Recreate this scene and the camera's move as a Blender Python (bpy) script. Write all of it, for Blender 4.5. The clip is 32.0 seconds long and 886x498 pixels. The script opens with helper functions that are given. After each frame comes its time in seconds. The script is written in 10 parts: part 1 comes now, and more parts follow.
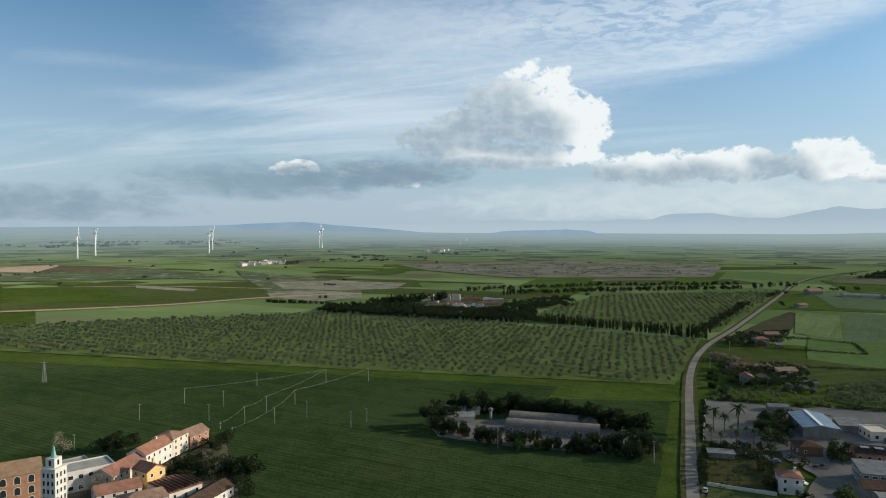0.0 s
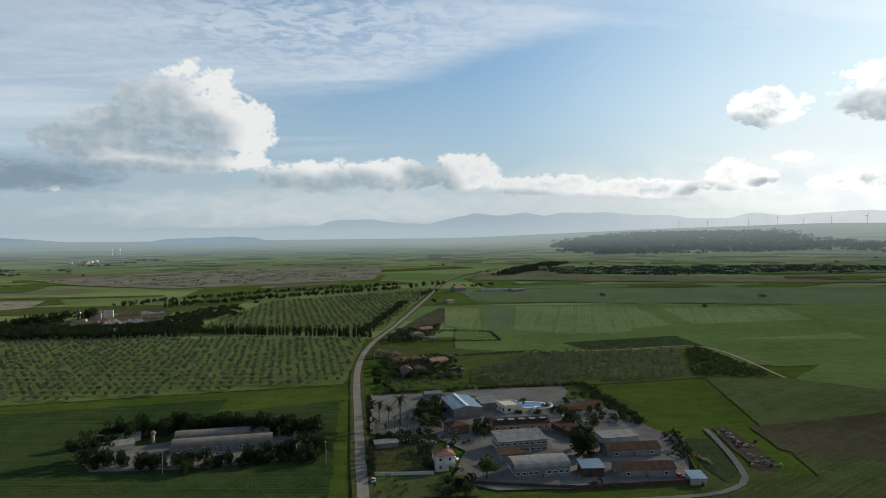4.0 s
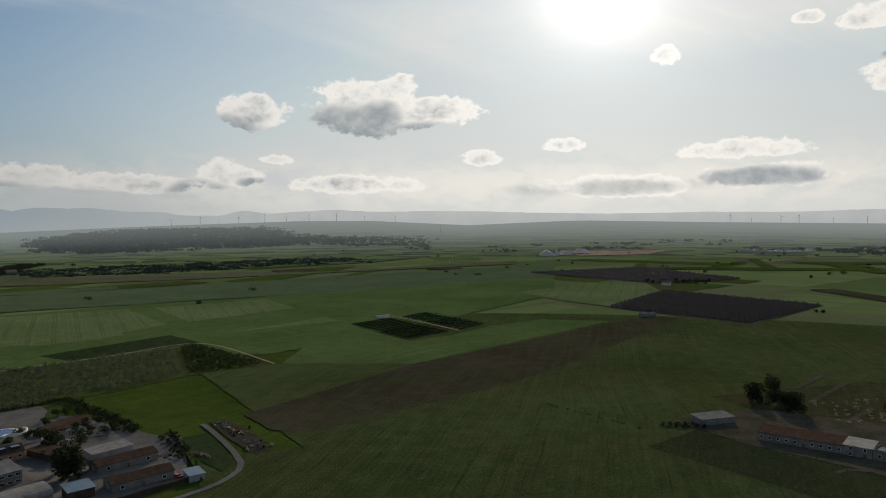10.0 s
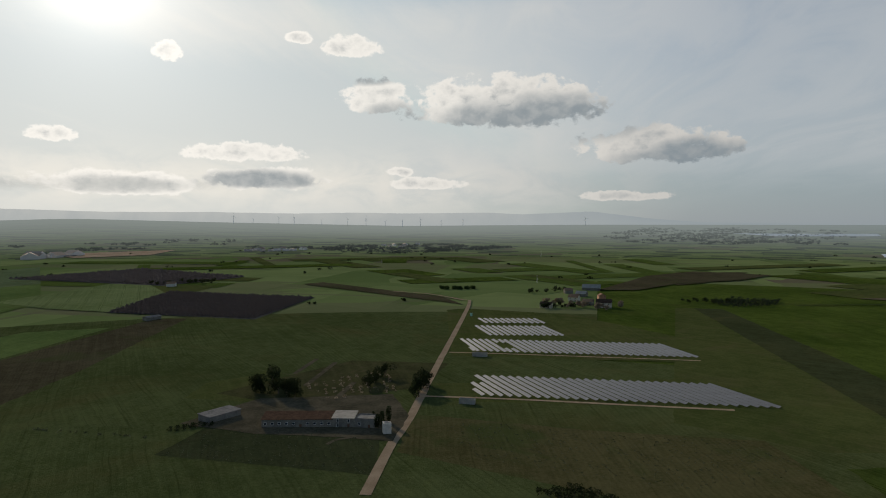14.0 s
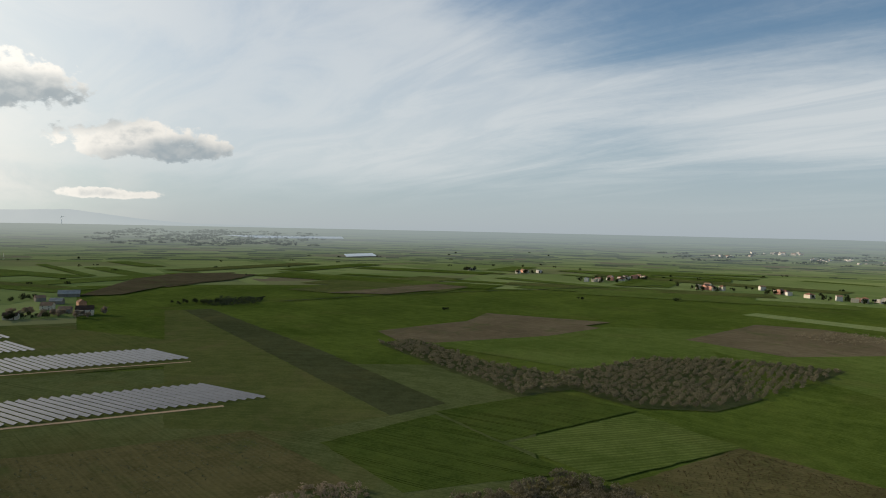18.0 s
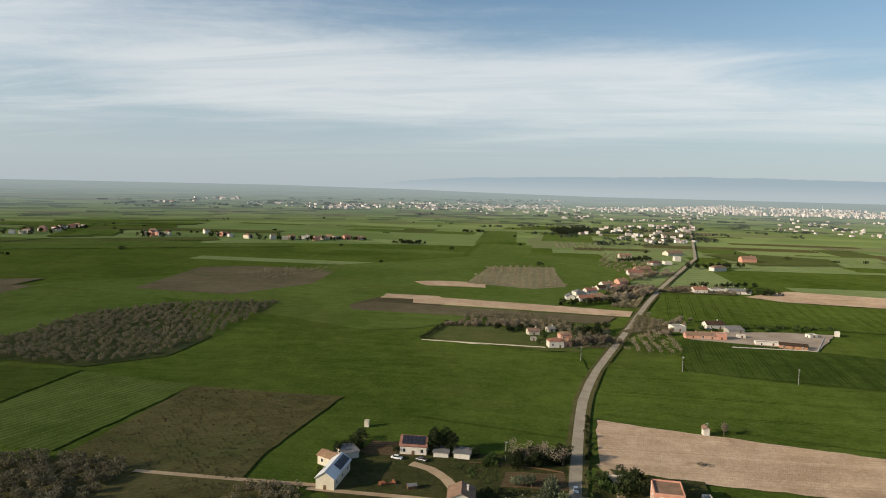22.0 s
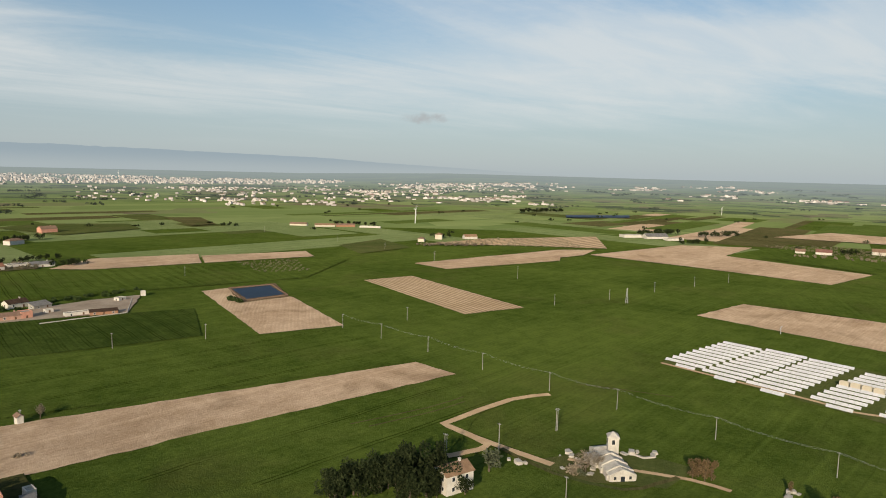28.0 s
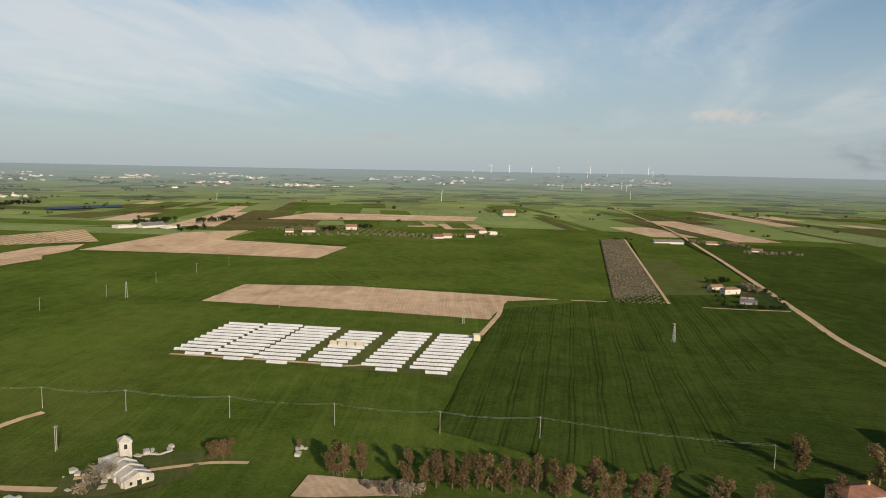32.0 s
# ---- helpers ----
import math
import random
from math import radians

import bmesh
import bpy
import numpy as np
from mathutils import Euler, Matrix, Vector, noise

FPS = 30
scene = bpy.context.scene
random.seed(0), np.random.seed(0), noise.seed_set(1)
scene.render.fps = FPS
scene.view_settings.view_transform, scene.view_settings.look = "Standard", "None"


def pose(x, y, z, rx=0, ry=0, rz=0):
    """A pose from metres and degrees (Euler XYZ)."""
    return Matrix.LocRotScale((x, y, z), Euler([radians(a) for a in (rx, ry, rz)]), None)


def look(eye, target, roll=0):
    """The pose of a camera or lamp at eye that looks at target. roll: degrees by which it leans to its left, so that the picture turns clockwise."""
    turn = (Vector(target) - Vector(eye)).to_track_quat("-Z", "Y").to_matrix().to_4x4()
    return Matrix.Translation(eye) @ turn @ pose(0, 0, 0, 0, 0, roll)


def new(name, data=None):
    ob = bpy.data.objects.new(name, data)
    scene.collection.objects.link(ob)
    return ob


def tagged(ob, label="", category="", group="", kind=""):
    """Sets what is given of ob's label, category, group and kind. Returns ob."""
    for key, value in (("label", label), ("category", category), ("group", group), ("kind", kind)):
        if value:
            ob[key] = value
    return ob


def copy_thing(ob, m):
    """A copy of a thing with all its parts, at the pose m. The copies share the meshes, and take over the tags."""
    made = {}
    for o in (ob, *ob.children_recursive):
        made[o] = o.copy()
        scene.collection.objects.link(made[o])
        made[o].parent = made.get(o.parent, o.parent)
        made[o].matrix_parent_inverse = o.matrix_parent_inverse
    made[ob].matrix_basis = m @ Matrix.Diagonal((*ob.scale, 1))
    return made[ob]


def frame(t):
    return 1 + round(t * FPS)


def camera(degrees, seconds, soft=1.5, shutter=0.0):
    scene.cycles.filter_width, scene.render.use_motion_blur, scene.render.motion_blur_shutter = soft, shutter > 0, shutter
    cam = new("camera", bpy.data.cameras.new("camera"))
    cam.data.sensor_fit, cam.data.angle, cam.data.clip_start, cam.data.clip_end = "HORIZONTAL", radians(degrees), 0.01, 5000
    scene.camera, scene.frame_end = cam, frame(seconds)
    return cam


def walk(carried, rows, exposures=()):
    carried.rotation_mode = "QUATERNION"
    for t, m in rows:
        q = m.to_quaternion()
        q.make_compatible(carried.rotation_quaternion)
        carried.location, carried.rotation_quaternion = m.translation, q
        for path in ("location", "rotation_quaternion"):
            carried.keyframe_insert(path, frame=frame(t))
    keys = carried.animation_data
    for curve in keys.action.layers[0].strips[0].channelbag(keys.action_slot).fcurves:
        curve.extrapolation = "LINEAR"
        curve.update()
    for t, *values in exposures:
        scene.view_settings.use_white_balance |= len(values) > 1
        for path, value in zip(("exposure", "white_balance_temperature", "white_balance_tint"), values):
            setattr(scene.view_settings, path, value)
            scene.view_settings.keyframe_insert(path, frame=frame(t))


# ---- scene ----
# ---------------------------------------------------------------- camera
# a drone that hovers 100 m over the plain and turns clockwise once round
cam = camera(65.33, 32.0, soft=1.0)
ROWS = [
    (0, pose(0, 0, 100, 88.11, -0.03, 23.38)),
    (0.5, pose(0, 0, 100, 88.10, 0.02, 19.98)),
    (1, pose(0, 0, 100, 88.15, 0.16, 16.59)),
    (1.5, pose(0, 0, 100, 88.22, 0.29, 13.37)),
    (2, pose(0, 0, 100, 88.29, 0.39, 10.06)),
    (2.5, pose(0, 0, 100, 88.36, 0.49, 6.98)),
    (3, pose(0, 0, 100, 88.42, 0.59, 3.70)),
    (3.5, pose(0, 0, 100, 88.46, 0.52, -0.00)),
    (4, pose(0, 0, 100, 88.52, 0.60, -3.66)),
    (4.5, pose(0, 0, 100, 88.59, 0.62, -7.21)),
    (6.5, pose(0, 0, 100, 88.93, 0.68, -20.41)),
    (7, pose(0, 0, 100, 88.98, 0.80, -24.21)),
    (7.5, pose(0, 0, 100, 88.47, 0.80, -28.04)),
    (8, pose(0, 0, 100, 87.73, 0.79, -31.65)),
    (8.5, pose(0, 0, 100, 87.65, 0.72, -34.68)),
    (9, pose(0, 0, 100, 87.72, 0.65, -37.55)),
    (9.5, pose(0, 0, 100, 87.79, 0.64, -40.64)),
    (10, pose(0, 0, 100, 87.88, 0.56, -43.95)),
    (10.5, pose(0, 0, 100, 87.92, 0.54, -47.68)),
    (11, pose(0, 0, 100, 87.92, 0.46, -53.17)),
    (11.5, pose(0, 0, 100, 87.87, 0.46, -59.66)),
    (12, pose(0, 0, 100, 87.84, 0.33, -64.59)),
    (12.5, pose(0, 0, 100, 87.84, 0.32, -69.18)),
    (13, pose(0, 0, 100, 87.84, 0.17, -73.71)),
    (13.5, pose(0, 0, 100, 87.76, 0.09, -78.51)),
    (14, pose(0, 0, 100, 87.73, -0.16, -83.35)),
    (14.5, pose(0, 0, 100, 87.75, -0.39, -88.20)),
    (16.5, pose(0, 0, 100, 88.06, -1.25, -108.01)),
    (17, pose(0, 0, 100, 88.20, -1.37, -113.11)),
    (17.5, pose(0, 0, 100, 88.29, -1.36, -118.53)),
    (18, pose(0, 0, 100, 88.39, -1.36, -123.88)),
    (18.5, pose(0, 0, 100, 88.43, -1.38, -129.42)),
    (19, pose(0, 0, 100, 88.38, -1.32, -134.65)),
    (19.5, pose(0, 0, 100, 87.16, -1.36, -140.08)),
    (20, pose(0, 0, 100, 85.68, -1.40, -145.16)),
    (20.5, pose(0, 0, 100, 85.39, -1.41, -149.50)),
    (21, pose(0, 0, 100, 85.29, -1.41, -155.09)),
    (21.5, pose(0, 0, 100, 85.12, -1.40, -161.35)),
    (22, pose(0, 0, 100, 84.93, -1.33, -167.66)),
    (22.5, pose(0, 0, 100, 84.76, -1.23, -172.36)),
    (23, pose(0, 0, 100, 84.59, -1.19, -176.43)),
    (23.5, pose(0, 0, 100, 84.46, -1.23, -180.39)),
    (24, pose(0, 0, 100, 84.33, -1.28, -184.55)),
    (24.5, pose(0, 0, 100, 84.23, -1.27, -189.00)),
    (25, pose(0, 0, 100, 84.11, -1.25, -193.52)),
    (25.5, pose(0, 0, 100, 84.03, -1.27, -198.23)),
    (27.5, pose(0, 0, 100, 83.66, -1.33, -216.85)),
    (28, pose(0, 0, 100, 83.55, -1.42, -221.46)),
    (28.5, pose(0, 0, 100, 83.48, -1.44, -226.11)),
    (29, pose(0, 0, 100, 83.42, -1.39, -230.94)),
    (29.5, pose(0, 0, 100, 83.41, -1.45, -236.06)),
    (30, pose(0, 0, 100, 83.41, -1.41, -241.67)),
    (30.5, pose(0, 0, 100, 83.40, -1.42, -247.05)),
    (31, pose(0, 0, 100, 83.40, -1.33, -252.20)),
    (31.5, pose(0, 0, 100, 83.40, -1.24, -257.03)),
    (32, pose(0, 0, 100, 83.36, -1.18, -261.54)),
]
# the camera darkens against the light and warms its balance away from it
EXPOSURES = [(0, 0.15, 6150, 6), (3, 0.1, 6300, 8), (5, -0.1, 6400, 9), (7, -0.38, 6550, 10), (9, -0.52, 6650, 11), (13, -0.62, 6750, 11), (15, -0.45, 6750, 10), (17, -0.15, 6800, 10), (19, 0.05, 6900, 10), (21, 0.15, 6900, 10), (25, 0.1, 7000, 10), (29, -0.05, 7000, 10), (32, -0.06, 7000, 11)]
walk(cam, ROWS, exposures=EXPOSURES)

# ---------------------------------------------------------------- sky and sun
SUN_AZ, SUN_EL = 56.8, 18.6      # degrees, clockwise from +y, and over the horizon
SUN_DIR = Vector((math.sin(radians(SUN_AZ)) * math.cos(radians(SUN_EL)), math.cos(radians(SUN_AZ)) * math.cos(radians(SUN_EL)), math.sin(radians(SUN_EL))))

sun = new("sun", bpy.data.lights.new("sun", "SUN"))
sun.data.energy, sun.data.angle, sun.data.color = 5.0, radians(0.8), (1.0, 0.86, 0.68)
sun.matrix_world = look(SUN_DIR * 300, (0, 0, 0))

world = bpy.data.worlds.new("sky")
scene.world = world
world.use_nodes = True


class Graph:
    """Short ways to add nodes to a tree."""

    def __init__(self, tree):
        self.tree = tree
        tree.nodes.clear()

    def node(self, kind, **props):
        n = self.tree.nodes.new("ShaderNode" + kind)
        for k, v in props.items():
            setattr(n, k, v)
        return n

    def link(self, a, b):
        self.tree.links.new(a, b)

    def put(self, socket, v):
        if hasattr(v, "is_output"):
            self.link(v, socket)
        else:
            socket.default_value = v

    def math(self, op, a, b=0.0, c=0.0, clamp=False):
        n = self.node("Math", operation=op, use_clamp=clamp)
        for s, v in zip(n.inputs, (a, b, c)):
            self.put(s, v)
        return n.outputs[0]

    def vec(self, op, a, b=(0, 0, 0), scale=None):
        n = self.node("VectorMath", operation=op)
        self.put(n.inputs[0], a)
        self.put(n.inputs[1], b)
        if scale is not None:
            self.put(n.inputs["Scale"], scale)
        return n.outputs["Value"] if op in ("DOT_PRODUCT", "LENGTH", "DISTANCE") else n.outputs[0]

    def smooth(self, v, lo, hi, to0=0.0, to1=1.0):
        n = self.node("MapRange", interpolation_type="SMOOTHSTEP")
        for s, x in zip(n.inputs, (v, lo, hi, to0, to1)):
            self.put(s, x)
        return n.outputs[0]

    def noise(self, vector, scale, detail=4.0, rough=0.55, distortion=0.0):
        n = self.node("TexNoise")
        self.put(n.inputs["Vector"], vector)
        n.inputs["Scale"].default_value, n.inputs["Detail"].default_value = scale, detail
        n.inputs["Roughness"].default_value, n.inputs["Distortion"].default_value = rough, distortion
        return n.outputs[0]

    def mix(self, f, a, b, blend="MIX"):
        n = self.node("Mix", data_type="RGBA", blend_type=blend, clamp_factor=True)
        self.put(n.inputs[0], f)
        self.put(n.inputs[6], a if hasattr(a, "is_output") else (*a, 1.0))
        self.put(n.inputs[7], b if hasattr(b, "is_output") else (*b, 1.0))
        return n.outputs[2]

    def combine(self, x, y, z):
        n = self.node("CombineXYZ")
        for s, v in zip(n.inputs, (x, y, z)):
            self.put(s, v)
        return n.outputs[0]


g = Graph(world.node_tree)
out = g.node("OutputWorld")
back = g.node("Background")
g.link(back.outputs[0], out.inputs[0])
sky = g.node("TexSky", sky_type="NISHITA", sun_disc=False, sun_elevation=radians(SUN_EL), sun_rotation=radians(SUN_AZ),
             altitude=100, air_density=1.0, dust_density=0.6, ozone_density=1.6)
SKY = 0.1
way = g.node("TexCoord").outputs["Generated"]
sep = g.node("SeparateXYZ")
g.link(way, sep.inputs[0])
dx, dy, dz = sep.outputs
az = g.math("MULTIPLY", g.math("ARCTAN2", dx, dy), 180 / math.pi)
el = g.math("MULTIPLY", g.math("ARCSINE", dz), 180 / math.pi)
lift = g.math("ADD", g.math("MAXIMUM", dz, 0.0), 0.07)
flat = g.combine(g.math("DIVIDE", dx, lift), g.math("DIVIDE", dy, lift), 0.0)
to_sun = g.vec("DOT_PRODUCT", way, tuple(SUN_DIR))

# clear sky, paling to the horizon
base = g.vec("SCALE", sky.outputs[0], scale=SKY)
base = g.mix(1.0, base, (0.82, 0.99, 1.10), "MULTIPLY")
base = g.mix(1.0, base, (0.75, 0.85, 0.95), "DARKEN")
low = g.smooth(el, -0.5, 18.0, 1.0, 0.0)
near_sun = g.smooth(to_sun, 0.64, 0.99)
base = g.mix(g.math("MULTIPLY", near_sun, 0.6), base, (0.70, 0.83, 0.87))
pale = g.mix(near_sun, (0.41, 0.49, 0.585), (0.98, 1.0, 0.95))
base = g.mix(g.math("MULTIPLY", low, 0.8), base, pale)

# high thin veils, drawn out in one direction, thickest in a few wide patches
turn = g.node("Mapping")
turn.inputs["Rotation"].default_value = (0, 0, radians(35))
turn.inputs["Scale"].default_value = (0.35, 1.0, 1.0)
g.link(flat, turn.inputs["Vector"])
veil = g.noise(turn.outputs[0], 0.7, 8.0, 0.58, 1.2)
broad = g.noise(flat, 0.25, 2.0, 0.5, 0.3)
ripple = g.noise(flat, 11.0, 3.0, 0.6, 0.8)
cover = g.math("ADD", g.math("MULTIPLY", veil, 0.7), g.math("MULTIPLY", broad, 0.45))
VEILS = [
    # azimuth, elevation, half width, half height in degrees, gain
    (-4.67, 15.74, 18, 3.2, 0.36), (8.29, 16.79, 8, 2.0, 0.22), (-23.44, 14.41, 14, 4.5, 0.22), (-30.98, 9.62, 12, 3.0, 0.22), (-48.73, 12.01, 9, 0.8, 0.16), (-44.85, 9.87, 10, 0.8, 0.14), (-46.87, 7.03, 14, 1.0, 0.14), (-52.37, 13.55, 22, 5.0, -0.22), (-53.17, 8.04, 14, 3.0, -0.12), (-3.79, 13.62, 12, 2.0, 0.15), (13.73, 10.75, 14, 5.0, -0.12), (15.83, 11.03, 12, 4.0, -0.15),
    (41.17, 7.76, 18, 4.0, -0.22), (76.84, 7.39, 16, 4.0, -0.22), (65.42, 15.14, 12, 3.0, 0.12), (33.84, 15.04, 14, 3.0, 0.14), (14.25, 10.47, 14, 5.0, -0.2), (96.41, 13.16, 22, 5.0, 0.32), (110.94, 12.73, 20, 6.0, 0.38), (102, 7.0, 24, 4.0, 0.28), (141, 11, 11, 5.0, -0.10), (157.27, 8.05, 16, 2.5, 0.22), (162.73, 14.51, 12, 4.0, -0.10), (172.41, 7.88, 24, 2.5, 0.22), (155.08, 9.48, 14, 1.5, 0.15), (-178.56, 12.81, 18, 2.0, -0.08), (-122.54, 10.42, 18, 4.0, 0.25), (-153.66, 9.30, 12, 3.0, -0.05), (-161.08, 5.76, 30, 2.0, 0.12), (-133.38, 6.60, 40, 2.5, 0.12), (135.13, 11.34, 30, 2.5, 0.12), (97.63, 15.87, 30, 2.5, 0.15), (-111.38, 10.15, 16, 1.5, 0.2), (-102.46, 7.54, 20, 1.2, 0.15),
]
for c_az, c_el, half, up, gain in VEILS:
    u = g.math("SUBTRACT", az, c_az)
    u = g.math("MULTIPLY", g.math("SUBTRACT", g.math("FRACT", g.math("ADD", g.math("DIVIDE", u, 360.0), 1.5)), 0.5), 360.0 / half)
    v = g.math("MULTIPLY", g.math("SUBTRACT", el, c_el), 1 / up)
    fall = g.math("EXPONENT", g.math("MULTIPLY", g.math("ADD", g.math("MULTIPLY", u, u), g.math("MULTIPLY", v, v)), -1.0))
    cover = g.math("ADD", cover, g.math("MULTIPLY", fall, gain))
cover = g.math("ADD", cover, g.math("MULTIPLY", g.math("SUBTRACT", ripple, 0.5), 0.07))
veil_mask = g.math("MULTIPLY", g.smooth(cover, 0.50, 0.86), g.smooth(el, 1.0, 6.0))
# one patch of it is combed into small ripples
pu = g.math("MULTIPLY", g.math("SUBTRACT", az, -6.47), 1 / 13.0)
pv = g.math("MULTIPLY", g.math("SUBTRACT", el, 16.52), 1 / 3.5)
combed = g.math("EXPONENT", g.math("MULTIPLY", g.math("ADD", g.math("MULTIPLY", pu, pu), g.math("MULTIPLY", pv, pv)), -1.0))
veil_mask = g.math("MULTIPLY", veil_mask, g.math("SUBTRACT", 1.0, g.math("MULTIPLY", combed, g.smooth(ripple, 0.36, 0.60, 0.6, 0.0))))
veil_mask = g.math("MULTIPLY", veil_mask, g.smooth(g.noise(turn.outputs[0], 1.6, 6.0, 0.6, 1.2), 0.34, 0.66, 0.72, 1.0))
veil_light = g.mix(near_sun, (0.71, 0.76, 0.80), (1.10, 1.08, 1.02))
base = g.mix(g.math("MULTIPLY", veil_mask, 0.72), base, veil_light)

# heaped clouds: azimuth, elevation, half width, half height over and under, all in degrees
CLOUDS = [
    # big heap over the orchards
    (-16.56, 8.22, 5.2, 4.6, 1.5), (-13.63, 8.33, 4.2, 2.6, 2.2), (-22.10, 7.33, 4.5, 2.2, 1.6), (-17.83, 5.60, 8.0, 1.2, 1.0),
    (-35.53, 4.57, 2.0, 0.8, 0.5), (-27.30, 4.12, 4.0, 1.2, 0.8),
    # row of small heaps along the hills
    (-6.66, 4.43, 5.0, 1.5, 1.2), (-0.22, 4.43, 4.2, 1.6, 1.2), (5.85, 4.51, 2.6, 2.3, 1.3), (11.87, 3.58, 4.8, 1.0, 0.8), (19.02, 3.19, 5.0, 0.9, 0.8), (26.92, 4.02, 2.6, 1.2, 1.0), (35.35, 3.31, 3.5, 0.8, 0.5),
    (37.40, 3.14, 5.0, 0.9, 0.7), (26.36, 4.35, 2.2, 1.0, 0.6), (30.47, 5.17, 1.4, 0.5, 0.4),
    # bright heap
    (28.70, 8.64, 3.0, 1.9, 1.2), (37.94, 8.87, 5.0, 3.0, 1.7), (36.55, 9.33, 2.4, 2.2, 1.6), (43.04, 9.22, 4.2, 1.3, 1.3), (39.81, 10.63, 2.4, 1.4, 1.2),
    # scattered ones beside and under the sun
    (53.86, 6.16, 1.6, 0.7, 0.5), (47.13, 5.27, 2.0, 0.8, 0.6), (67.48, 5.32, 4.5, 0.9, 0.7), (68.54, 3.35, 4.6, 1.0, 0.9), (58.39, 2.70, 6.0, 0.9, 0.8),
    (61.89, 12.54, 1.2, 1.0, 0.6), (75.65, 13.76, 2.4, 1.2, 0.8), (71.71, 14.37, 1.3, 0.5, 0.4), (67.04, 5.32, 3.8, 0.8, 0.6), (69.10, 3.40, 5.0, 1.0, 0.8), (57.61, 2.95, 6.5, 0.9, 0.8), (81.89, 3.06, 3.6, 0.6, 0.5), (79.81, 4.10, 1.2, 0.5, 0.4),
    # two long heaps
    (88.56, 9.09, 8.5, 2.7, 1.4), (90.71, 9.84, 4.5, 2.0, 1.4), (77.73, 10.08, 2.8, 1.6, 1.2), (100.35, 5.73, 6.2, 1.6, 1.0), (99.96, 6.37, 3.0, 1.5, 1.0), (97.73, 2.06, 3.5, 0.5, 0.4),
    ]
puff_at = g.combine(az, g.math("MULTIPLY", el, 1.3), 0.0)


def density(a, e, fine, rough=2.6):
    """How deep inside a heaped cloud the direction a, e lies."""
    best = None
    for c_az, c_el, half, up, down in CLOUDS:
        u = g.math("MULTIPLY", g.math("SUBTRACT", a, c_az), 1 / half)
        v = g.math("SUBTRACT", e, c_el)
        v = g.math("MAXIMUM", g.math("MULTIPLY", v, 1 / up), g.math("MULTIPLY", v, -1 / down))
        d = g.math("SUBTRACT", 1.0, g.math("ADD", g.math("MULTIPLY", u, u), g.math("MULTIPLY", v, v)))
        best = d if best is None else g.math("SMOOTH_MAX", best, d, 0.25)
    best = g.math("MAXIMUM", best, -2.0)
    at = g.combine(a, g.math("MULTIPLY", e, 1.3), 0.0)
    body = g.math("ADD", best, g.math("MULTIPLY", g.math("SUBTRACT", g.noise(at, 0.40, 6.0, 0.55, 0.25), 0.5), rough))
    if fine:
        body = g.math("ADD", body, g.math("MULTIPLY", g.math("SUBTRACT", g.noise(at, 1.2, 6.0, 0.6, 0.3), 0.5), 1.6))
    return body


# a pale bank of cloud low along the hills
bank = g.math("EXPONENT", g.math("MULTIPLY", g.math("POWER", g.math("ABSOLUTE", g.math("DIVIDE", g.math("SUBTRACT", el, 3.0), 2.1)), 2.0), -1.0))
bank = g.math("MULTIPLY", bank, g.smooth(g.vec("DOT_PRODUCT", way, (math.sin(radians(48)), math.cos(radians(48)), 0)), 0.45, 0.85))
bank = g.math("MULTIPLY", bank, g.smooth(g.noise(g.combine(g.math("MULTIPLY", az, 0.5), el, 0.0), 0.45, 5.0, 0.6, 0.4), 0.3, 0.62))
base = g.mix(g.math("MULTIPLY", bank, 0.8), base, g.mix(near_sun, (0.64, 0.68, 0.70), (1.2, 1.17, 1.08)))

body = density(az, el, True)
# the same cloud a step nearer to the sun: where it is thick, this side lies in shade
off_sun = g.math("SUBTRACT", SUN_AZ, az)
sunward = g.math("MULTIPLY", g.smooth(off_sun, -12.0, 12.0, -1.0, 1.0), g.smooth(g.math("ABSOLUTE", off_sun), 15.0, 60.0, 1.3, 3.4))
upward = g.smooth(g.math("ABSOLUTE", off_sun), 15.0, 60.0, 2.1, 0.9)
above = density(g.math("ADD", az, sunward), g.math("ADD", el, upward), False, 1.3)
heap = g.smooth(body, -0.1, 0.35)
# lit crests, grey bodies and undersides; bright rims towards the sun
billow = g.noise(puff_at, 0.9, 4.0, 0.55, 0.3)
shade = g.math("MULTIPLY", g.smooth(above, -0.6, 0.8), g.smooth(billow, 0.3, 0.65, 0.78, 1.0))
thick = g.math("MULTIPLY", g.smooth(body, 0.2, 1.8), g.smooth(to_sun, 0.45, 0.85))
shade = g.math("MAXIMUM", shade, g.math("MULTIPLY", thick, g.smooth(billow, 0.3, 0.7, 0.4, 1.0)))
lit = g.mix(near_sun, (0.86, 0.85, 0.82), (1.30, 1.28, 1.22))
dark = g.mix(near_sun, (0.33, 0.40, 0.455), (0.38, 0.44, 0.48))
base = g.mix(g.math("MULTIPLY", heap, 0.92), base, g.mix(shade, lit, dark))
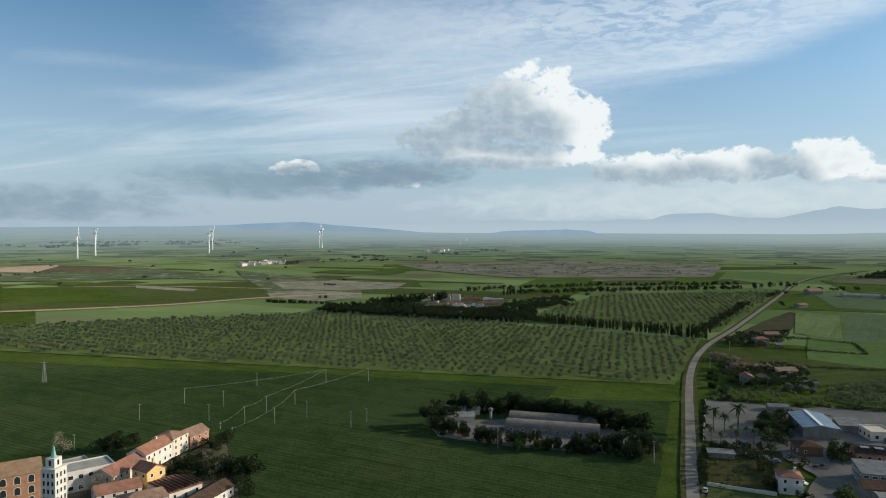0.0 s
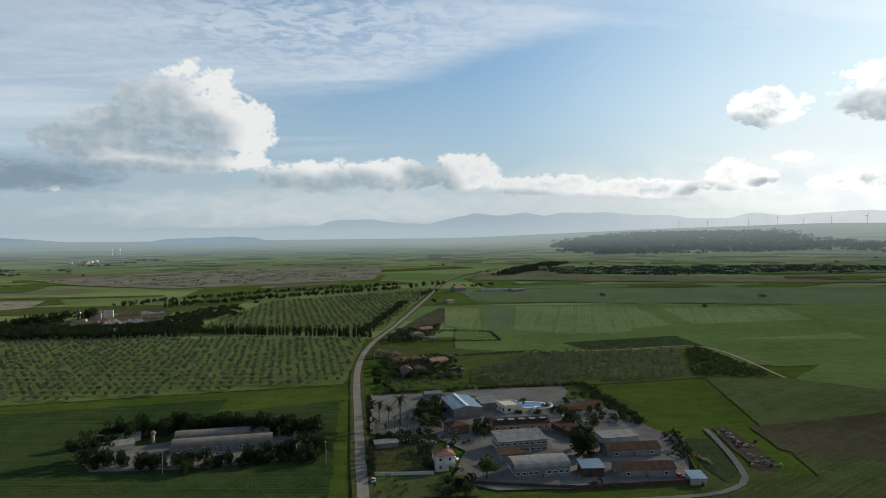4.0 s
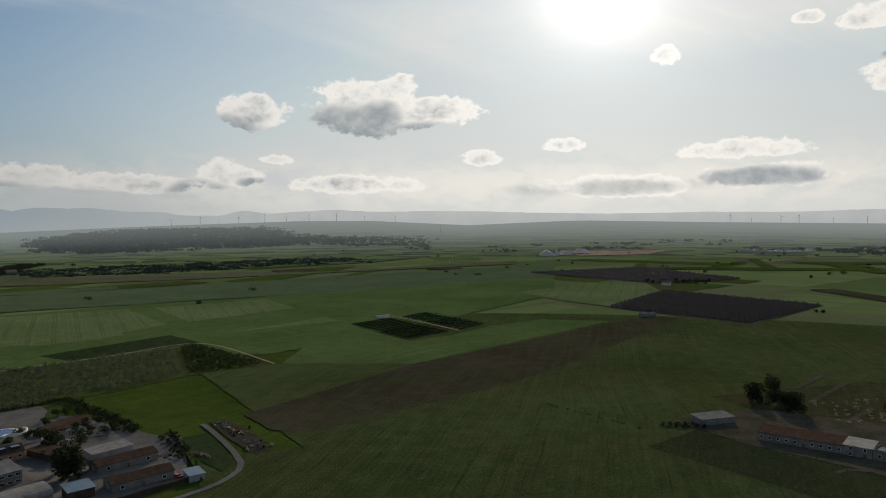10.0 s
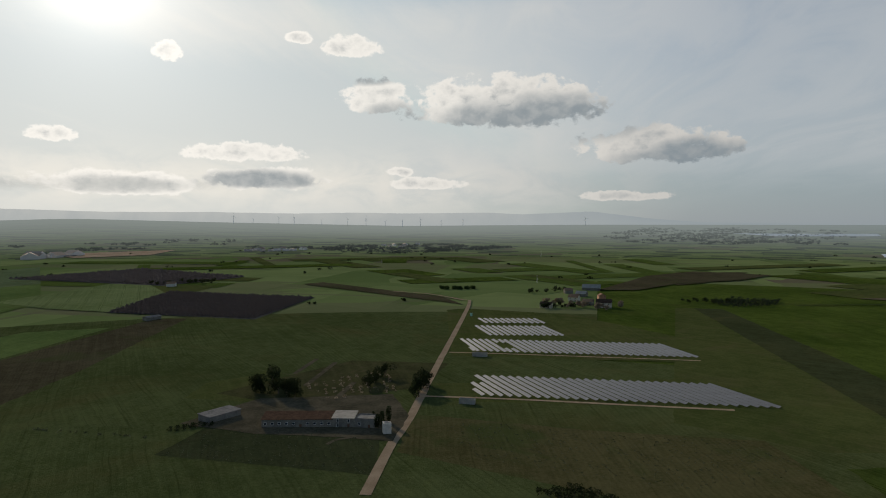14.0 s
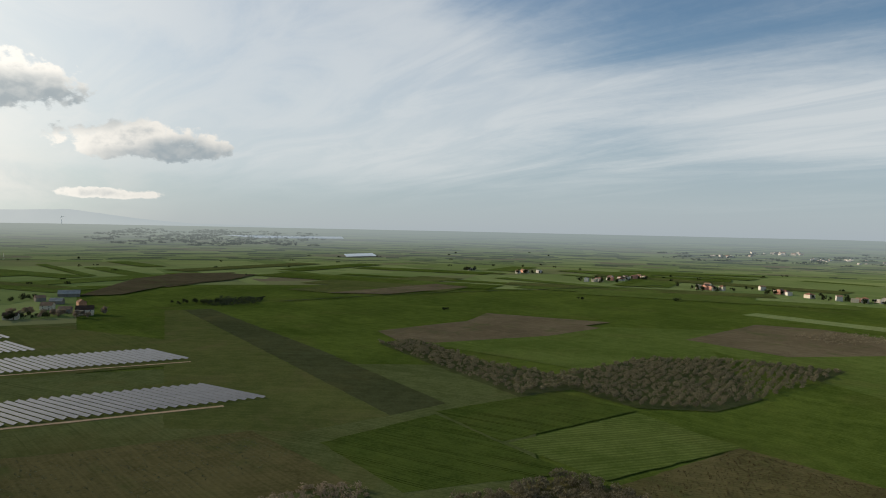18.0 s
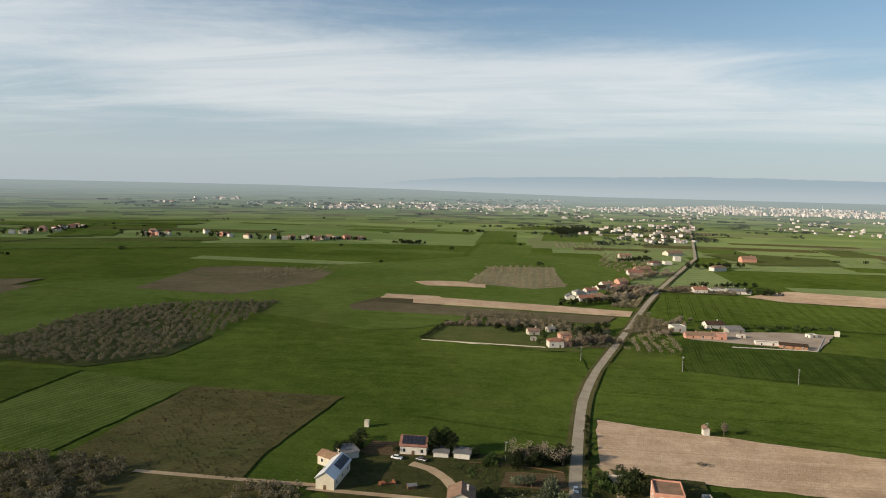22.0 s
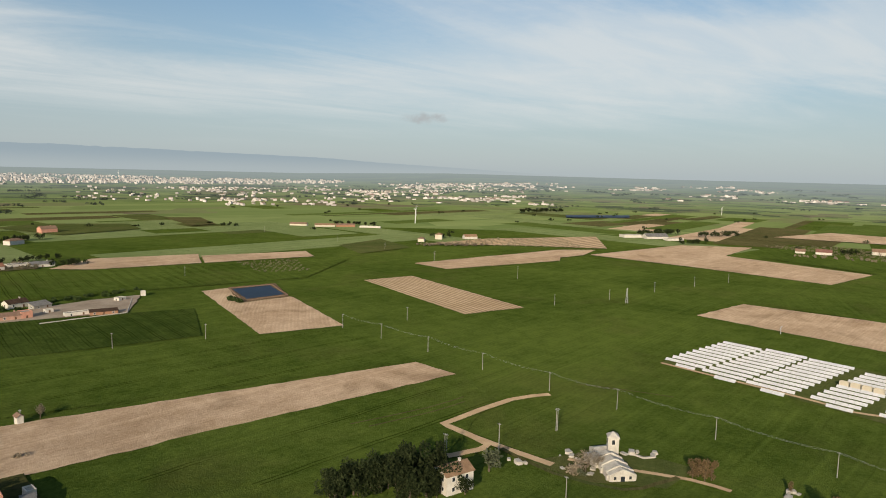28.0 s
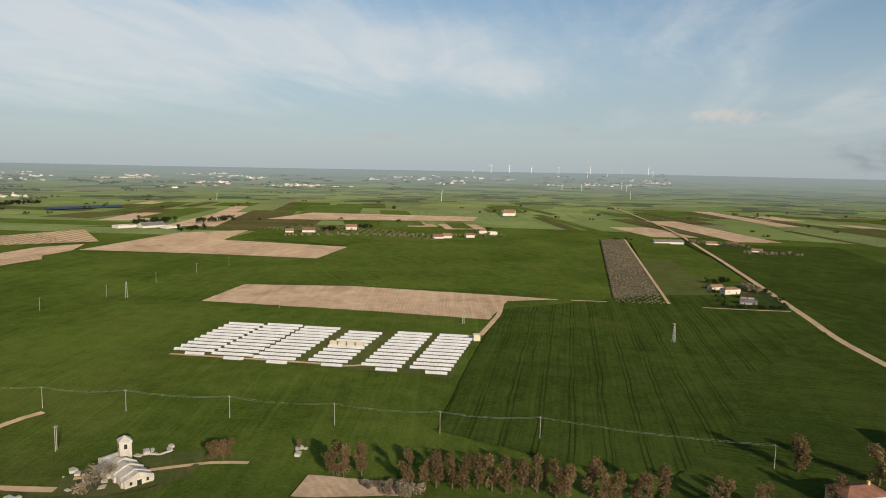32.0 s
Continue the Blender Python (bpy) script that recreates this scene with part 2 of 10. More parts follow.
# a long soft grey bank under the great heap
GREY_BANK, WHITE_BANK = (0.215, 0.295, 0.365), (0.60, 0.645, 0.665)
for c_az, c_el, half, up, tone in [(-8.0, 1.9, 17.0, 1.8, WHITE_BANK), (12.0, 1.8, 15.0, 1.5, WHITE_BANK), (-37.75, 3.6, 11.0, 1.7, GREY_BANK), (-29.08, 4.3, 9.0, 1.5, GREY_BANK), (-56.0, 1.6, 14.0, 1.6, GREY_BANK), (-27.83, 4.3, 7.0, 1.2, GREY_BANK), (57.61, 2.73, 9.0, 0.7, GREY_BANK)]:
    u = g.math("MULTIPLY", g.math("SUBTRACT", az, c_az), 1 / half)
    v = g.math("MULTIPLY", g.math("SUBTRACT", el, c_el), 1 / up)
    soft = g.math("SUBTRACT", 1.0, g.math("ADD", g.math("MULTIPLY", u, u), g.math("MULTIPLY", v, v)))
    soft = g.math("ADD", soft, g.math("MULTIPLY", g.math("SUBTRACT", g.noise(g.combine(g.math("MULTIPLY", az, 0.4), el, 2.0), 0.9, 5.0, 0.6, 0.4), 0.5), 2.2))
    base = g.mix(g.math("MULTIPLY", g.smooth(soft, -0.2, 1.2), 0.78), base, g.mix(near_sun, tone, (0.66, 0.69, 0.68)))
# a few faint shreds far from the sun
for c_az, c_el, half, up, tint, much in [(-76.37, 4.37, 3.2, 0.7, (0.74, 0.66, 0.62), 0.5), (-140.12, 4.21, 2.2, 0.55, (0.40, 0.42, 0.45), 0.7), (-88.09, 3.27, 1.0, 0.4, (0.46, 0.47, 0.49), 0.5), (-103.31, 2.45, 1.8, 0.4, (0.5, 0.5, 0.5), 0.5)]:
    u = g.math("ADD", az, 360.0) if c_az > 180 else g.math("MULTIPLY", az, 1.0)
    u = g.math("MULTIPLY", g.math("SUBTRACT", u, c_az), 1 / half)
    v = g.math("MULTIPLY", g.math("SUBTRACT", el, c_el), 1 / up)
    shred = g.math("SUBTRACT", 1.0, g.math("ADD", g.math("MULTIPLY", u, u), g.math("MULTIPLY", v, v)))
    shred = g.math("ADD", shred, g.math("MULTIPLY", g.math("SUBTRACT", g.noise(puff_at, 1.1, 4.0, 0.6), 0.5), 2.4))
    base = g.mix(g.math("MULTIPLY", g.smooth(shred, 0.0, 1.4), much), base, tint)

# glare round the sun
glare = g.math("POWER", g.math("MAXIMUM", to_sun, 0.0), 420.0)
wide = g.math("POWER", g.math("MAXIMUM", to_sun, 0.0), 14.0)
base = g.mix(1.0, base, g.vec("SCALE", (1.0, 0.97, 0.92), scale=g.math("ADD", g.math("MULTIPLY", glare, 0.8), g.math("ADD", g.math("MULTIPLY", g.math("POWER", g.math("MAXIMUM", to_sun, 0.0), 70.0), 0.35), g.math("MULTIPLY", wide, 0.12)))), "ADD")
g.link(base, back.inputs["Color"])
back.inputs["Strength"].default_value = 1.0

# ---------------------------------------------------------------- materials
MATS = {}


def surface(name, dark, light, scale=1.0, rough=0.85, metal=0.0, bump=0.3, bump_scale=None, fine=None, random_tint=0.0, island_tint=0.0, spec=0.3, detail=5.0, diffuse=0.0):
    """Two colours mixed by coarse and fine grain, with relief; scale is per metre."""
    if name in MATS:
        return MATS[name]
    m = MATS[name] = bpy.data.materials.new(name)
    m.use_nodes = True
    q = Graph(m.node_tree)
    o, p = q.node("OutputMaterial"), q.node("BsdfPrincipled")
    q.link(p.outputs[0], o.inputs[0])
    at = q.node("TexCoord").outputs["Object"]
    a = q.noise(at, scale, detail, 0.6, 0.2)
    b = q.noise(at, fine or scale * 9, 3.0, 0.6)
    f = q.smooth(q.math("ADD", q.math("MULTIPLY", a, 0.65), q.math("MULTIPLY", b, 0.35)), 0.32, 0.68)
    c = q.mix(f, dark, light)
    if random_tint or island_tint:
        r = q.node("ObjectInfo").outputs["Random"] if random_tint else q.node("NewGeometry").outputs["Random Per Island"]
        k = random_tint or island_tint
        c = q.mix(1.0, c, q.combine(q.math("ADD", 1 - k / 2, q.math("MULTIPLY", r, k)), q.math("ADD", 1 - k / 2, q.math("MULTIPLY", r, k * 0.9)), 1.0), "MULTIPLY")
    q.link(c, p.inputs["Base Color"])
    p.inputs["Roughness"].default_value, p.inputs["Metallic"].default_value = rough, metal
    p.inputs["Specular IOR Level"].default_value = spec
    p.inputs["Diffuse Roughness"].default_value = diffuse
    if bump:
        n = q.node("Bump")
        n.inputs["Strength"].default_value, n.inputs["Distance"].default_value = bump, 0.1
        q.link(q.noise(at, bump_scale or scale * 12, 3.0), n.inputs["Height"])
        q.link(n.outputs[0], p.inputs["Normal"])
    return m


def haze_blue(c):
    """Green crops get a little more blue, in place of haze over them."""
    return (c[0], c[1], c[2] * 1.15) if c[1] > c[0] * 1.05 else c


def crop(name, dark, light, angle=0.0, rows=0.0, row_depth=0.0, tram=0.0, patch=None, big=0.010, patch_amount=0.5, worn=0.0, seams=0.30):
    """A field's surface: slow patches, fine growth, drill rows every `rows` metres and wheel tracks every `tram` metres, running at `angle` degrees from +x."""
    m = MATS.get(name)
    if m:
        return m
    dark, light = haze_blue(dark), haze_blue(light)
    m = MATS[name] = bpy.data.materials.new(name)
    m.use_nodes = True
    q = Graph(m.node_tree)
    o, p = q.node("OutputMaterial"), q.node("BsdfPrincipled")
    q.link(p.outputs[0], o.inputs[0])
    at = q.node("NewGeometry").outputs["Position"]
    slow = q.noise(at, big, 4.0, 0.55, 0.5)
    mid = q.noise(at, 0.09, 4.0, 0.6, 0.3)
    fine = q.noise(at, 0.6, 4.0, 0.75)
    f = q.math("ADD", q.math("MULTIPLY", slow, 0.34), q.math("ADD", q.math("MULTIPLY", mid, 0.28), q.math("MULTIPLY", fine, 0.38)))
    c = q.mix(q.smooth(f, 0.38, 0.62), dark, light)
    if patch:
        spots = q.smooth(q.noise(at, big * 1.7, 5.0, 0.6, 0.8), 0.52, 0.70)
        c = q.mix(q.math("MULTIPLY", spots, patch_amount), c, patch)
    # distance across the rows, wandering a little
    a = radians(angle + 90)
    across = q.vec("DOT_PRODUCT", at, (math.cos(a), math.sin(a), 0))
    across = q.math("ADD", across, q.math("MULTIPLY", q.noise(at, 0.02, 2.0), 4.0))
    along = q.vec("DOT_PRODUCT", at, (-math.sin(a), math.cos(a), 0))
    # worn, yellowing stretches; long streaks along the drilling; thin dark seams
    tired = q.smooth(q.noise(at, big * 1.3, 5.0, 0.62, 0.6), 0.50, 0.74)
    if worn:
        c = q.mix(q.math("MULTIPLY", tired, worn), c, (0.105, 0.092, 0.036))
    streak = q.noise(q.combine(q.math("MULTIPLY", across, 0.22), q.math("MULTIPLY", along, 0.006), 0.0), 1.0, 5.0, 0.65)
    c = q.mix(q.math("MULTIPLY", q.smooth(streak, 0.45, 0.75), 0.22), c, tuple(min(1.0, 1.5 * v) for v in light))
    seam = q.noise(q.combine(q.math("MULTIPLY", across, 0.7), q.math("MULTIPLY", along, 0.009), 3.0), 1.0, 4.0, 0.65)
    c = q.mix(q.math("MULTIPLY", q.smooth(seam, 0.52, 0.72), seams), c, tuple(0.5 * v for v in dark))
    if rows:
        w = q.math("ABSOLUTE", q.math("SUBTRACT", q.math("FRACT", q.math("DIVIDE", across, rows)), 0.5))
        c = q.mix(q.math("MULTIPLY", q.smooth(w, 0.15, 0.38), row_depth), c, tuple(0.55 * v for v in dark))
    if tram:
        w = q.math("MULTIPLY", q.math("ABSOLUTE", q.math("SUBTRACT", q.math("FRACT", q.math("DIVIDE", across, tram)), 0.5)), tram)
        track = q.math("MULTIPLY", q.smooth(w, 0.55, 0.85), q.smooth(w, 1.1, 1.5, 1.0, 0.0))
        c = q.mix(q.math("MULTIPLY", track, q.smooth(q.noise(at, 0.015, 2.0), 0.35, 0.6, 0.2, 0.7)), c, tuple(0.4 * v for v in dark))
    q.link(c, p.inputs["Base Color"])
    p.inputs["Roughness"].default_value, p.inputs["Specular IOR Level"].default_value = 0.9, 0.0
    p.inputs["Diffuse Roughness"].default_value = 0.4
    n = q.node("Bump")
    n.inputs["Strength"].default_value, n.inputs["Distance"].default_value = 0.9, 0.5
    q.link(q.noise(at, 1.3, 4.0, 0.7), n.inputs["Height"])
    q.link(n.outputs[0], p.inputs["Normal"])
    return m


WHEAT_D, WHEAT_L = (0.039, 0.065, 0.010), (0.086, 0.122, 0.021)
def wheat(angle=0.0, tram=24.0, rows=3.0):
    return crop(f"young_wheat_{angle:g}_{tram:g}", WHEAT_D, WHEAT_L, angle, rows, 0.05, tram, worn=0.25)
def deep_wheat(angle=0.0, tram=0.0):
    return crop(f"deep_wheat_{angle:g}_{tram:g}", (0.028, 0.048, 0.009), (0.058, 0.085, 0.016), angle, 3.0, 0.12, tram, worn=0.2, seams=0.65)
# brown mottling, plus a dulled tone for haze and flare towards the sun
def hazed_dull_wheat(angle=0.0, tram=0.0):
    return crop(f"hazed_dull_wheat_{angle:g}_{tram:g}", (0.052, 0.07, 0.02), (0.098, 0.12, 0.04), angle, 3.0, 0.1, tram, worn=0.6, big=0.007, seams=0.5)
# lighter than wheat, with the middle distance's haze put into its colour
def mid_wheat(angle=0.0, tram=0.0):
    return crop(f"hazed_wheat_{angle:g}_{tram:g}", (0.058, 0.092, 0.016), (0.1, 0.138, 0.031), angle, 4.0, 0.12, tram, worn=0.3)
# a pale crop, raised and greyed further in place of haze
def pale_wheat(angle=0.0, tram=20.0):
    return crop(f"pale_wheat_{angle:g}", (0.128, 0.172, 0.056), (0.19, 0.236, 0.088), angle, 4.0, 0.1, tram, worn=0.25)
def meadow(angle=0.0):
    return crop(f"meadow_{angle:g}", (0.054, 0.073, 0.019), (0.093, 0.108, 0.031), angle, 0, 0, 0, patch=(0.11, 0.098, 0.046), patch_amount=0.45, worn=0.3)
# a darker crop, its colour lifted and greyed for backlight and haze
def dark_crop(angle=0.0):
    return crop(f"dark_crop_{angle:g}", (0.094, 0.13, 0.055), (0.146, 0.19, 0.084), angle, 2.2, 0.2, 0, worn=0.3)
def ploughed(angle=0.0):
    return crop(f"ploughed_soil_{angle:g}", (0.056, 0.05, 0.029), (0.096, 0.085, 0.05), angle, 2.0, 0.08, 0, patch=(0.062, 0.074, 0.030), patch_amount=0.75)
def stubble(angle=0.0):
    return crop(f"stubble_{angle:g}", (0.062, 0.06, 0.024), (0.112, 0.104, 0.046), angle, 2.5, 0.12, 0, patch=(0.056, 0.082, 0.026), patch_amount=0.7)
def fallow(angle=0.0):
    return crop(f"fallow_{angle:g}", (0.092, 0.078, 0.048), (0.150, 0.128, 0.082), angle, 2.0, 0.2, 0, patch=(0.075, 0.092, 0.035), patch_amount=0.8, big=0.014)
def tan_soil(angle=0.0):
    return crop(f"tan_soil_{angle:g}", (0.345, 0.247, 0.162), (0.525, 0.398, 0.283), angle, 2.4, 0.12, 0, patch=(0.20, 0.14, 0.085), big=0.016)
def furrowed_tan(angle=0.0, rows=5.0):
    return crop(f"furrowed_tan_{angle:g}", (0.37, 0.27, 0.17), (0.54, 0.41, 0.28), angle, rows, 0.7, 0)


asphalt = surface("asphalt", (0.2, 0.178, 0.14), (0.29, 0.26, 0.21), 0.15, 0.85, bump=0.1, fine=2.0, spec=0.0, diffuse=0.5)
gravel = surface("gravel", (0.068, 0.06, 0.047), (0.135, 0.121, 0.097), 0.06, 0.9, fine=0.9, bump=0.4, bump_scale=2, spec=0.0, diffuse=0.5)
pale_gravel = surface("pale_gravel", (0.13, 0.12, 0.104), (0.22, 0.205, 0.178), 0.05, 0.9, fine=0.7, bump=0.4, bump_scale=2, spec=0.0, diffuse=0.5)
old_yard = surface("old_yard", (0.06, 0.055, 0.035), (0.14, 0.12, 0.08), 0.07, 0.95, fine=0.8, bump=0.4, bump_scale=2, spec=0.0, diffuse=0.5)
dirt = surface("track_dirt", (0.30, 0.22, 0.14), (0.44, 0.335, 0.225), 0.12, 0.95, fine=1.5, bump=0.4, bump_scale=2, spec=0.0, diffuse=0.5)
concrete = surface("concrete", (0.26, 0.25, 0.22), (0.40, 0.38, 0.34), 0.2, 0.9, fine=3, spec=0.0)
plaster_white = surface("white_plaster", (0.50, 0.47, 0.41), (0.66, 0.62, 0.56), 0.5, 0.85, fine=5, bump=0.08)
# white plaster darkened, with the shade of backlit walls put into its colour
plaster_shaded = surface("shaded_plaster", (0.14, 0.132, 0.115), (0.245, 0.23, 0.2), 0.3, 0.9, fine=3, bump=0.15, spec=0.0)
plaster_cream = surface("cream_plaster", (0.5, 0.45, 0.35), (0.62, 0.56, 0.45), 0.5, 0.85, fine=5, bump=0.08)
plaster_yellow = surface("yellow_plaster", (0.60, 0.40, 0.15), (0.72, 0.50, 0.21), 0.5, 0.85, fine=5, bump=0.08)
plaster_pink = surface("pink_plaster", (0.50, 0.24, 0.17), (0.62, 0.33, 0.24), 0.5, 0.85, fine=5, bump=0.08)
plaster_orange = surface("orange_plaster", (0.38, 0.225, 0.165), (0.5, 0.315, 0.245), 0.5, 0.85, fine=5, bump=0.08)
brick_red = surface("red_brick", (0.30, 0.15, 0.09), (0.42, 0.23, 0.14), 0.6, 0.9, fine=8, bump=0.2)
old_stone = surface("old_stone", (0.36, 0.335, 0.29), (0.58, 0.55, 0.49), 0.4, 0.95, fine=3, bump=0.6, bump_scale=4)
tile_red = surface("red_roof_tiles", (0.2, 0.095, 0.068), (0.31, 0.165, 0.12), 0.4, 0.85, fine=5, bump=0.5, bump_scale=7, random_tint=0.25, spec=0.0)
tile_brown = surface("brown_roof_tiles", (0.20, 0.13, 0.085), (0.32, 0.215, 0.145), 0.4, 0.9, fine=5, bump=0.5, bump_scale=7, random_tint=0.25, spec=0.0)
tile_rust = surface("rusty_roof", (0.050, 0.034, 0.025), (0.10, 0.066, 0.048), 0.4, 0.9, fine=4, bump=0.4, spec=0.0)
metal_grey = surface("grey_sheet_roof", (0.12, 0.12, 0.119), (0.225, 0.223, 0.217), 0.25, 0.75, fine=3, bump=0.2, spec=0.0)
metal_blue = surface("blue_sheet_roof", (0.10, 0.16, 0.21), (0.17, 0.24, 0.30), 0.2, 0.45, metal=0.2, fine=3, bump=0.2)
vault_sheet = surface("weathered_vault", (0.13, 0.112, 0.092), (0.225, 0.198, 0.166), 0.2, 0.9, fine=2.5, bump=0.4, bump_scale=4, spec=0.0)
asbestos = surface("fibre_cement_sheet", (0.16, 0.155, 0.145), (0.28, 0.27, 0.25), 0.3, 0.9, fine=3, bump=0.5, bump_scale=5, spec=0.0)
glass_dark = surface("window_glass", (0.02, 0.025, 0.03), (0.035, 0.04, 0.045), 1.0, 0.12, bump=0, spec=0.6)
frame_white = surface("white_frame", (0.60, 0.59, 0.56), (0.70, 0.69, 0.66), 2.0, 0.6, bump=0)
wood_brown = surface("brown_shutter", (0.10, 0.055, 0.03), (0.16, 0.09, 0.05), 1.5, 0.7)
# grey base stands in for bright sky mirrored in the glass
solar_sky_grey = surface("solar_glass_sky_grey", (0.10, 0.102, 0.105), (0.14, 0.142, 0.145), 0.3, 0.35, bump=0, spec=0.6)
# near-white base puts sun glare into the panels; also a barn's white roof
white_glare_and_roof = surface("white_glare_panels_and_roof", (0.5, 0.512, 0.535), (0.62, 0.632, 0.655), 0.25, 0.4, fine=1.2, bump=0.05)
solar_glass = surface("solar_cells", (0.020, 0.022, 0.032), (0.03, 0.033, 0.046), 0.5, 0.35, bump=0, spec=0.2)
steel = surface("galvanised_steel", (0.36, 0.37, 0.37), (0.48, 0.49, 0.49), 1.0, 0.5, metal=0.6, bump=0.05)
pole_concrete = surface("pole_concrete", (0.24, 0.23, 0.21), (0.34, 0.33, 0.30), 0.6, 0.9)
turbine_white = surface("turbine_paint", (0.72, 0.72, 0.71), (0.80, 0.80, 0.79), 0.2, 0.5, bump=0)
pool_water = surface("pool_water", (0.012, 0.05, 0.17), (0.02, 0.075, 0.23), 0.1, 0.08, bump=0.05, spec=0.5)
pond_liner = surface("blue_pond", (0.01, 0.022, 0.045), (0.017, 0.036, 0.068), 0.05, 0.5, bump=0.05, spec=0.12)
lake_water = surface("far_water", (0.30, 0.38, 0.44), (0.40, 0.48, 0.53), 0.01, 0.3, bump=0)
bark = surface("bark", (0.08, 0.06, 0.045), (0.16, 0.125, 0.09), 1.0, 0.95, fine=8, bump=0.5)
scrap = surface("mixed_scrap", (0.10, 0.09, 0.08), (0.35, 0.31, 0.27), 0.8, 0.8, fine=4, random_tint=0.4)
copper_green = surface("copper_roof", (0.16, 0.34, 0.28), (0.24, 0.45, 0.38), 0.8, 0.7)


def foliage(name, dark, light, trans=0.25):
    m = bpy.data.materials.new(name)
    m.use_nodes = True
    q = Graph(m.node_tree)
    o, p, t, s = q.node("OutputMaterial"), q.node("BsdfPrincipled"), q.node("BsdfTranslucent"), q.node("MixShader")
    r = q.node("NewGeometry").outputs["Random Per Island"]
    c = q.mix(r, dark, light)
    k = q.math("ADD", 0.75, q.math("MULTIPLY", q.node("ObjectInfo").outputs["Random"], 0.5))
    c = q.mix(1.0, c, q.combine(k, k, k), "MULTIPLY")
    q.link(c, p.inputs["Base Color"])
    q.link(c, t.inputs["Color"])
    p.inputs["Roughness"].default_value, p.inputs["Specular IOR Level"].default_value = 0.8, 0.04
    s.inputs[0].default_value = trans
    q.link(p.outputs[0], s.inputs[1])
    q.link(t.outputs[0], s.inputs[2])
    q.link(s.outputs[0], o.inputs[0])
    return m


leaf_olive = foliage("olive_leaves", (0.070, 0.084, 0.048), (0.165, 0.184, 0.112))
leaf_dark = foliage("dark_leaves", (0.016, 0.025, 0.010), (0.046, 0.058, 0.024))
leaf_green = foliage("green_leaves", (0.035, 0.060, 0.018), (0.075, 0.105, 0.035))
leaf_rust = foliage("russet_leaves", (0.09, 0.065, 0.03), (0.22, 0.155, 0.085))
leaf_dry = foliage("bare_twigs", (0.18, 0.15, 0.105), (0.32, 0.265, 0.195))
leaf_orchard = foliage("budding_twigs", (0.17, 0.15, 0.095), (0.30, 0.26, 0.175))
leaf_brush = foliage("brown_green_twigs", (0.105, 0.097, 0.06), (0.24, 0.218, 0.145), 0.35)
leaf_weed = foliage("weed_stalks", (0.050, 0.043, 0.020), (0.115, 0.092, 0.048))
leaf_vine = foliage("grey_vine_wood", (0.066, 0.061, 0.065), (0.12, 0.11, 0.113))
leaf_palm = foliage("palm_fronds", (0.03, 0.045, 0.016), (0.07, 0.09, 0.035))
leaf_far = foliage("far_trees", (0.022, 0.032, 0.018), (0.046, 0.058, 0.03), 0.1)


def hazed(name, dark, light, share):
    """Things on the far backdrop, with haze mixed in as emission that grows with distance."""
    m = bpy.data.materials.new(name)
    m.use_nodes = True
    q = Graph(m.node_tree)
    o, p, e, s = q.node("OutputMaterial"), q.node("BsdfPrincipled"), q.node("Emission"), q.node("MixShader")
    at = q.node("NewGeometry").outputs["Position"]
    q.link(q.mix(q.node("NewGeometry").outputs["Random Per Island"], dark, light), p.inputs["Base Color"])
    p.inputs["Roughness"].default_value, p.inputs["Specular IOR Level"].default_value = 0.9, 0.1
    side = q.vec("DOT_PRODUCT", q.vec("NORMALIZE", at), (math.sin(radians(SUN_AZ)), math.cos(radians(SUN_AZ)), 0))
    q.link(q.mix(q.smooth(side, 0.2, 1.0), HAZE_FAR, HAZE_SUN), e.inputs[0])
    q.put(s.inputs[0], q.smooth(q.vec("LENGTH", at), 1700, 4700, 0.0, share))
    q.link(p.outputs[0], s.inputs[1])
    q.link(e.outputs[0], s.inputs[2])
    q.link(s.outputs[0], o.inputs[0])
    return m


# haze colours that far surfaces emit: away from the sun, and towards it
HAZE_FAR, HAZE_SUN = (0.30, 0.365, 0.39), (0.36, 0.41, 0.40)
leaf_distant = hazed("hazed_trees", (0.036, 0.050, 0.034), (0.064, 0.080, 0.054), 0.6)
wall_distant = hazed("hazed_walls", (0.34, 0.31, 0.29), (0.74, 0.69, 0.65), 0.5)
roof_distant = hazed("hazed_roofs", (0.20, 0.12, 0.08), (0.40, 0.33, 0.27), 0.6)

# ---------------------------------------------------------------- helpers for meshes
def mesh_of(name, verts, faces, mat):
    me = bpy.data.meshes.new(name)
    me.from_pydata([tuple(v) for v in verts], [], [tuple(f) for f in faces])
    for m in (mat if isinstance(mat, (list, tuple)) else [mat]):
        me.materials.append(m)
    me.update()
    return me


def part(name, bm, material, parent, label=""):
    """One mesh object under a thing or a part; bm is a bmesh or a mesh."""
    if isinstance(bm, bmesh.types.BMesh):
        me = bpy.data.meshes.new(name)
        bm.to_mesh(me)
        bm.free()
        me.materials.append(material)
    else:
        me = bm
    ob = new(name, me)
    ob.parent = parent
    return tagged(ob, label)


def thing(name, at, turn=0.0, label="", category="", group="", kind=""):
    ob = new(name)
    ob.matrix_world = pose(at[0], at[1], at[2] if len(at) > 2 else 0, 0, 0, turn)
    return tagged(ob, label, category, group, kind)


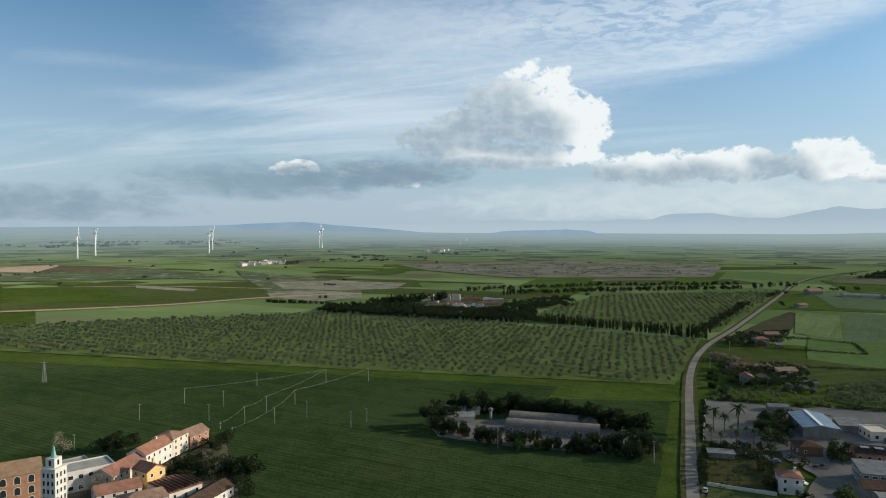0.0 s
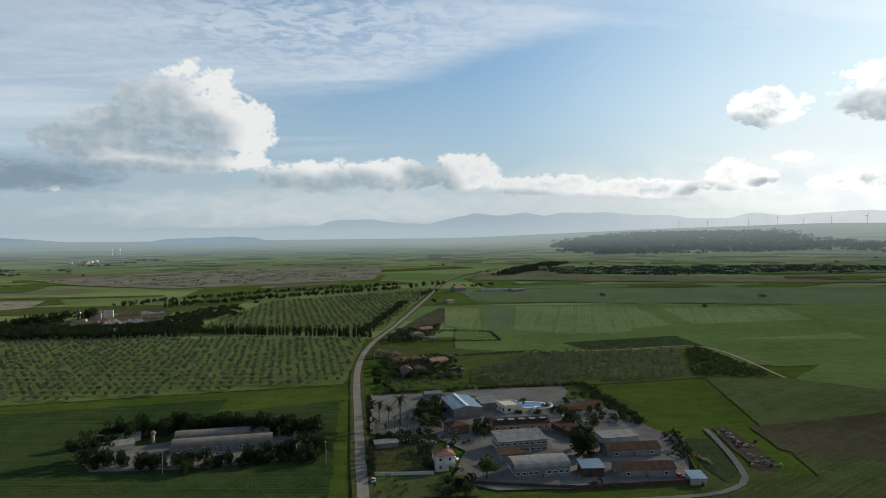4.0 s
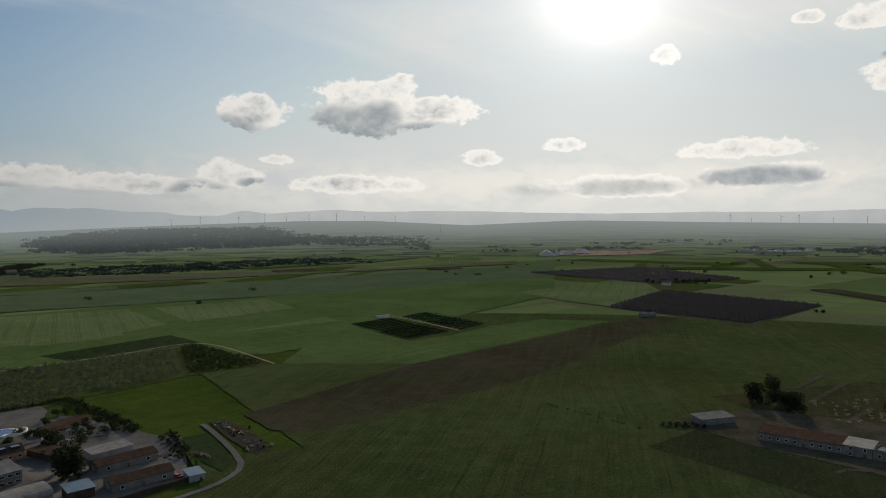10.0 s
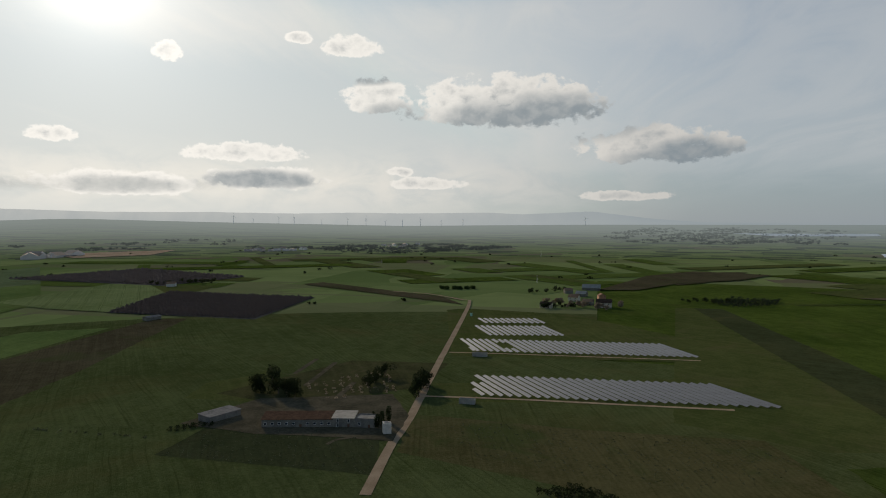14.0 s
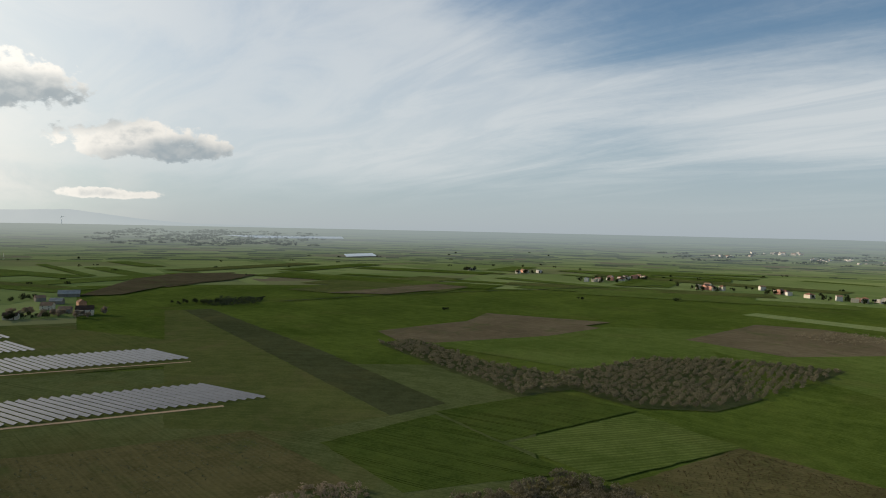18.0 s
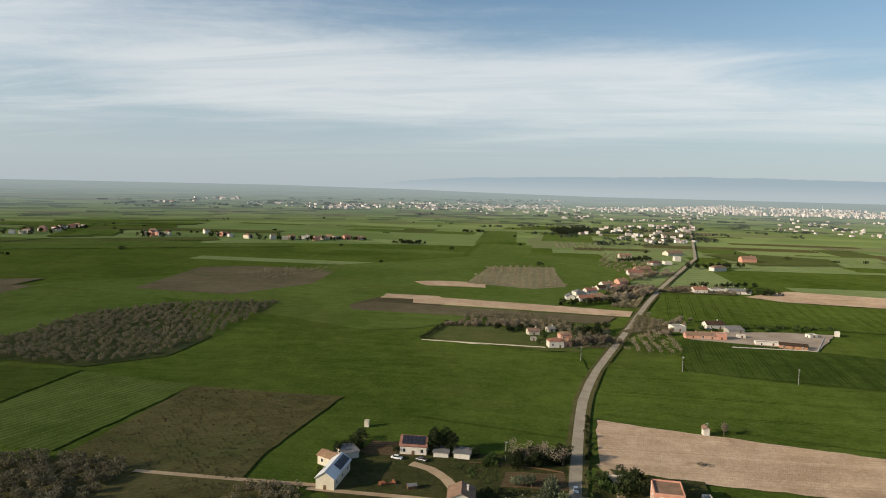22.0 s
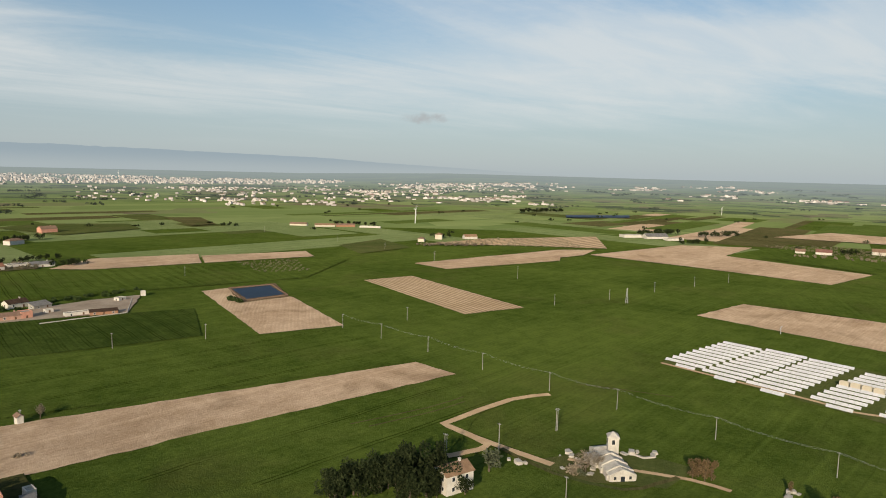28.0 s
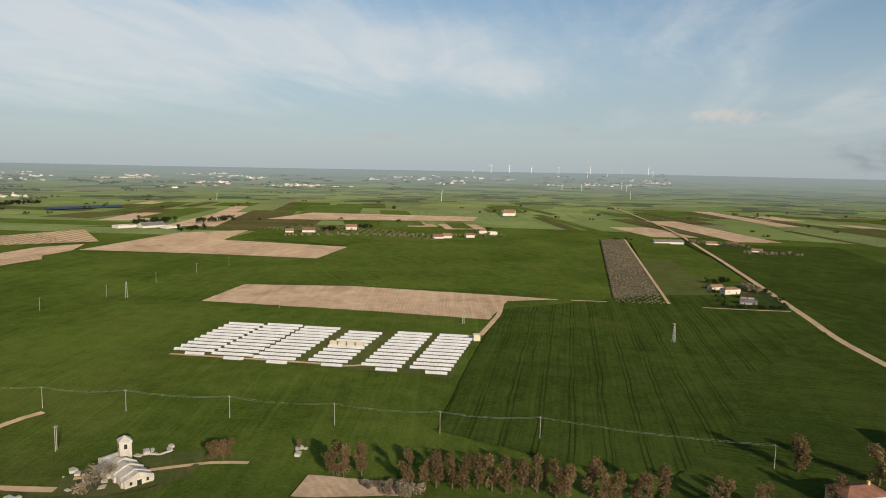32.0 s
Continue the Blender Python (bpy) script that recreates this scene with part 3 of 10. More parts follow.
def box(bm, x0, y0, z0, x1, y1, z1):
    v = [bm.verts.new(p) for p in ((x0, y0, z0), (x1, y0, z0), (x1, y1, z0), (x0, y1, z0), (x0, y0, z1), (x1, y0, z1), (x1, y1, z1), (x0, y1, z1))]
    for f in ((0, 3, 2, 1), (4, 5, 6, 7), (0, 1, 5, 4), (1, 2, 6, 5), (2, 3, 7, 6), (3, 0, 4, 7)):
        bm.faces.new([v[i] for i in f])


def boxes(*dims):
    bm = bmesh.new()
    for d in dims:
        box(bm, *d)
    return bm


def prism(profile, y0, y1):
    """A closed outline in x and z, drawn out along y."""
    bm = bmesh.new()
    a = [bm.verts.new((x, y0, z)) for x, z in profile]
    b = [bm.verts.new((x, y1, z)) for x, z in profile]
    n = len(profile)
    bm.faces.new(a)
    bm.faces.new(b[::-1])
    for i in range(n):
        j = (i + 1) % n
        bm.faces.new((a[j], a[i], b[i], b[j]))
    bmesh.ops.recalc_face_normals(bm, faces=bm.faces)
    return bm


def tube(bm, p, q, r0, r1, n=6):
    """A tapered round bar from p to q."""
    p, q = Vector(p), Vector(q)
    d = (q - p).normalized()
    s = d.orthogonal().normalized()
    t = d.cross(s)
    a = [bm.verts.new(p + (s * math.cos(6.2832 * i / n) + t * math.sin(6.2832 * i / n)) * r0) for i in range(n)]
    b = [bm.verts.new(q + (s * math.cos(6.2832 * i / n) + t * math.sin(6.2832 * i / n)) * r1) for i in range(n)]
    for i in range(n):
        bm.faces.new((a[i], a[(i + 1) % n], b[(i + 1) % n], b[i]))
    bm.faces.new(a[::-1])
    bm.faces.new(b)


# ---------------------------------------------------------------- ground
def swell(r):
    """The plain is level for two kilometres, then climbs slowly to the skyline."""
    return 0.0 if r < 2000 else 92 * ((r - 2000) / 2700) ** 1.6


def bell(a, centre, half):
    d = (a - centre + 180) % 360 - 180
    return math.exp(-(d / half) ** 2)


def ridge(a):
    """How much higher the far edge lies in the direction a."""
    return float(np.interp(a, [-180, -150, -138, -120, -80, -54, -40, -22, 5, 13, 21, 32, 38, 46, 55, 65, 80, 95, 124, 154, 165, 172, 180], [-30, -30, -8, -12, -3, -6, -14, -38, -40, -16, 8, 32, 30, -6, 20, 0, -22, -10, -2, 2, -8, -20, -30]))


def ground_z(x, y):
    r = math.hypot(x, y)
    if r < 2000:
        return 0.0
    a = math.degrees(math.atan2(x, y))
    k = min(1.0, max(0.0, (r - 2600) / 2000))
    return swell(r) + ridge(a) * k * k * (3 - 2 * k)


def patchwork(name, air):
    """Farmland far off: a quilt of crops, soil and scrub; air: share of haze emission mixed in towards the skyline."""
    m = bpy.data.materials.new(name)
    m.use_nodes = True
    q = Graph(m.node_tree)
    o, p = q.node("OutputMaterial"), q.node("BsdfPrincipled")
    at = q.node("NewGeometry").outputs["Position"]
    # pale base tones also stand in for haze over the middle distance
    def tone(*rgb):
        return tuple(v * 0.9 for v in rgb)

    c = None
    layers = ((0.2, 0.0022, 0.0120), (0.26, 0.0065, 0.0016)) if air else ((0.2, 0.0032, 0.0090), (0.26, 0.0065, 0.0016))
    for k, (turned_by, sx, sy) in enumerate(layers):
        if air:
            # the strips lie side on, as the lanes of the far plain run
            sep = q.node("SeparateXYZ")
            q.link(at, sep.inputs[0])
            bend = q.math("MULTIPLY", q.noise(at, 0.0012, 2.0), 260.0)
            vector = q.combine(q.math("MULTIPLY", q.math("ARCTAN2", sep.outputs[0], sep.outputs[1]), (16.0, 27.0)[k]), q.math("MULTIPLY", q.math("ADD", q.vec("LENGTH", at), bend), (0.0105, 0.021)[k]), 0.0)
        else:
            turned = q.node("Mapping")
            turned.inputs["Rotation"].default_value, turned.inputs["Scale"].default_value = (0, 0, turned_by), (sx, sy, 0.0)
            q.link(at, turned.inputs["Vector"])
            vector = turned.outputs[0]
        cells = q.node("TexVoronoi", feature="F1", distance="CHEBYCHEV")
        cells.inputs["Scale"].default_value, cells.inputs["Randomness"].default_value = 1.0, 0.8
        q.link(vector, cells.inputs["Vector"])
        pick = q.node("SeparateColor")
        q.link(cells.outputs["Color"], pick.inputs[0])
        if c is None:
            c = q.mix(q.smooth(pick.outputs[0], 0.2, 0.8), tone(0.125, 0.180, 0.060), tone(0.205, 0.260, 0.100))
            c = q.mix(q.smooth(pick.outputs[1], 0.88, 0.90), c, tone(0.150, 0.132, 0.088))
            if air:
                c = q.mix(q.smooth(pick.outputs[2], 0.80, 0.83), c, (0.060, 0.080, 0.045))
        else:
            c = q.mix(q.math("MULTIPLY", q.smooth(pick.outputs[2], 0.55, 0.57), 0.5), c, tone(0.180, 0.235, 0.086))
            c = q.mix(q.math("MULTIPLY", q.smooth(pick.outputs[1], 0.86, 0.88), 0.5), c, tone(0.165, 0.15, 0.095))
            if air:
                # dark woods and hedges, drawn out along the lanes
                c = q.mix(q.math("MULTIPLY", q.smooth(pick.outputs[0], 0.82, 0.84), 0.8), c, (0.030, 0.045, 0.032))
    c = q.mix(q.math("MULTIPLY", q.smooth(q.noise(at, 0.012, 5.0, 0.6), 0.4, 0.7), 0.3), c, tone(0.105, 0.150, 0.055))
    c = q.mix(q.math("MULTIPLY", q.smooth(q.noise(at, 0.15, 4.0, 0.7), 0.45, 0.75), 0.3), c, tone(0.205, 0.24, 0.105))
    q.link(c, p.inputs["Base Color"])
    p.inputs["Roughness"].default_value, p.inputs["Specular IOR Level"].default_value = 0.95, 0.0
    p.inputs["Diffuse Roughness"].default_value = 0.4
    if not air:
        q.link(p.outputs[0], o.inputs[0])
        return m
    # haze painted as emission, brighter towards the sun, growing with distance
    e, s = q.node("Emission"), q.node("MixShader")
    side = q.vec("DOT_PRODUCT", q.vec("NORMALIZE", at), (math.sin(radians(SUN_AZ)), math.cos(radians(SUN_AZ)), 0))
    q.link(q.mix(q.smooth(side, 0.2, 1.0), HAZE_FAR, HAZE_SUN), e.inputs[0])
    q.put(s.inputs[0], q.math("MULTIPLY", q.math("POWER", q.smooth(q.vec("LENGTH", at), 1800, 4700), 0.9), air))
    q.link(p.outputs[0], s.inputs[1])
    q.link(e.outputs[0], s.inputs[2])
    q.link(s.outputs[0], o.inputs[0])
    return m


mid_plain, far_plain = patchwork("middle_plain", 0.0), patchwork("hazed_plain", 0.9)

RADII = [0, 100, 200, 300, 450, 650, 900, 1200, 1600, 2000] + [2000 + 100 * i for i in range(1, 28)]
STEPS = 180
verts, faces = [(0, 0, 0)], []
for r in RADII[1:]:
    for i in range(STEPS):
        a = 6.283185 * i / STEPS
        x, y = r * math.sin(a), r * math.cos(a)
        verts.append((x, y, ground_z(x, y)))
for i in range(STEPS):
    faces.append((0, 1 + (i + 1) % STEPS, 1 + i))
for k in range(len(RADII) - 2):
    for i in range(STEPS):
        j = (i + 1) % STEPS
        b = 1 + k * STEPS
        faces.append((b + i, b + j, b + STEPS + j, b + STEPS + i))
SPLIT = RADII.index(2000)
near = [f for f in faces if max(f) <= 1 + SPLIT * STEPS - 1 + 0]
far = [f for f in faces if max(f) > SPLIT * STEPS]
me = mesh_of("ground", verts, near, [wheat(8, 0.0), mid_plain])
for f in me.polygons:
    bearing = math.degrees(math.atan2(f.center.x, f.center.y)) % 360
    f.material_index = 1 if f.center.length > (1250 if 96 < bearing < 305 else 760) else 0
tagged(new("ground", me), "wide green plain of young wheat", "ground", kind="structure")
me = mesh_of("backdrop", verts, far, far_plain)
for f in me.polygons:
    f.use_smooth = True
tagged(new("backdrop", me), "far patchwork plain with a haze glow growing to the skyline", "far plain", kind="structure")

LEVEL = 0.0


def sheet(name, pts, mat, label, category="field", level=None):
    """A patch of ground with a few corners, laid a little over what is below it."""
    global LEVEL
    LEVEL += 0.0015
    n = len(pts)
    vs = []
    for k in range(n):
        (x0, y0), (x1, y1) = pts[k], pts[(k + 1) % n]
        m = max(2, min(60, int(math.hypot(x1 - x0, y1 - y0) / 6)))
        for i in range(m):
            # field edges waver a little
            w = noise.noise(Vector((x0 + i * 0.9, y0, k))) * (1.1 if 0 < i else 0.2) + noise.noise(Vector((x0 + i * 7.3, y0, k))) * 0.5
            d = math.hypot(x1 - x0, y1 - y0) or 1
            x, y = x0 + (x1 - x0) * i / m - (y1 - y0) / d * w, y0 + (y1 - y0) * i / m + (x1 - x0) / d * w
            r = math.hypot(x, y)
            vs.append((x, y, ground_z(x, y) + 0.02 + LEVEL * (1 + max(0, r - 500) / 400)))
    area = sum(vs[i - 1][0] * vs[i][1] - vs[i][0] * vs[i - 1][1] for i in range(len(vs)))
    ob = new(name, mesh_of(name, vs if area > 0 else vs[::-1], [range(len(vs))], mat))
    return tagged(ob, label, category, kind="structure")


def strip(name, pts, width, mat, label, category="road", height=0.0):
    """A band of one width along a line of points; wheel-worn roads and tracks."""
    global LEVEL
    LEVEL += 0.0015
    line = [Vector((*p, 0)) for p in pts]
    fine = []
    for k in range(len(line) - 1):
        p0, p1, p2, p3 = line[max(0, k - 1)], line[k], line[k + 1], line[min(len(line) - 1, k + 2)]
        m = max(2, min(24, int((p2 - p1).length / 15)))
        for i in range(m):
            t = i / m
            fine.append(0.5 * (2 * p1 + (p2 - p0) * t + (2 * p0 - 5 * p1 + 4 * p2 - p3) * t * t + (3 * p1 - p0 - 3 * p2 + p3) * t ** 3))
    fine.append(line[-1])
    vs, fs = [], []
    for i, c in enumerate(fine):
        d = (fine[min(i + 1, len(fine) - 1)] - fine[max(i - 1, 0)]).normalized()
        s = Vector((-d.y, d.x, 0)) * width / 2
        z = ground_z(c.x, c.y) + 0.02 + LEVEL * (1 + max(0, c.length - 500) / 400) + height
        for e in (1 + 0.12 * noise.noise(c * 0.11), -1 - 0.12 * noise.noise(c * 0.13)):
            vs.append((c.x + s.x * e, c.y + s.y * e, z))
        if i:
            fs.append((2 * i - 2, 2 * i - 1, 2 * i + 1, 2 * i))
    ob = new(name, mesh_of(name, vs, fs, mat))
    return tagged(ob, label, category, kind="structure")

# ---------------------------------------------------------------- narrow fields of the middle distance
FURROW = 81      # degrees from +x, along the long side of the ridged field
def quilt(count, az0, az1, r0, r1, turns, kinds, seed):
    """Narrow strips of crops and soil laid at random over a sector of the plain."""
    rd = np.random.default_rng(seed)
    for i in range(count):
        a = radians(rd.uniform(az0, az1))
        r = math.sqrt(rd.uniform(r0 * r0, r1 * r1))
        cx, cy = r * math.sin(a), r * math.cos(a)
        L, w, u = rd.uniform(120, 480), rd.uniform(20, 110), radians(rd.choice(turns)) + rd.normal() * 0.03
        w = max(w, 75.0) if abs(math.sin(u)) > 0.8 else w
        c, s = math.cos(u), math.sin(u)
        pts = [(cx + x * c - y * s, cy + x * s + y * c) for x, y in ((-L / 2, -w / 2), (L / 2, -w / 2), (L / 2, w / 2), (-L / 2, w / 2))]
        if max(math.hypot(*p) for p in pts) > 1960 or min(math.hypot(*p) for p in pts) < r0 * 0.93:
            continue
        k = kinds[int(rd.integers(0, len(kinds)))]
        mat, label = {"brown": (ploughed(10), "narrow brown ploughed strip"), "stubble": (stubble(10), "narrow strip of stubble"), "tan": (tan_soil(3), "narrow pale bare strip"), "grass": (meadow(10), "narrow strip of rough grass"), "dark": (dark_crop(30), "narrow dark green strip"), "pale": (pale_wheat(10), "narrow pale green strip"), "wheat": (mid_wheat(8), "narrow strip of young wheat"), "deep": (wheat(12), "narrow strip of deep green wheat")}[k]
        sheet("field", pts, mat, label)


quilt(56, 150, 236, 780, 1950, (4, 6, 95, 92), ("wheat", "pale", "deep", "wheat", "pale", "grass", "wheat", "pale", "stubble"), 21)
quilt(90, 236, 300, 1150, 1950, (12, 14, 16), ("tan", "stubble", "stubble", "wheat", "pale", "deep", "stubble", "tan", "grass", "wheat", "wheat"), 22)
quilt(60, -62, 64, 950, 1950, (2, 5, 92, 30), ("wheat", "wheat", "grass", "pale", "grass", "wheat"), 23)
quilt(60, 64, 150, 1120, 1950, (10, 30, 35, 120), ("wheat", "deep", "grass", "wheat", "wheat", "grass"), 24)

# ---------------------------------------------------------------- fields
EAST = [radians(a) for a in range(24, 133, 4)]
for inner, outer, arc, lead in ((495, 760, EAST[:19], 0.20), (300, 506, EAST, 0.16), (90, 312, EAST, 0.0)):
    # the near edge sets in later than the far one, so that the field's side runs aslant
    late = [max(a, arc[0] + lead) for a in arc[::-1]]
    sheet("field", [(outer * math.sin(a), outer * math.cos(a)) for a in arc] + [(inner * math.sin(a), inner * math.cos(a)) for a in dict.fromkeys(late)], hazed_dull_wheat(32), "wide green field with worn brown stretches, dulled for haze and flare")
# dark crop colour stands in for lens vignetting and cloud shadow here
sheet("field", [(-368.3, 103.8), (-768.5, 219.5), (-501.5, 335.8), (-195.4, 410.6), (-37.7, 441.2), (-32.6, 353.5), (-27.8, 261.5), (-138.3, 186.1), (-275.6, 126.6)], crop("north_wheat", (0.027, 0.048, 0.013), (0.056, 0.084, 0.024), -4, 3.0, 0.25, worn=0.2, seams=0.85), "broad wheat field before the village, darkened for vignette and cloud shadow")
# raised base colour stands in for sun glowing through the wheat
sheet("field", [(73.7, 918), (1044, 784.5), (766.9, 576.5), (482.6, 513.0), (278.6, 476.1), (46.0, 580.4)], crop("backlit_wheat", (0.084, 0.130, 0.034), (0.140, 0.195, 0.056), 4, 4.0, 0.1, worn=0.3), "broad green field, its colour lightened for haze and sun")
sheet("field", [(510.3, -322.7), (536.1, -366.8), (507.8, -558.2), (111.1, -1075), (-100.0, -992), (-4.3, -652.3), (120.8, -468.4), (297.2, -382.1)], mid_wheat(6), "broad green field, its colour lightened for haze and sun")
# north: beyond the long orchards
sheet("field", [(-1077, 723.7), (-822.1, 980), (-519.9, 1140), (-515.9, 889.5), (-598.3, 783.2), (-705.1, 613.3), (-793.0, 532.2)], meadow(10), "rough meadow with dry pale patches")
DRY = crop("dry_pasture", (0.075, 0.098, 0.042), (0.125, 0.142, 0.068), 5, patch=(0.36, 0.32, 0.23), patch_amount=0.75, big=0.016)
sheet("field", [(-1549, 1041), (-1336, 1229), (-884.0, 1070), (-1207, 811.0)], DRY, "faded green pasture with pale bare patches")
sheet("field", [(-1612, 1084), (-1597, 1220), (-1439, 1113), (-1373, 996), (-1456, 979)], tan_soil(5), "pale bare field on the plain")
sheet("field", [(-1373, 996), (-1562, 1208), (-1337, 1230), (-1262, 1085)], fallow(5), "brown fallow field on the plain")
sheet("field", [(-1030, 1228), (-620, 1070), (-516, 890), (-639, 836), (-884, 1070)], DRY, "green pasture with pale stony patches")
sheet("field", [(-767, 1005), (-671, 1075), (-536, 1080), (-504, 976), (-571, 915), (-668, 904)], crop("stony_flat", (0.16, 0.155, 0.10), (0.32, 0.29, 0.21), 5, patch=(0.09, 0.11, 0.05), big=0.03), "pale stony flat with thin grass")
sheet("field", [(-931, 856), (-784, 842), (-765, 810), (-889, 818)], crop("stony_flat", (0.16, 0.155, 0.10), (0.32, 0.29, 0.21)), "pale stony flat with thin grass")
sheet("field", [(-646, 833), (-603, 901), (-516, 890), (-484, 834), (-513, 767), (-603, 790)], crop("stony_flat", (0.16, 0.155, 0.10), (0.32, 0.29, 0.21)), "pale dry ground by the manor")
sheet("field", [(-809.1, 1567), (-459.9, 1938), (-42.4, 1906), (-52.0, 1436), (-413.7, 1277), (-638.0, 1400)], crop("stony_pasture", (0.13, 0.125, 0.088), (0.25, 0.228, 0.175), 0, patch=(0.10, 0.135, 0.062), big=0.012, patch_amount=0.95), "pale stony pasture dotted with scrub")
sheet("field", [(-1077, 723.7), (-861.2, 578.1), (-723.5, 673.9), (-922, 791.8)], wheat(30), "green field beside the dry track")
strip("track", [(-787.8, 528.7), (-734.1, 581.8), (-664.8, 664.0), (-603.1, 789.4), (-515.9, 889.5)], 14, dirt, "pale dry stream bed and track")
strip("track", [(-998, 791.6), (-862.9, 862.3), (-684.3, 896.0)], 6, dirt, "thin pale farm track")
sheet("field", [(-528.0, 353.6), (-352.7, 389.1), (-199.9, 420.1), (-38.5, 450.6), (-28.4, 412.6), (-186.6, 361.1), (-364.0, 362.8), (-501.5, 335.8)], wheat(-3, 24), "strip of green wheat before the olive grove")
sheet("field", [(-400.9, 268.0), (-332.5, 280.5), (-308.9, 214.0), (-308.0, 205.4)], dark_crop(10), "darker green field corner")
sheet("orchard_ground", [(-676.9, 453.9), (-587.9, 547.2), (-443.3, 662.3), (-216.1, 667.8), (-31.9, 645.4), (-37.2, 454.6), (-201.5, 423.3), (-357.1, 394.0), (-542.3, 363.2)], crop("grove_grass", (0.082, 0.114, 0.028), (0.142, 0.176, 0.050), 12, worn=0.35), "grass under the olive grove")
sheet("orchard_ground", [(-219.9, 688.8), (-190.2, 1014), (59.3, 1191), (-17.3, 701.4)], crop("grove_grass", (0.082, 0.114, 0.028), (0.142, 0.176, 0.050), 12, worn=0.35), "grass under the far olive grove")
# right of the road, going out
sheet("field", [(58.9, 905), (101.7, 884.2), (82.8, 699.2), (46.3, 716.2)], pale_wheat(80), "small pale green crop field")
sheet("field", [(108.9, 915), (151.6, 908), (112.9, 685.2), (84.0, 686.4)], dark_crop(80), "dark green plot")
sheet("field", [(152.8, 893.4), (300.8, 863.7), (276.0, 652.2), (157.5, 652.3), (113.9, 684.7)], pale_wheat(75), "pale green crop field in strips")
sheet("field", [(327.8, 850.2), (470.9, 833.7), (415.0, 586.6), (290.5, 602.5)], pale_wheat(70), "light green field with drill lines")
sheet("field", [(94.8, 1175), (1347, 1013), (999, 750.7), (669.0, 821.3), (106.9, 961)], dark_crop(3), "long dull green field")
sheet("field", [(172.6, 1205), (295.4, 1219), (403.0, 1203), (391.3, 1153), (278.3, 1148)], dark_crop(2), "narrow dark strip")
# stubble paled, with the far haze put into its colour
sheet("field", [(179.2, 1601), (633.6, 1398), (823.4, 1222), (1380, 1156), (1282, 1074), (553.2, 1247), (144.9, 1393)], crop("hazed_stubble", (0.105, 0.108, 0.060), (0.175, 0.172, 0.100), 2, 2.5, 0.12, patch=(0.08, 0.11, 0.045), patch_amount=0.6), "stubble strip with haze in its pale colour")
sheet("field", [(271.8, 1546), (334.1, 1814), (819.5, 1696), (1343, 1489), (1065, 1411), (451.1, 1530)], dark_crop(2), "dark far orchard strip")
sheet("field", [(779.3, 1357), (863.0, 1323), (833.4, 1245), (741.0, 1267)], ploughed(2), "small ploughed patch")
sheet("field", [(1050, 1147), (1115, 1105), (1067, 1044), (1003, 1087)], ploughed(2), "small ploughed patch")
sheet("field", [(142.3, 599.5), (255.8, 625.4), (257.0, 566.0), (153.7, 560.0)], crop("lush_plot", (0.030, 0.046, 0.017), (0.054, 0.074, 0.028), 80), "dark green square of crops")
sheet("orchard_ground", [(50.5, 482.7), (111.2, 557.0), (175.0, 555.8), (253.4, 561.1), (251.9, 442.3), (197.0, 446.8), (142.8, 437.3), (122.2, 436.3), (101.5, 425.0), (45.2, 448.0)], meadow(20), "grass under the young orchard")
sheet("field", [(-23.1, 611.4), (108.0, 556.0), (78.0, 516.0), (46.0, 486.0), (-20.9, 547.8)], meadow(40), "grass plots beside the cottages")
strip("track", [(109.7, 559.0), (175.0, 558.5), (255.0, 563.0), (255.0, 441.0)], 2.2, dirt, "thin field path")
# the long ploughed strip and its neighbours
sheet("field", [(174.1, 333.2), (324.4, 367.0), (582.9, 369.9), (655.3, 371.5), (666.6, 339.7), (414.4, 289.4), (323.5, 278.0), (184.6, 280.2), (169.9, 298.6)], ploughed(32), "long dark ploughed strip")
# the same raised green, in place of backlight
sheet("field", [(259.0, 436.9), (324.4, 367.0), (599.0, 380.1), (562.6, 439.2), (496.6, 447.4), (433.1, 436.8), (383.6, 441.0), (399.7, 534.4), (342.3, 517.3)], crop("backlit_wheat", (0.084, 0.130, 0.034), (0.140, 0.195, 0.056)), "wheat round the dark solar park")
sheet("field", [(88.1, 246.9), (134.5, 246.2), (303.6, 242.8), (311.9, 157.2), (262.9, 153.6), (206.7, 149.0)], hazed_dull_wheat(32), "wheat field in fine drill lines")
sheet("field", [(303.6, 242.8), (518.7, 249.1), (551.8, 197.5), (471.0, 168.4), (408.3, 170.8), (315.6, 156.4)], hazed_dull_wheat(40), "dark green wheat field")
sheet("field", [(365.6, 189.0), (423.9, 195.2), (448.1, 163.3), (371.6, 142.4), (361.6, 148.9)], meadow(30), "dry patch in the wheat")
sheet("field", [(764.3, 635.7), (1100, 644.8), (878.1, 474.2), (698.9, 436.6), (717.9, 534.3)], pale_wheat(30), "bright green field")
sheet("orchard_ground", [(698.2, 448.2), (921, 494.3), (875.1, 270.6), (668.4, 269.3)], crop("grove_soil", (0.074, 0.069, 0.065), (0.115, 0.107, 0.098), 30), "dark soil under the vineyard block")
sheet("orchard_ground", [(1068, 863.0), (1347, 780.3), (1175, 489.9), (994, 544.1)], crop("grove_soil", (0.05, 0.05, 0.03), (0.075, 0.07, 0.045)), "dark soil under the far grove")
sheet("field", [(1811, 1346), (2121, 1115), (1863, 1059), (1685, 1169)], tan_soil(0), "far ochre field")
sheet("field", [(1055, 345.5), (844.1, 92.5), (821.1, 70.3), (905, 106.5), (1092, 323.5)], ploughed(20), "brown field")
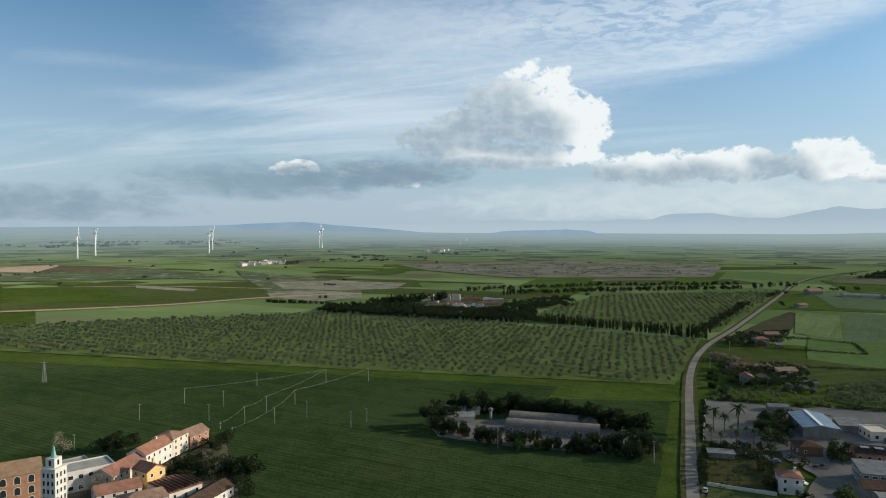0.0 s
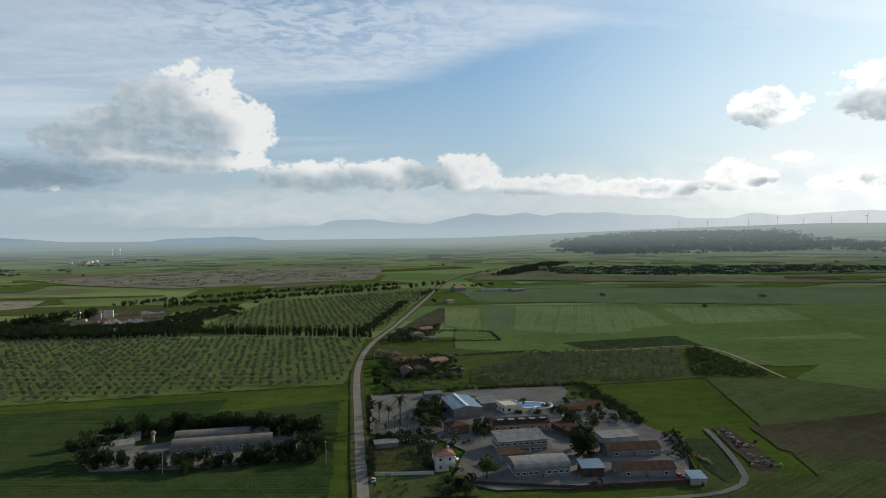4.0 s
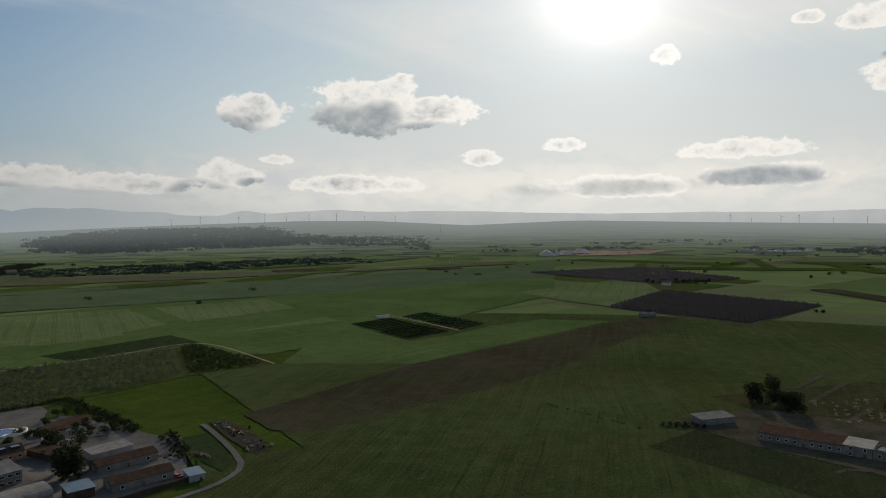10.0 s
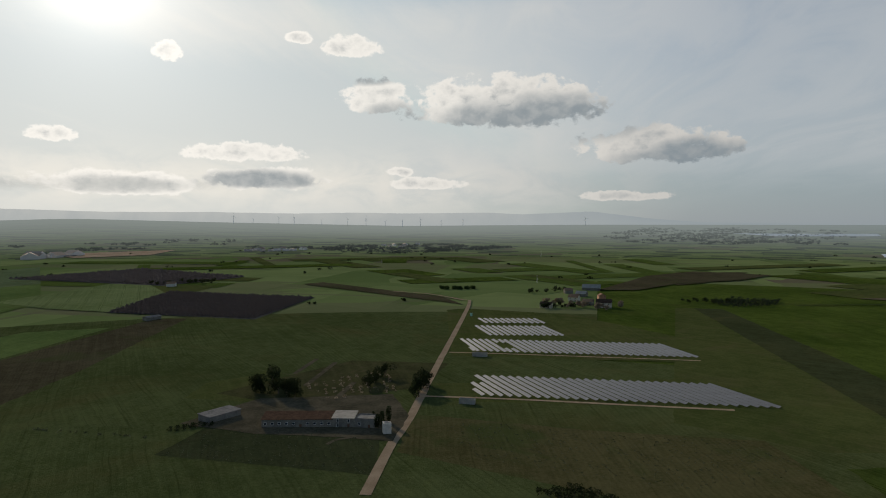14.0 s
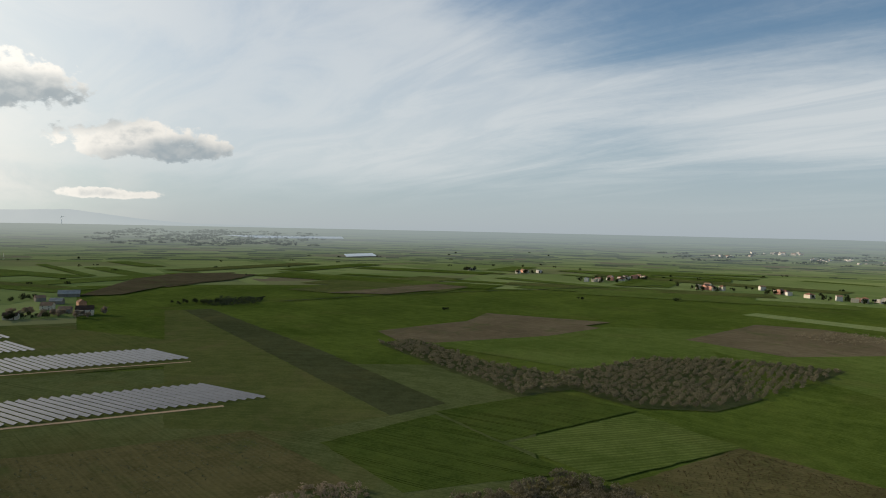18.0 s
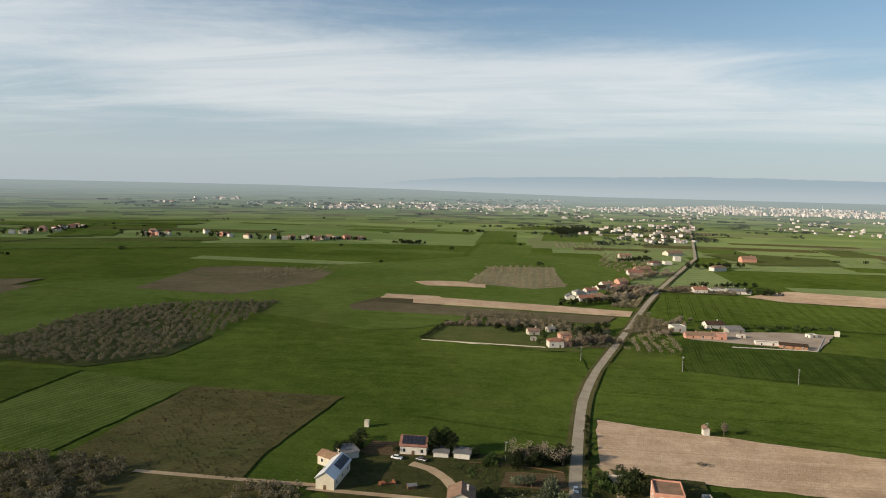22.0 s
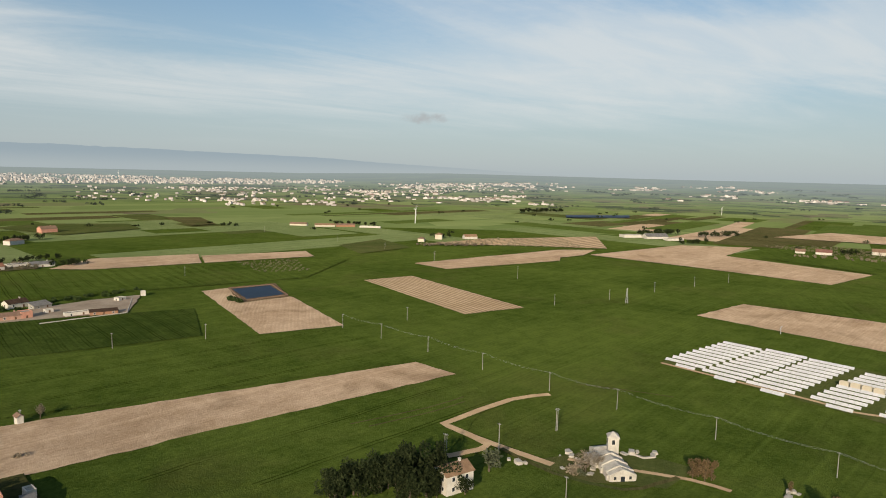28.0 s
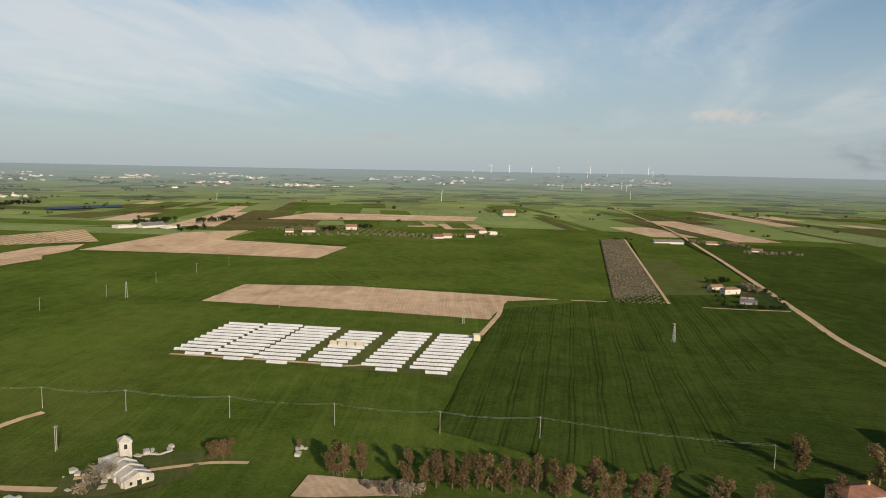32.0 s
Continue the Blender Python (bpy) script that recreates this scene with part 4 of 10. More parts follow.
sheet("field", [(377.7, 175.8), (480.8, 121.3), (479.5, 52.4), (410.5, 58.2), (358.0, 125.8)], crop("rank_grass", (0.045, 0.05, 0.02), (0.08, 0.08, 0.035), 20, patch=(0.11, 0.09, 0.05), big=0.05), "weedy yard with broken concrete")
sheet("field", [(316.9, 150.8), (316.5, 66.2), (262.6, 57.2), (274.2, 155.5)], crop("weeds", (0.035, 0.045, 0.018), (0.06, 0.07, 0.028), 25, 0, 0, patch=(0.08, 0.07, 0.04)), "rough weedy field before the farm")
sheet("yard", [(146.5, 272.0), (149.0, 300.0), (155.0, 334.0), (163.0, 333.0), (161.0, 296.0), (153.0, 270.0)], crop("heap_ground", (0.045, 0.04, 0.026), (0.085, 0.074, 0.05), 20), "dark trodden ground under the scrap", "yard")
# the solar park and round it
sheet("field", [(770.9, 85.2), (786.1, 65.0), (750.8, -48.7), (590.9, -150.2), (504.9, -126.4), (508.4, 52.5)], meadow(10), "grass between the solar rows")
sheet("field", [(418.7, 53.2), (455.8, -132.4), (385.2, -133.2), (376.1, 36.0)], meadow(10), "grass under the solar rows")
sheet("field", [(349.8, 55.1), (333.2, -30.2), (326.2, -110.1), (281.7, -116.6), (239.3, -120.7), (247.3, -42.9), (290.9, 53.5)], stubble(8), "brown weedy field")
sheet("field", [(378.4, 54.5), (381.6, -124.9), (333.0, -134.2), (333.2, -30.2), (351.0, 52.9)], hazed_dull_wheat(8), "green strip of wheat")
sheet("field", [(823.1, -195.7), (819.5, -226.9), (505.1, -229.2), (324.3, -223.0), (317.7, -182.1), (483.7, -187.3)], crop("dim_green", (0.036, 0.046, 0.017), (0.062, 0.073, 0.029), 55, worn=0.4), "dark green diagonal field")
sheet("field", [(825.4, -175.8), (823.1, -195.7), (483.7, -187.3), (317.7, -182.1), (313.0, -131.8), (350.6, -74.9)], meadow(52), "yellow-green field")
sheet("field", [(586.8, -320.3), (606.1, -415.1), (614.1, -522.6), (506.2, -542.5), (490.4, -453.7), (504.6, -334.3), (527.0, -309.1)], fallow(20), "brown ploughed field")
sheet("field", [(956, -432.8), (1048, -692.0), (970, -709.2), (909, -513.1)], fallow(10), "far brown field")
sheet("field", [(1397, -297.1), (1426, -443.5), (1164, -291.4), (1120, -238.4)], ploughed(10), "far brown field")
strip("track", [(870.1, -322.5), (903, -557.0), (892.3, -850.5), (877.6, -1106)], 5, crop("ditch", (0.03, 0.045, 0.02), (0.05, 0.06, 0.03)), "dark grassy ditch", "ditch")
sheet("orchard_ground", [(525.5, -287.0), (531.6, -328.6), (406.9, -319.6), (355.3, -335.0), (367.2, -442.5), (332.3, -506.6), (258.1, -542.8), (241.6, -447.7), (235.2, -348.1), (263.5, -313.5), (315.7, -313.0), (316.5, -270.7), (401.8, -275.9)], crop("orchard_grass", (0.034, 0.046, 0.014), (0.068, 0.080, 0.030), 50, patch=(0.07, 0.062, 0.034)), "weedy grass under the almond orchard")
sheet("field", [(413.9, -559.6), (448.0, -729.5), (392.7, -764.0), (289.6, -752.1), (275.3, -648.0), (313.9, -559.7)], fallow(10), "brown fallow field")
sheet("field", [(196.8, -546.5), (187.1, -591.3), (130.7, -596.8), (116.6, -533.9)], ploughed(15), "dark fallow strip")
sheet("field", [(184.0, -587.9), (185.4, -612.8), (134.8, -615.0), (130.2, -594.3)], tan_soil(15), "pale bare strip")
sheet("field", [(249.2, -206.8), (256.5, -305.3), (188.5, -299.7), (191.0, -210.3)], crop("combed_green", (0.056, 0.088, 0.016), (0.106, 0.142, 0.034), -105, 3.2, 0.35, worn=0.3, seams=0.6), "pale green field combed with drill rows")
sheet("field", [(313.1, -208.2), (316.7, -298.9), (259.1, -308.3), (252.3, -205.8)], crop("lush_wheat", (0.034, 0.057, 0.010), (0.068, 0.098, 0.018), 25, 3.0, 0.12, 12, worn=0.2, seams=0.65), "green field")
sheet("field", [(292.6, -130.8), (308.4, -205.1), (245.9, -204.0), (205.1, -204.5), (221.2, -133.1), (245.8, -132.7)], crop("lush_wheat", (0.034, 0.057, 0.010), (0.068, 0.098, 0.018)), "green field with close rows")
sheet("field", [(183.9, -208.3), (188.7, -298.4), (112.5, -303.1), (115.6, -231.9), (112.3, -204.0), (164.6, -205.2)], stubble(35), "brown weedy field")
sheet("orchard_ground", [(201.3, -132.6), (202.8, -166.3), (203.4, -201.2), (180.9, -205.0), (150.7, -207.7), (148.2, -184.8), (140.8, -164.6)], stubble(35), "weedy ground under the almond trees")
sheet("field", [(147.2, -169.4), (156.0, -194.5), (143.9, -205.2), (92.9, -204.1), (87.4, -201.1)], stubble(35), "brown weedy strip")
strip("track", [(151.2, -203.1), (122.2, -205.2), (86.5, -208.5)], 2.5, dirt, "thin path between the fields")
# south: along the road
sheet("field", [(-4.9, -302.6), (-51.2, -295.3), (-224.2, -271.8), (-226.8, -243.6), (-135.4, -244.2), (-42.5, -244.1), (-5.8, -249.2)], tan_soil(6), "pale bare tilled field")
sheet("field", [(-216.3, -531.4), (-239.0, -532.5), (-263.2, -468.7), (-241.1, -364.9), (-187.8, -374.3)], tan_soil(60), "pale bare field by the pond")
sheet("field", [(-355.9, -506.9), (-408.4, -502.5), (-382.6, -338.4), (-329.0, -346.1)], furrowed_tan(FURROW, 4.2), "pale field ridged in straight furrows")
sheet("field", [(-467.0, -571.6), (-715.4, -573.8), (-624.6, -499.7), (-466.3, -519.3)], furrowed_tan(-3, 7), "pale furrowed field")
sheet("field", [(-147.2, -715.4), (-198.3, -770.7), (-304.7, -755.4), (-280.0, -685.4), (-178.4, -692.9)], tan_soil(3), "brown bare field")
sheet("field", [(-302.1, -739.9), (-422.0, -722.3), (-405.3, -674.7), (-283.1, -684.9)], tan_soil(3), "brown bare field")
sheet("field", [(159.0, -610.0), (35.8, -599.6), (-35.4, -591.6), (-31.5, -564.9), (149.3, -571.9)], tan_soil(3), "pale brown strip")
sheet("field", [(197.5, -545.1), (178.2, -565.5), (-20.9, -560.8), (-11.1, -527.1), (187.5, -523.5)], fallow(3), "dark brown strip")
sheet("field", [(173.2, -701.3), (105.9, -724.9), (105.9, -686.2), (164.6, -677.9)], tan_soil(3), "small pale field")
sheet("field", [(-491.2, -757.6), (-586.9, -795.9), (-559.2, -691.3), (-464.8, -670.1)], meadow(5), "yellowish field")
sheet("field", [(-63.0, -495.2), (-185.9, -469.2), (-158.8, -390.0), (-51.9, -400.2)], deep_wheat(88, 12), "dark wheat striped with wheel tracks")
sheet("field", [(-68.4, -719.1), (-143.7, -698.5), (-429.3, -639.0), (-320.6, -546.7), (-51.8, -569.0)], wheat(86, 10), "green wheat with wheel tracks")
sheet("field", [(-11.6, -409.6), (-152.1, -382.5), (-186.9, -368.7), (-245.1, -355.1), (-226.1, -274.1), (-6.3, -312.5)], wheat(3, 30), "wide green field")
sheet("field", [(361.9, -526.6), (115.5, -439.3), (4.0, -418.8), (-0.6, -388.8), (4.7, -276.1), (76.6, -286.3), (193.9, -352.6)], wheat(3, 0.0), "deep green field")
sheet("field", [(-86.9, -245.5), (-227.7, -241.8), (-214.0, -205.5), (-154.8, -171.2), (-104.0, -185.4), (-45.8, -239.4)], wheat(5, 28), "green wheat by the farm lane")
sheet("field", [(182.7, -703.4), (159.0, -717.0), (112.5, -720.4), (102.2, -682.6), (169.3, -684.4)], tan_soil(3), "pale patch")
sheet("field", [(-63.7, -516.9), (-139.0, -538.5), (-173.2, -539.8), (-146.1, -482.0), (-68.6, -491.9)], surface("yard_earth", (0.30, 0.235, 0.175), (0.45, 0.37, 0.285), 0.06, 0.95, fine=0.8, bump=0.3, bump_scale=2, spec=0.0), "pale earthen yard of the farm", "yard")
sheet("field", [(110.4, -440.8), (104.2, -501.9), (18.5, -479.6), (4.0, -430.4), (26.0, -426.7)], meadow(10), "enclosed lawn and garden")
sheet("field", [(-175.1, -1186), (-242.6, -1240), (-364.6, -1188), (-351.8, -1089), (-228.9, -1039)], meadow(10), "yellowish field")
sheet("field", [(-462.3, -1307), (-521.8, -1278), (-486.6, -1126), (-437.7, -1112)], stubble(10), "pale stubble patch")
sheet("field", [(127.7, -711.2), (127.7, -872.9), (49.2, -892.7), (24.4, -720.3), (54.9, -692.8)], crop("orchard_floor", (0.15, 0.135, 0.08), (0.23, 0.205, 0.13), 5), "pale orchard floor")
sheet("field", [(657.6, -507.7), (533.3, -586.3), (515.6, -456.1), (536.1, -366.8), (521.3, -329.8)], fallow(10), "brown field")
# west
sheet("field", [(-466.1, -566.3), (-715.5, -571.6), (-756.1, -546.6), (-693.3, -518.3), (-467.4, -520.4)], tan_soil(4), "pale brown field")
sheet("field", [(-702.8, -516.7), (-922, -518.1), (-991, -444.5), (-852.4, -416.0), (-827.4, -241.2), (-712.9, -241.6), (-714.1, -370.1)], tan_soil(8), "pale bare field")
sheet("field", [(-466.2, -245.6), (-539.6, -245.8), (-555.3, -155.5), (-543.2, -27.1), (-538.4, 14.0), (-521.6, -25.7), (-453.0, -34.1), (-460.3, -108.6)], tan_soil(8), "pale brown bare field")
sheet("field", [(-1409, -488.4), (-1430, -137.4), (-1308, -134.4), (-1204, -506.0)], tan_soil(3), "far pale field")
sheet("field", [(-589.3, -715.1), (-729.2, -725.3), (-917, -663.1), (-784.3, -547.9), (-703.4, -638.2)], furrowed_tan(10, 12), "vineyard rows in pale soil")
sheet("field", [(-879.3, -385.4), (-838.0, -237.2), (-768.6, -95.7), (-952, -99.4), (-1016, -288.8), (-1010, -423.8)], wheat(40, 26), "wheat strip")
sheet("field", [(-1040, 82.4), (-1053, 118.8), (-528.3, 93.8), (-529.5, 55.1)], crop("vineyard_floor", (0.10, 0.09, 0.06), (0.16, 0.14, 0.09), 62, 4, 0.5), "vineyard with grey rows")
sheet("field", [(-1013, 122.4), (-1034, 180.5), (-697.4, 145.0), (-685.4, 103.1)], wheat(62, 14), "green field")
sheet("field", [(-818.3, 112.5), (-818.9, 147.3), (-689.7, 143.4), (-677.9, 102.0)], meadow(50), "dry grass plot")
sheet("field", [(-678.7, 104.7), (-700.6, 156.3), (-539.0, 136.0), (-528.1, 92.9)], meadow(50), "dry grass plot")
sheet("field", [(-1024, 198.4), (-1036, 406.9), (-853.6, 390.2), (-713.4, 327.6), (-733.5, 204.6)], deep_wheat(55), "dark green fields beyond the lane")
sheet("field", [(-733.5, 204.6), (-713.4, 327.6), (-401.2, 188.1), (-552.4, 188.6)], deep_wheat(30), "deep green field")
sheet("field", [(-487.8, -29.5), (-578.2, 89.2), (-596.2, 165.4), (-485.1, 189.9), (-348.9, 188.2), (-267.4, 161.0), (-225.1, 26.2), (-251.9, -37.8), (-332.9, -36.0)], deep_wheat(-2, 13), "dark wheat with winding wheel tracks")
sheet("field", [(-555.5, -239.1), (-886.3, -238.9), (-1021, 30.8), (-554.0, 11.8), (-556.7, -26.7), (-553.0, -248.2)], wheat(30, 0.0), "green field")
# a darker crop, whose colour also takes in lens vignetting
sheet("field", [(-379.7, 91.9), (-449.1, 171.2), (-377.3, 177.4), (-279.3, 198.2), (-199.2, 171.3), (-171.9, 22.8), (-220.9, 42.1), (-292.5, 87.9)], deep_wheat(80), "deep green wheat behind the tree row, darkened for vignetting")
sheet("yard", [(-190.4, -72.7), (-205.7, -72.8), (-206.4, -37.5), (-196.9, -38.3)], tan_soil(40), "bare tan ploughed corner")
sheet("yard", [(-330.3, -192.7), (-408.7, -195.2), (-404.8, -42.3), (-318.2, -40.9), (-324.1, -110.2)], meadow(5), "grass among the white tunnels", "yard")
sheet("yard", [(-174.8, -153.8), (-188.3, -147.3), (-204.7, -140.9), (-214.4, -128.1), (-217.8, -111.0), (-195.7, -109.5), (-179.8, -127.9)], meadow(30), "trodden grass round the ruined chapel", "yard")
strip("lane", [(-239.6, -194.3), (-220.2, -200.2), (-182.2, -196.8), (-177.0, -193.5), (-178.0, -169.8), (-179.4, -158.0), (-181.1, -144.3)], 3.5, dirt, "pale winding dirt lane")
strip("lane", [(-177.0, -193.5), (-176.2, -170.8), (-165.1, -170.4), (-157.0, -172.4)], 3.5, dirt, "pale dirt lane to the house")
strip("lane", [(-537.2, 12.3), (-532.7, -25.7), (-470.3, -29.0), (-407.4, -35.8)], 3.5, dirt, "pale dirt lane to the tunnels")
strip("lane", [(-2030, 184.9), (-1335, 216.2), (-922, 207.3), (-552.4, 188.6), (-451.7, 182.0), (-391.3, 183.6), (-262.1, 186.8)], 5, dirt, "straight pale gravel lane")
strip("lane", [(-537.2, 22.4), (-537.8, 61.0), (-532.1, 134.3), (-533.7, 182.5)], 2.5, dirt, "thin dirt path")
strip("lane", [(-1053, 118.8), (-522.5, 96.0)], 2.5, dirt, "pale path by the vineyard")
strip("lane", [(-189.0, -143.9), (-197.1, -127.8), (-208.0, -108.1), (-210.5, -95.3)], 2.2, dirt, "faint wheel path", "path")

for pts in ([(-148.0, -218.5), (-184.0, -214.5), (-206.0, -215.5)], [(-152.0, -212.0), (-182.0, -209.5), (-202.0, -210.5)], [(-262.0, -196.0), (-271.0, -181.0), (-282.0, -157.0)]):
    strip("lane", pts, 1.0, stubble(10), "faint yellowed wheel scratches in the wheat", "path")
strip("lane", [(-206.4, -111.5), (-196.0, -113.5), (-184.0, -118.0), (-176.0, -140.0), (-177.4, -165.0)], 2.0, stubble(40), "faint trodden grass path", "path")
# main road, straight under the camera
strip("verge", [(-153.5, -1103), (-70.5, -740.9), (-20.9, -474.6), (-4.4, -381.8), (1.4, -327.1), (2.4, -275.5), (2.1, -215.1)] + [(0, -120), (-3, 80), (-9, 180)] + [(-14.3, 255.5), (-20.9, 343.2), (-30.7, 496.7), (-25.9, 606.9), (-2.6, 743.2), (44.7, 1050), (94.7, 1374), (162.4, 1587), (262.6, 1797)], 8.6, stubble(90), "dry grass verge along the road", "verge")
strip("road", [(-153.5, -1103), (-70.5, -740.9), (-20.9, -474.6), (-4.4, -381.8), (1.4, -327.1), (2.4, -275.5), (2.1, -215.1)] + [(0, -120), (-3, 80), (-9, 180)] + [(-14.3, 255.5), (-20.9, 343.2), (-30.7, 496.7), (-25.9, 606.9), (-2.6, 743.2), (44.7, 1050), (94.7, 1374), (162.4, 1587), (262.6, 1797)], 4.5, asphalt, "straight worn grey country road")
strip("road", [(-153.5, -1103), (-192.3, -1424), (-314.6, -2478), (-326.9, -2843)], 4.6, asphalt, "far straight road to the town")
# white farm track to the north-east
strip("track", [(242.9, 56.6), (304.4, 58.0), (341.9, 56.7), (464.7, 58.6), (832.4, 64.6), (870.0, 76.2), (940, 133.7), (963, 183.8)], 4.5, dirt, "pale straight dirt track")
strip("track", [(75.3, 246.8), (94.5, 247.6), (113.5, 249.0), (127.0, 254.5), (137.0, 265.5), (145.0, 296.0), (151.0, 332.0)], 2.8, pale_gravel, "dirt track to the depot")

# ---------------------------------------------------------------- plants


def leaves(centres, radii, count, size, rand, squash=1.0, fill=0.55):
    """Small crossed leaf clumps scattered over round lobes."""
    centres, radii = np.array(centres, float), np.array(radii, float)
    w = radii ** 2 / (radii ** 2).sum()
    k = rand.choice(len(radii), count, p=w)
    d = rand.normal(size=(count, 3))
    d /= np.linalg.norm(d, axis=1)[:, None]
    c = centres[k] + d * (radii[k] * rand.uniform(fill, 1.05, count))[:, None] * np.array([1, 1, squash])
    a = rand.normal(size=(count, 3)) + d * 0.6
    a /= np.linalg.norm(a, axis=1)[:, None]
    b = np.cross(a, rand.normal(size=(count, 3)))
    b /= np.linalg.norm(b, axis=1)[:, None]
    s = size * rand.uniform(0.6, 1.3, count)[:, None]
    n = np.cross(a, b)
    v = np.stack([c - a * s, c + b * s * 0.7 + n * s * 0.2, c + a * s, c - b * s * 0.7 + n * s * 0.2], 1).reshape(-1, 3)
    return v


def crown_mesh(name, v, mat):
    me = bpy.data.meshes.new(name)
    n = len(v) // 4
    me.from_pydata(v.tolist(), [], [(4 * i, 4 * i + 1, 4 * i + 2, 4 * i + 3) for i in range(n)])
    me.materials.append(mat)
    return me


def trunk_mesh(h, r, limbs, rand, spread=0.5):
    bm = bmesh.new()
    p = Vector((0, 0, -0.1))
    q = Vector((rand.normal() * 0.04 * h, rand.normal() * 0.04 * h, h))
    tube(bm, p, q, r, r * 0.6, 7)
    for i in range(limbs):
        a = 6.28 * (i + rand.uniform(0, 0.6)) / max(1, limbs)
        s = p.lerp(q, rand.uniform(0.55, 1.0))
        e = s + Vector((math.cos(a) * spread, math.sin(a) * spread, rand.uniform(0.5, 1.0))) * h * rand.uniform(0.5, 0.9)
        tube(bm, s, e, r * 0.45, r * 0.12, 5)
    me = bpy.data.meshes.new("trunk")
    bm.to_mesh(me)
    bm.free()
    me.materials.append(bark)
    return me


def tree_kind(kind, seed):
    """Trunk and crown meshes of one tree about its true size; the crown's height in metres follows."""
    rd = np.random.default_rng(seed)
    if kind == "olive":
        c = [(rd.normal() * 0.8, rd.normal() * 0.8, 2.3 + rd.normal() * 0.4) for _ in range(6)]
        return trunk_mesh(1.3, 0.22, 4, rd, 0.7), crown_mesh("crown", leaves(c, [1.3] * 6, 420, 0.28, rd, 0.8), leaf_olive)
    if kind == "orchard":
        c = [(rd.normal() * 0.9, rd.normal() * 0.9, 2.4 + rd.normal() * 0.5) for _ in range(6)]
        return trunk_mesh(1.3, 0.18, 6, rd, 0.8), crown_mesh("crown", leaves(c, [1.3] * 6, 380, 0.22, rd, 0.85), leaf_orchard)
    if kind == "broad":
        c = [(rd.normal() * 1.7, rd.normal() * 1.7, 5.2 + rd.normal() * 1.2) for _ in range(9)]
        return trunk_mesh(3.2, 0.3, 6, rd), crown_mesh("crown", leaves(c, rd.uniform(1.2, 2.2, 9), 1100, 0.36, rd, 0.9), leaf_green)
    if kind == "dark":
        c = [(rd.normal() * 1.5, rd.normal() * 1.5, 5.0 + rd.normal() * 1.6) for _ in range(9)]
        return trunk_mesh(3.0, 0.3, 5, rd), crown_mesh("crown", leaves(c, rd.uniform(1.3, 2.2, 9), 1000, 0.38, rd, 1.0), leaf_dark)
    if kind == "russet":
        c = [(rd.normal() * 0.9, rd.normal() * 0.9, 2.5 + 7.0 * i / 10) for i in range(11)]
        return trunk_mesh(5.0, 0.28, 7, rd, 0.3), crown_mesh("crown", leaves(c, rd.uniform(0.9, 1.9, 11), 1100, 0.30, rd, 1.1), leaf_rust)
    if kind == "pine":
        c = [(rd.normal() * 2.0, rd.normal() * 2.0, 6.6 + rd.normal() * 0.4) for _ in range(9)]
        return trunk_mesh(5.4, 0.32, 6, rd, 0.7), crown_mesh("crown", leaves(c, rd.uniform(1.2, 1.9, 9), 1000, 0.34, rd, 0.6), leaf_dark)
    if kind == "cypress":
        c = [(rd.normal() * 0.12, rd.normal() * 0.12, 1.0 + 9.0 * i / 11) for i in range(12)]
        r = [1.15 * math.sin(0.5 + 2.5 * (1 - i / 12.5)) ** 0.8 + 0.12 for i in range(12)]
        return trunk_mesh(2.0, 0.2, 0, rd), crown_mesh("crown", leaves(c, r, 620, 0.32, rd, 1.2), leaf_dark)
    if kind == "bare":
        c = [(rd.normal() * 1.3, rd.normal() * 1.3, 4.0 + rd.normal() * 0.9) for _ in range(7)]
        return trunk_mesh(2.6, 0.22, 8, rd, 0.6), crown_mesh("crown", leaves(c, rd.uniform(1.1, 1.8, 7), 520, 0.20, rd, 1.0, 0.3), leaf_dry)
    if kind == "bush":
        c = [(rd.normal() * 0.8, rd.normal() * 0.8, 0.9 + rd.normal() * 0.25) for _ in range(6)]
        return trunk_mesh(0.5, 0.1, 4, rd), crown_mesh("crown", leaves(c, rd.uniform(0.7, 1.1, 6), 330, 0.26, rd, 0.9), leaf_green)
    if kind == "dry_bush":
        c = [(rd.normal() * 0.8, rd.normal() * 0.8, 0.9 + rd.normal() * 0.25) for _ in range(6)]
        return trunk_mesh(0.5, 0.1, 4, rd), crown_mesh("crown", leaves(c, rd.uniform(0.7, 1.1, 6), 330, 0.22, rd, 0.9), leaf_dry)
    # palm: a tall stem with arching fronds
    v = []
    for i in range(26):
        a, lift = rd.uniform(0, 6.28), rd.uniform(-0.5, 1.1)
        d, s = np.array([math.cos(a), math.sin(a), 0]), np.array([-math.sin(a), math.cos(a), 0])
        at = np.array([0, 0, 8.0])
        for j in range(4):
            step = d * 0.65 + np.array([0, 0, (lift - 0.42 * j) * 0.55])
            w0, w1 = (0.18, 0.36, 0.34, 0.2)[j], (0.36, 0.34, 0.2, 0.03)[j]
            v += [at - s * w0, at + s * w0, at + step + s * w1, at + step - s * w1]
            at = at + step
    bm = bmesh.new()
    tube(bm, (0, 0, -0.1), (0.15, 0.1, 8.1), 0.26, 0.2, 8)
    me = bpy.data.meshes.new("trunk")
    bm.to_mesh(me)
    bm.free()
    me.materials.append(bark)
    return me, crown_mesh("crown", np.array(v), leaf_palm)


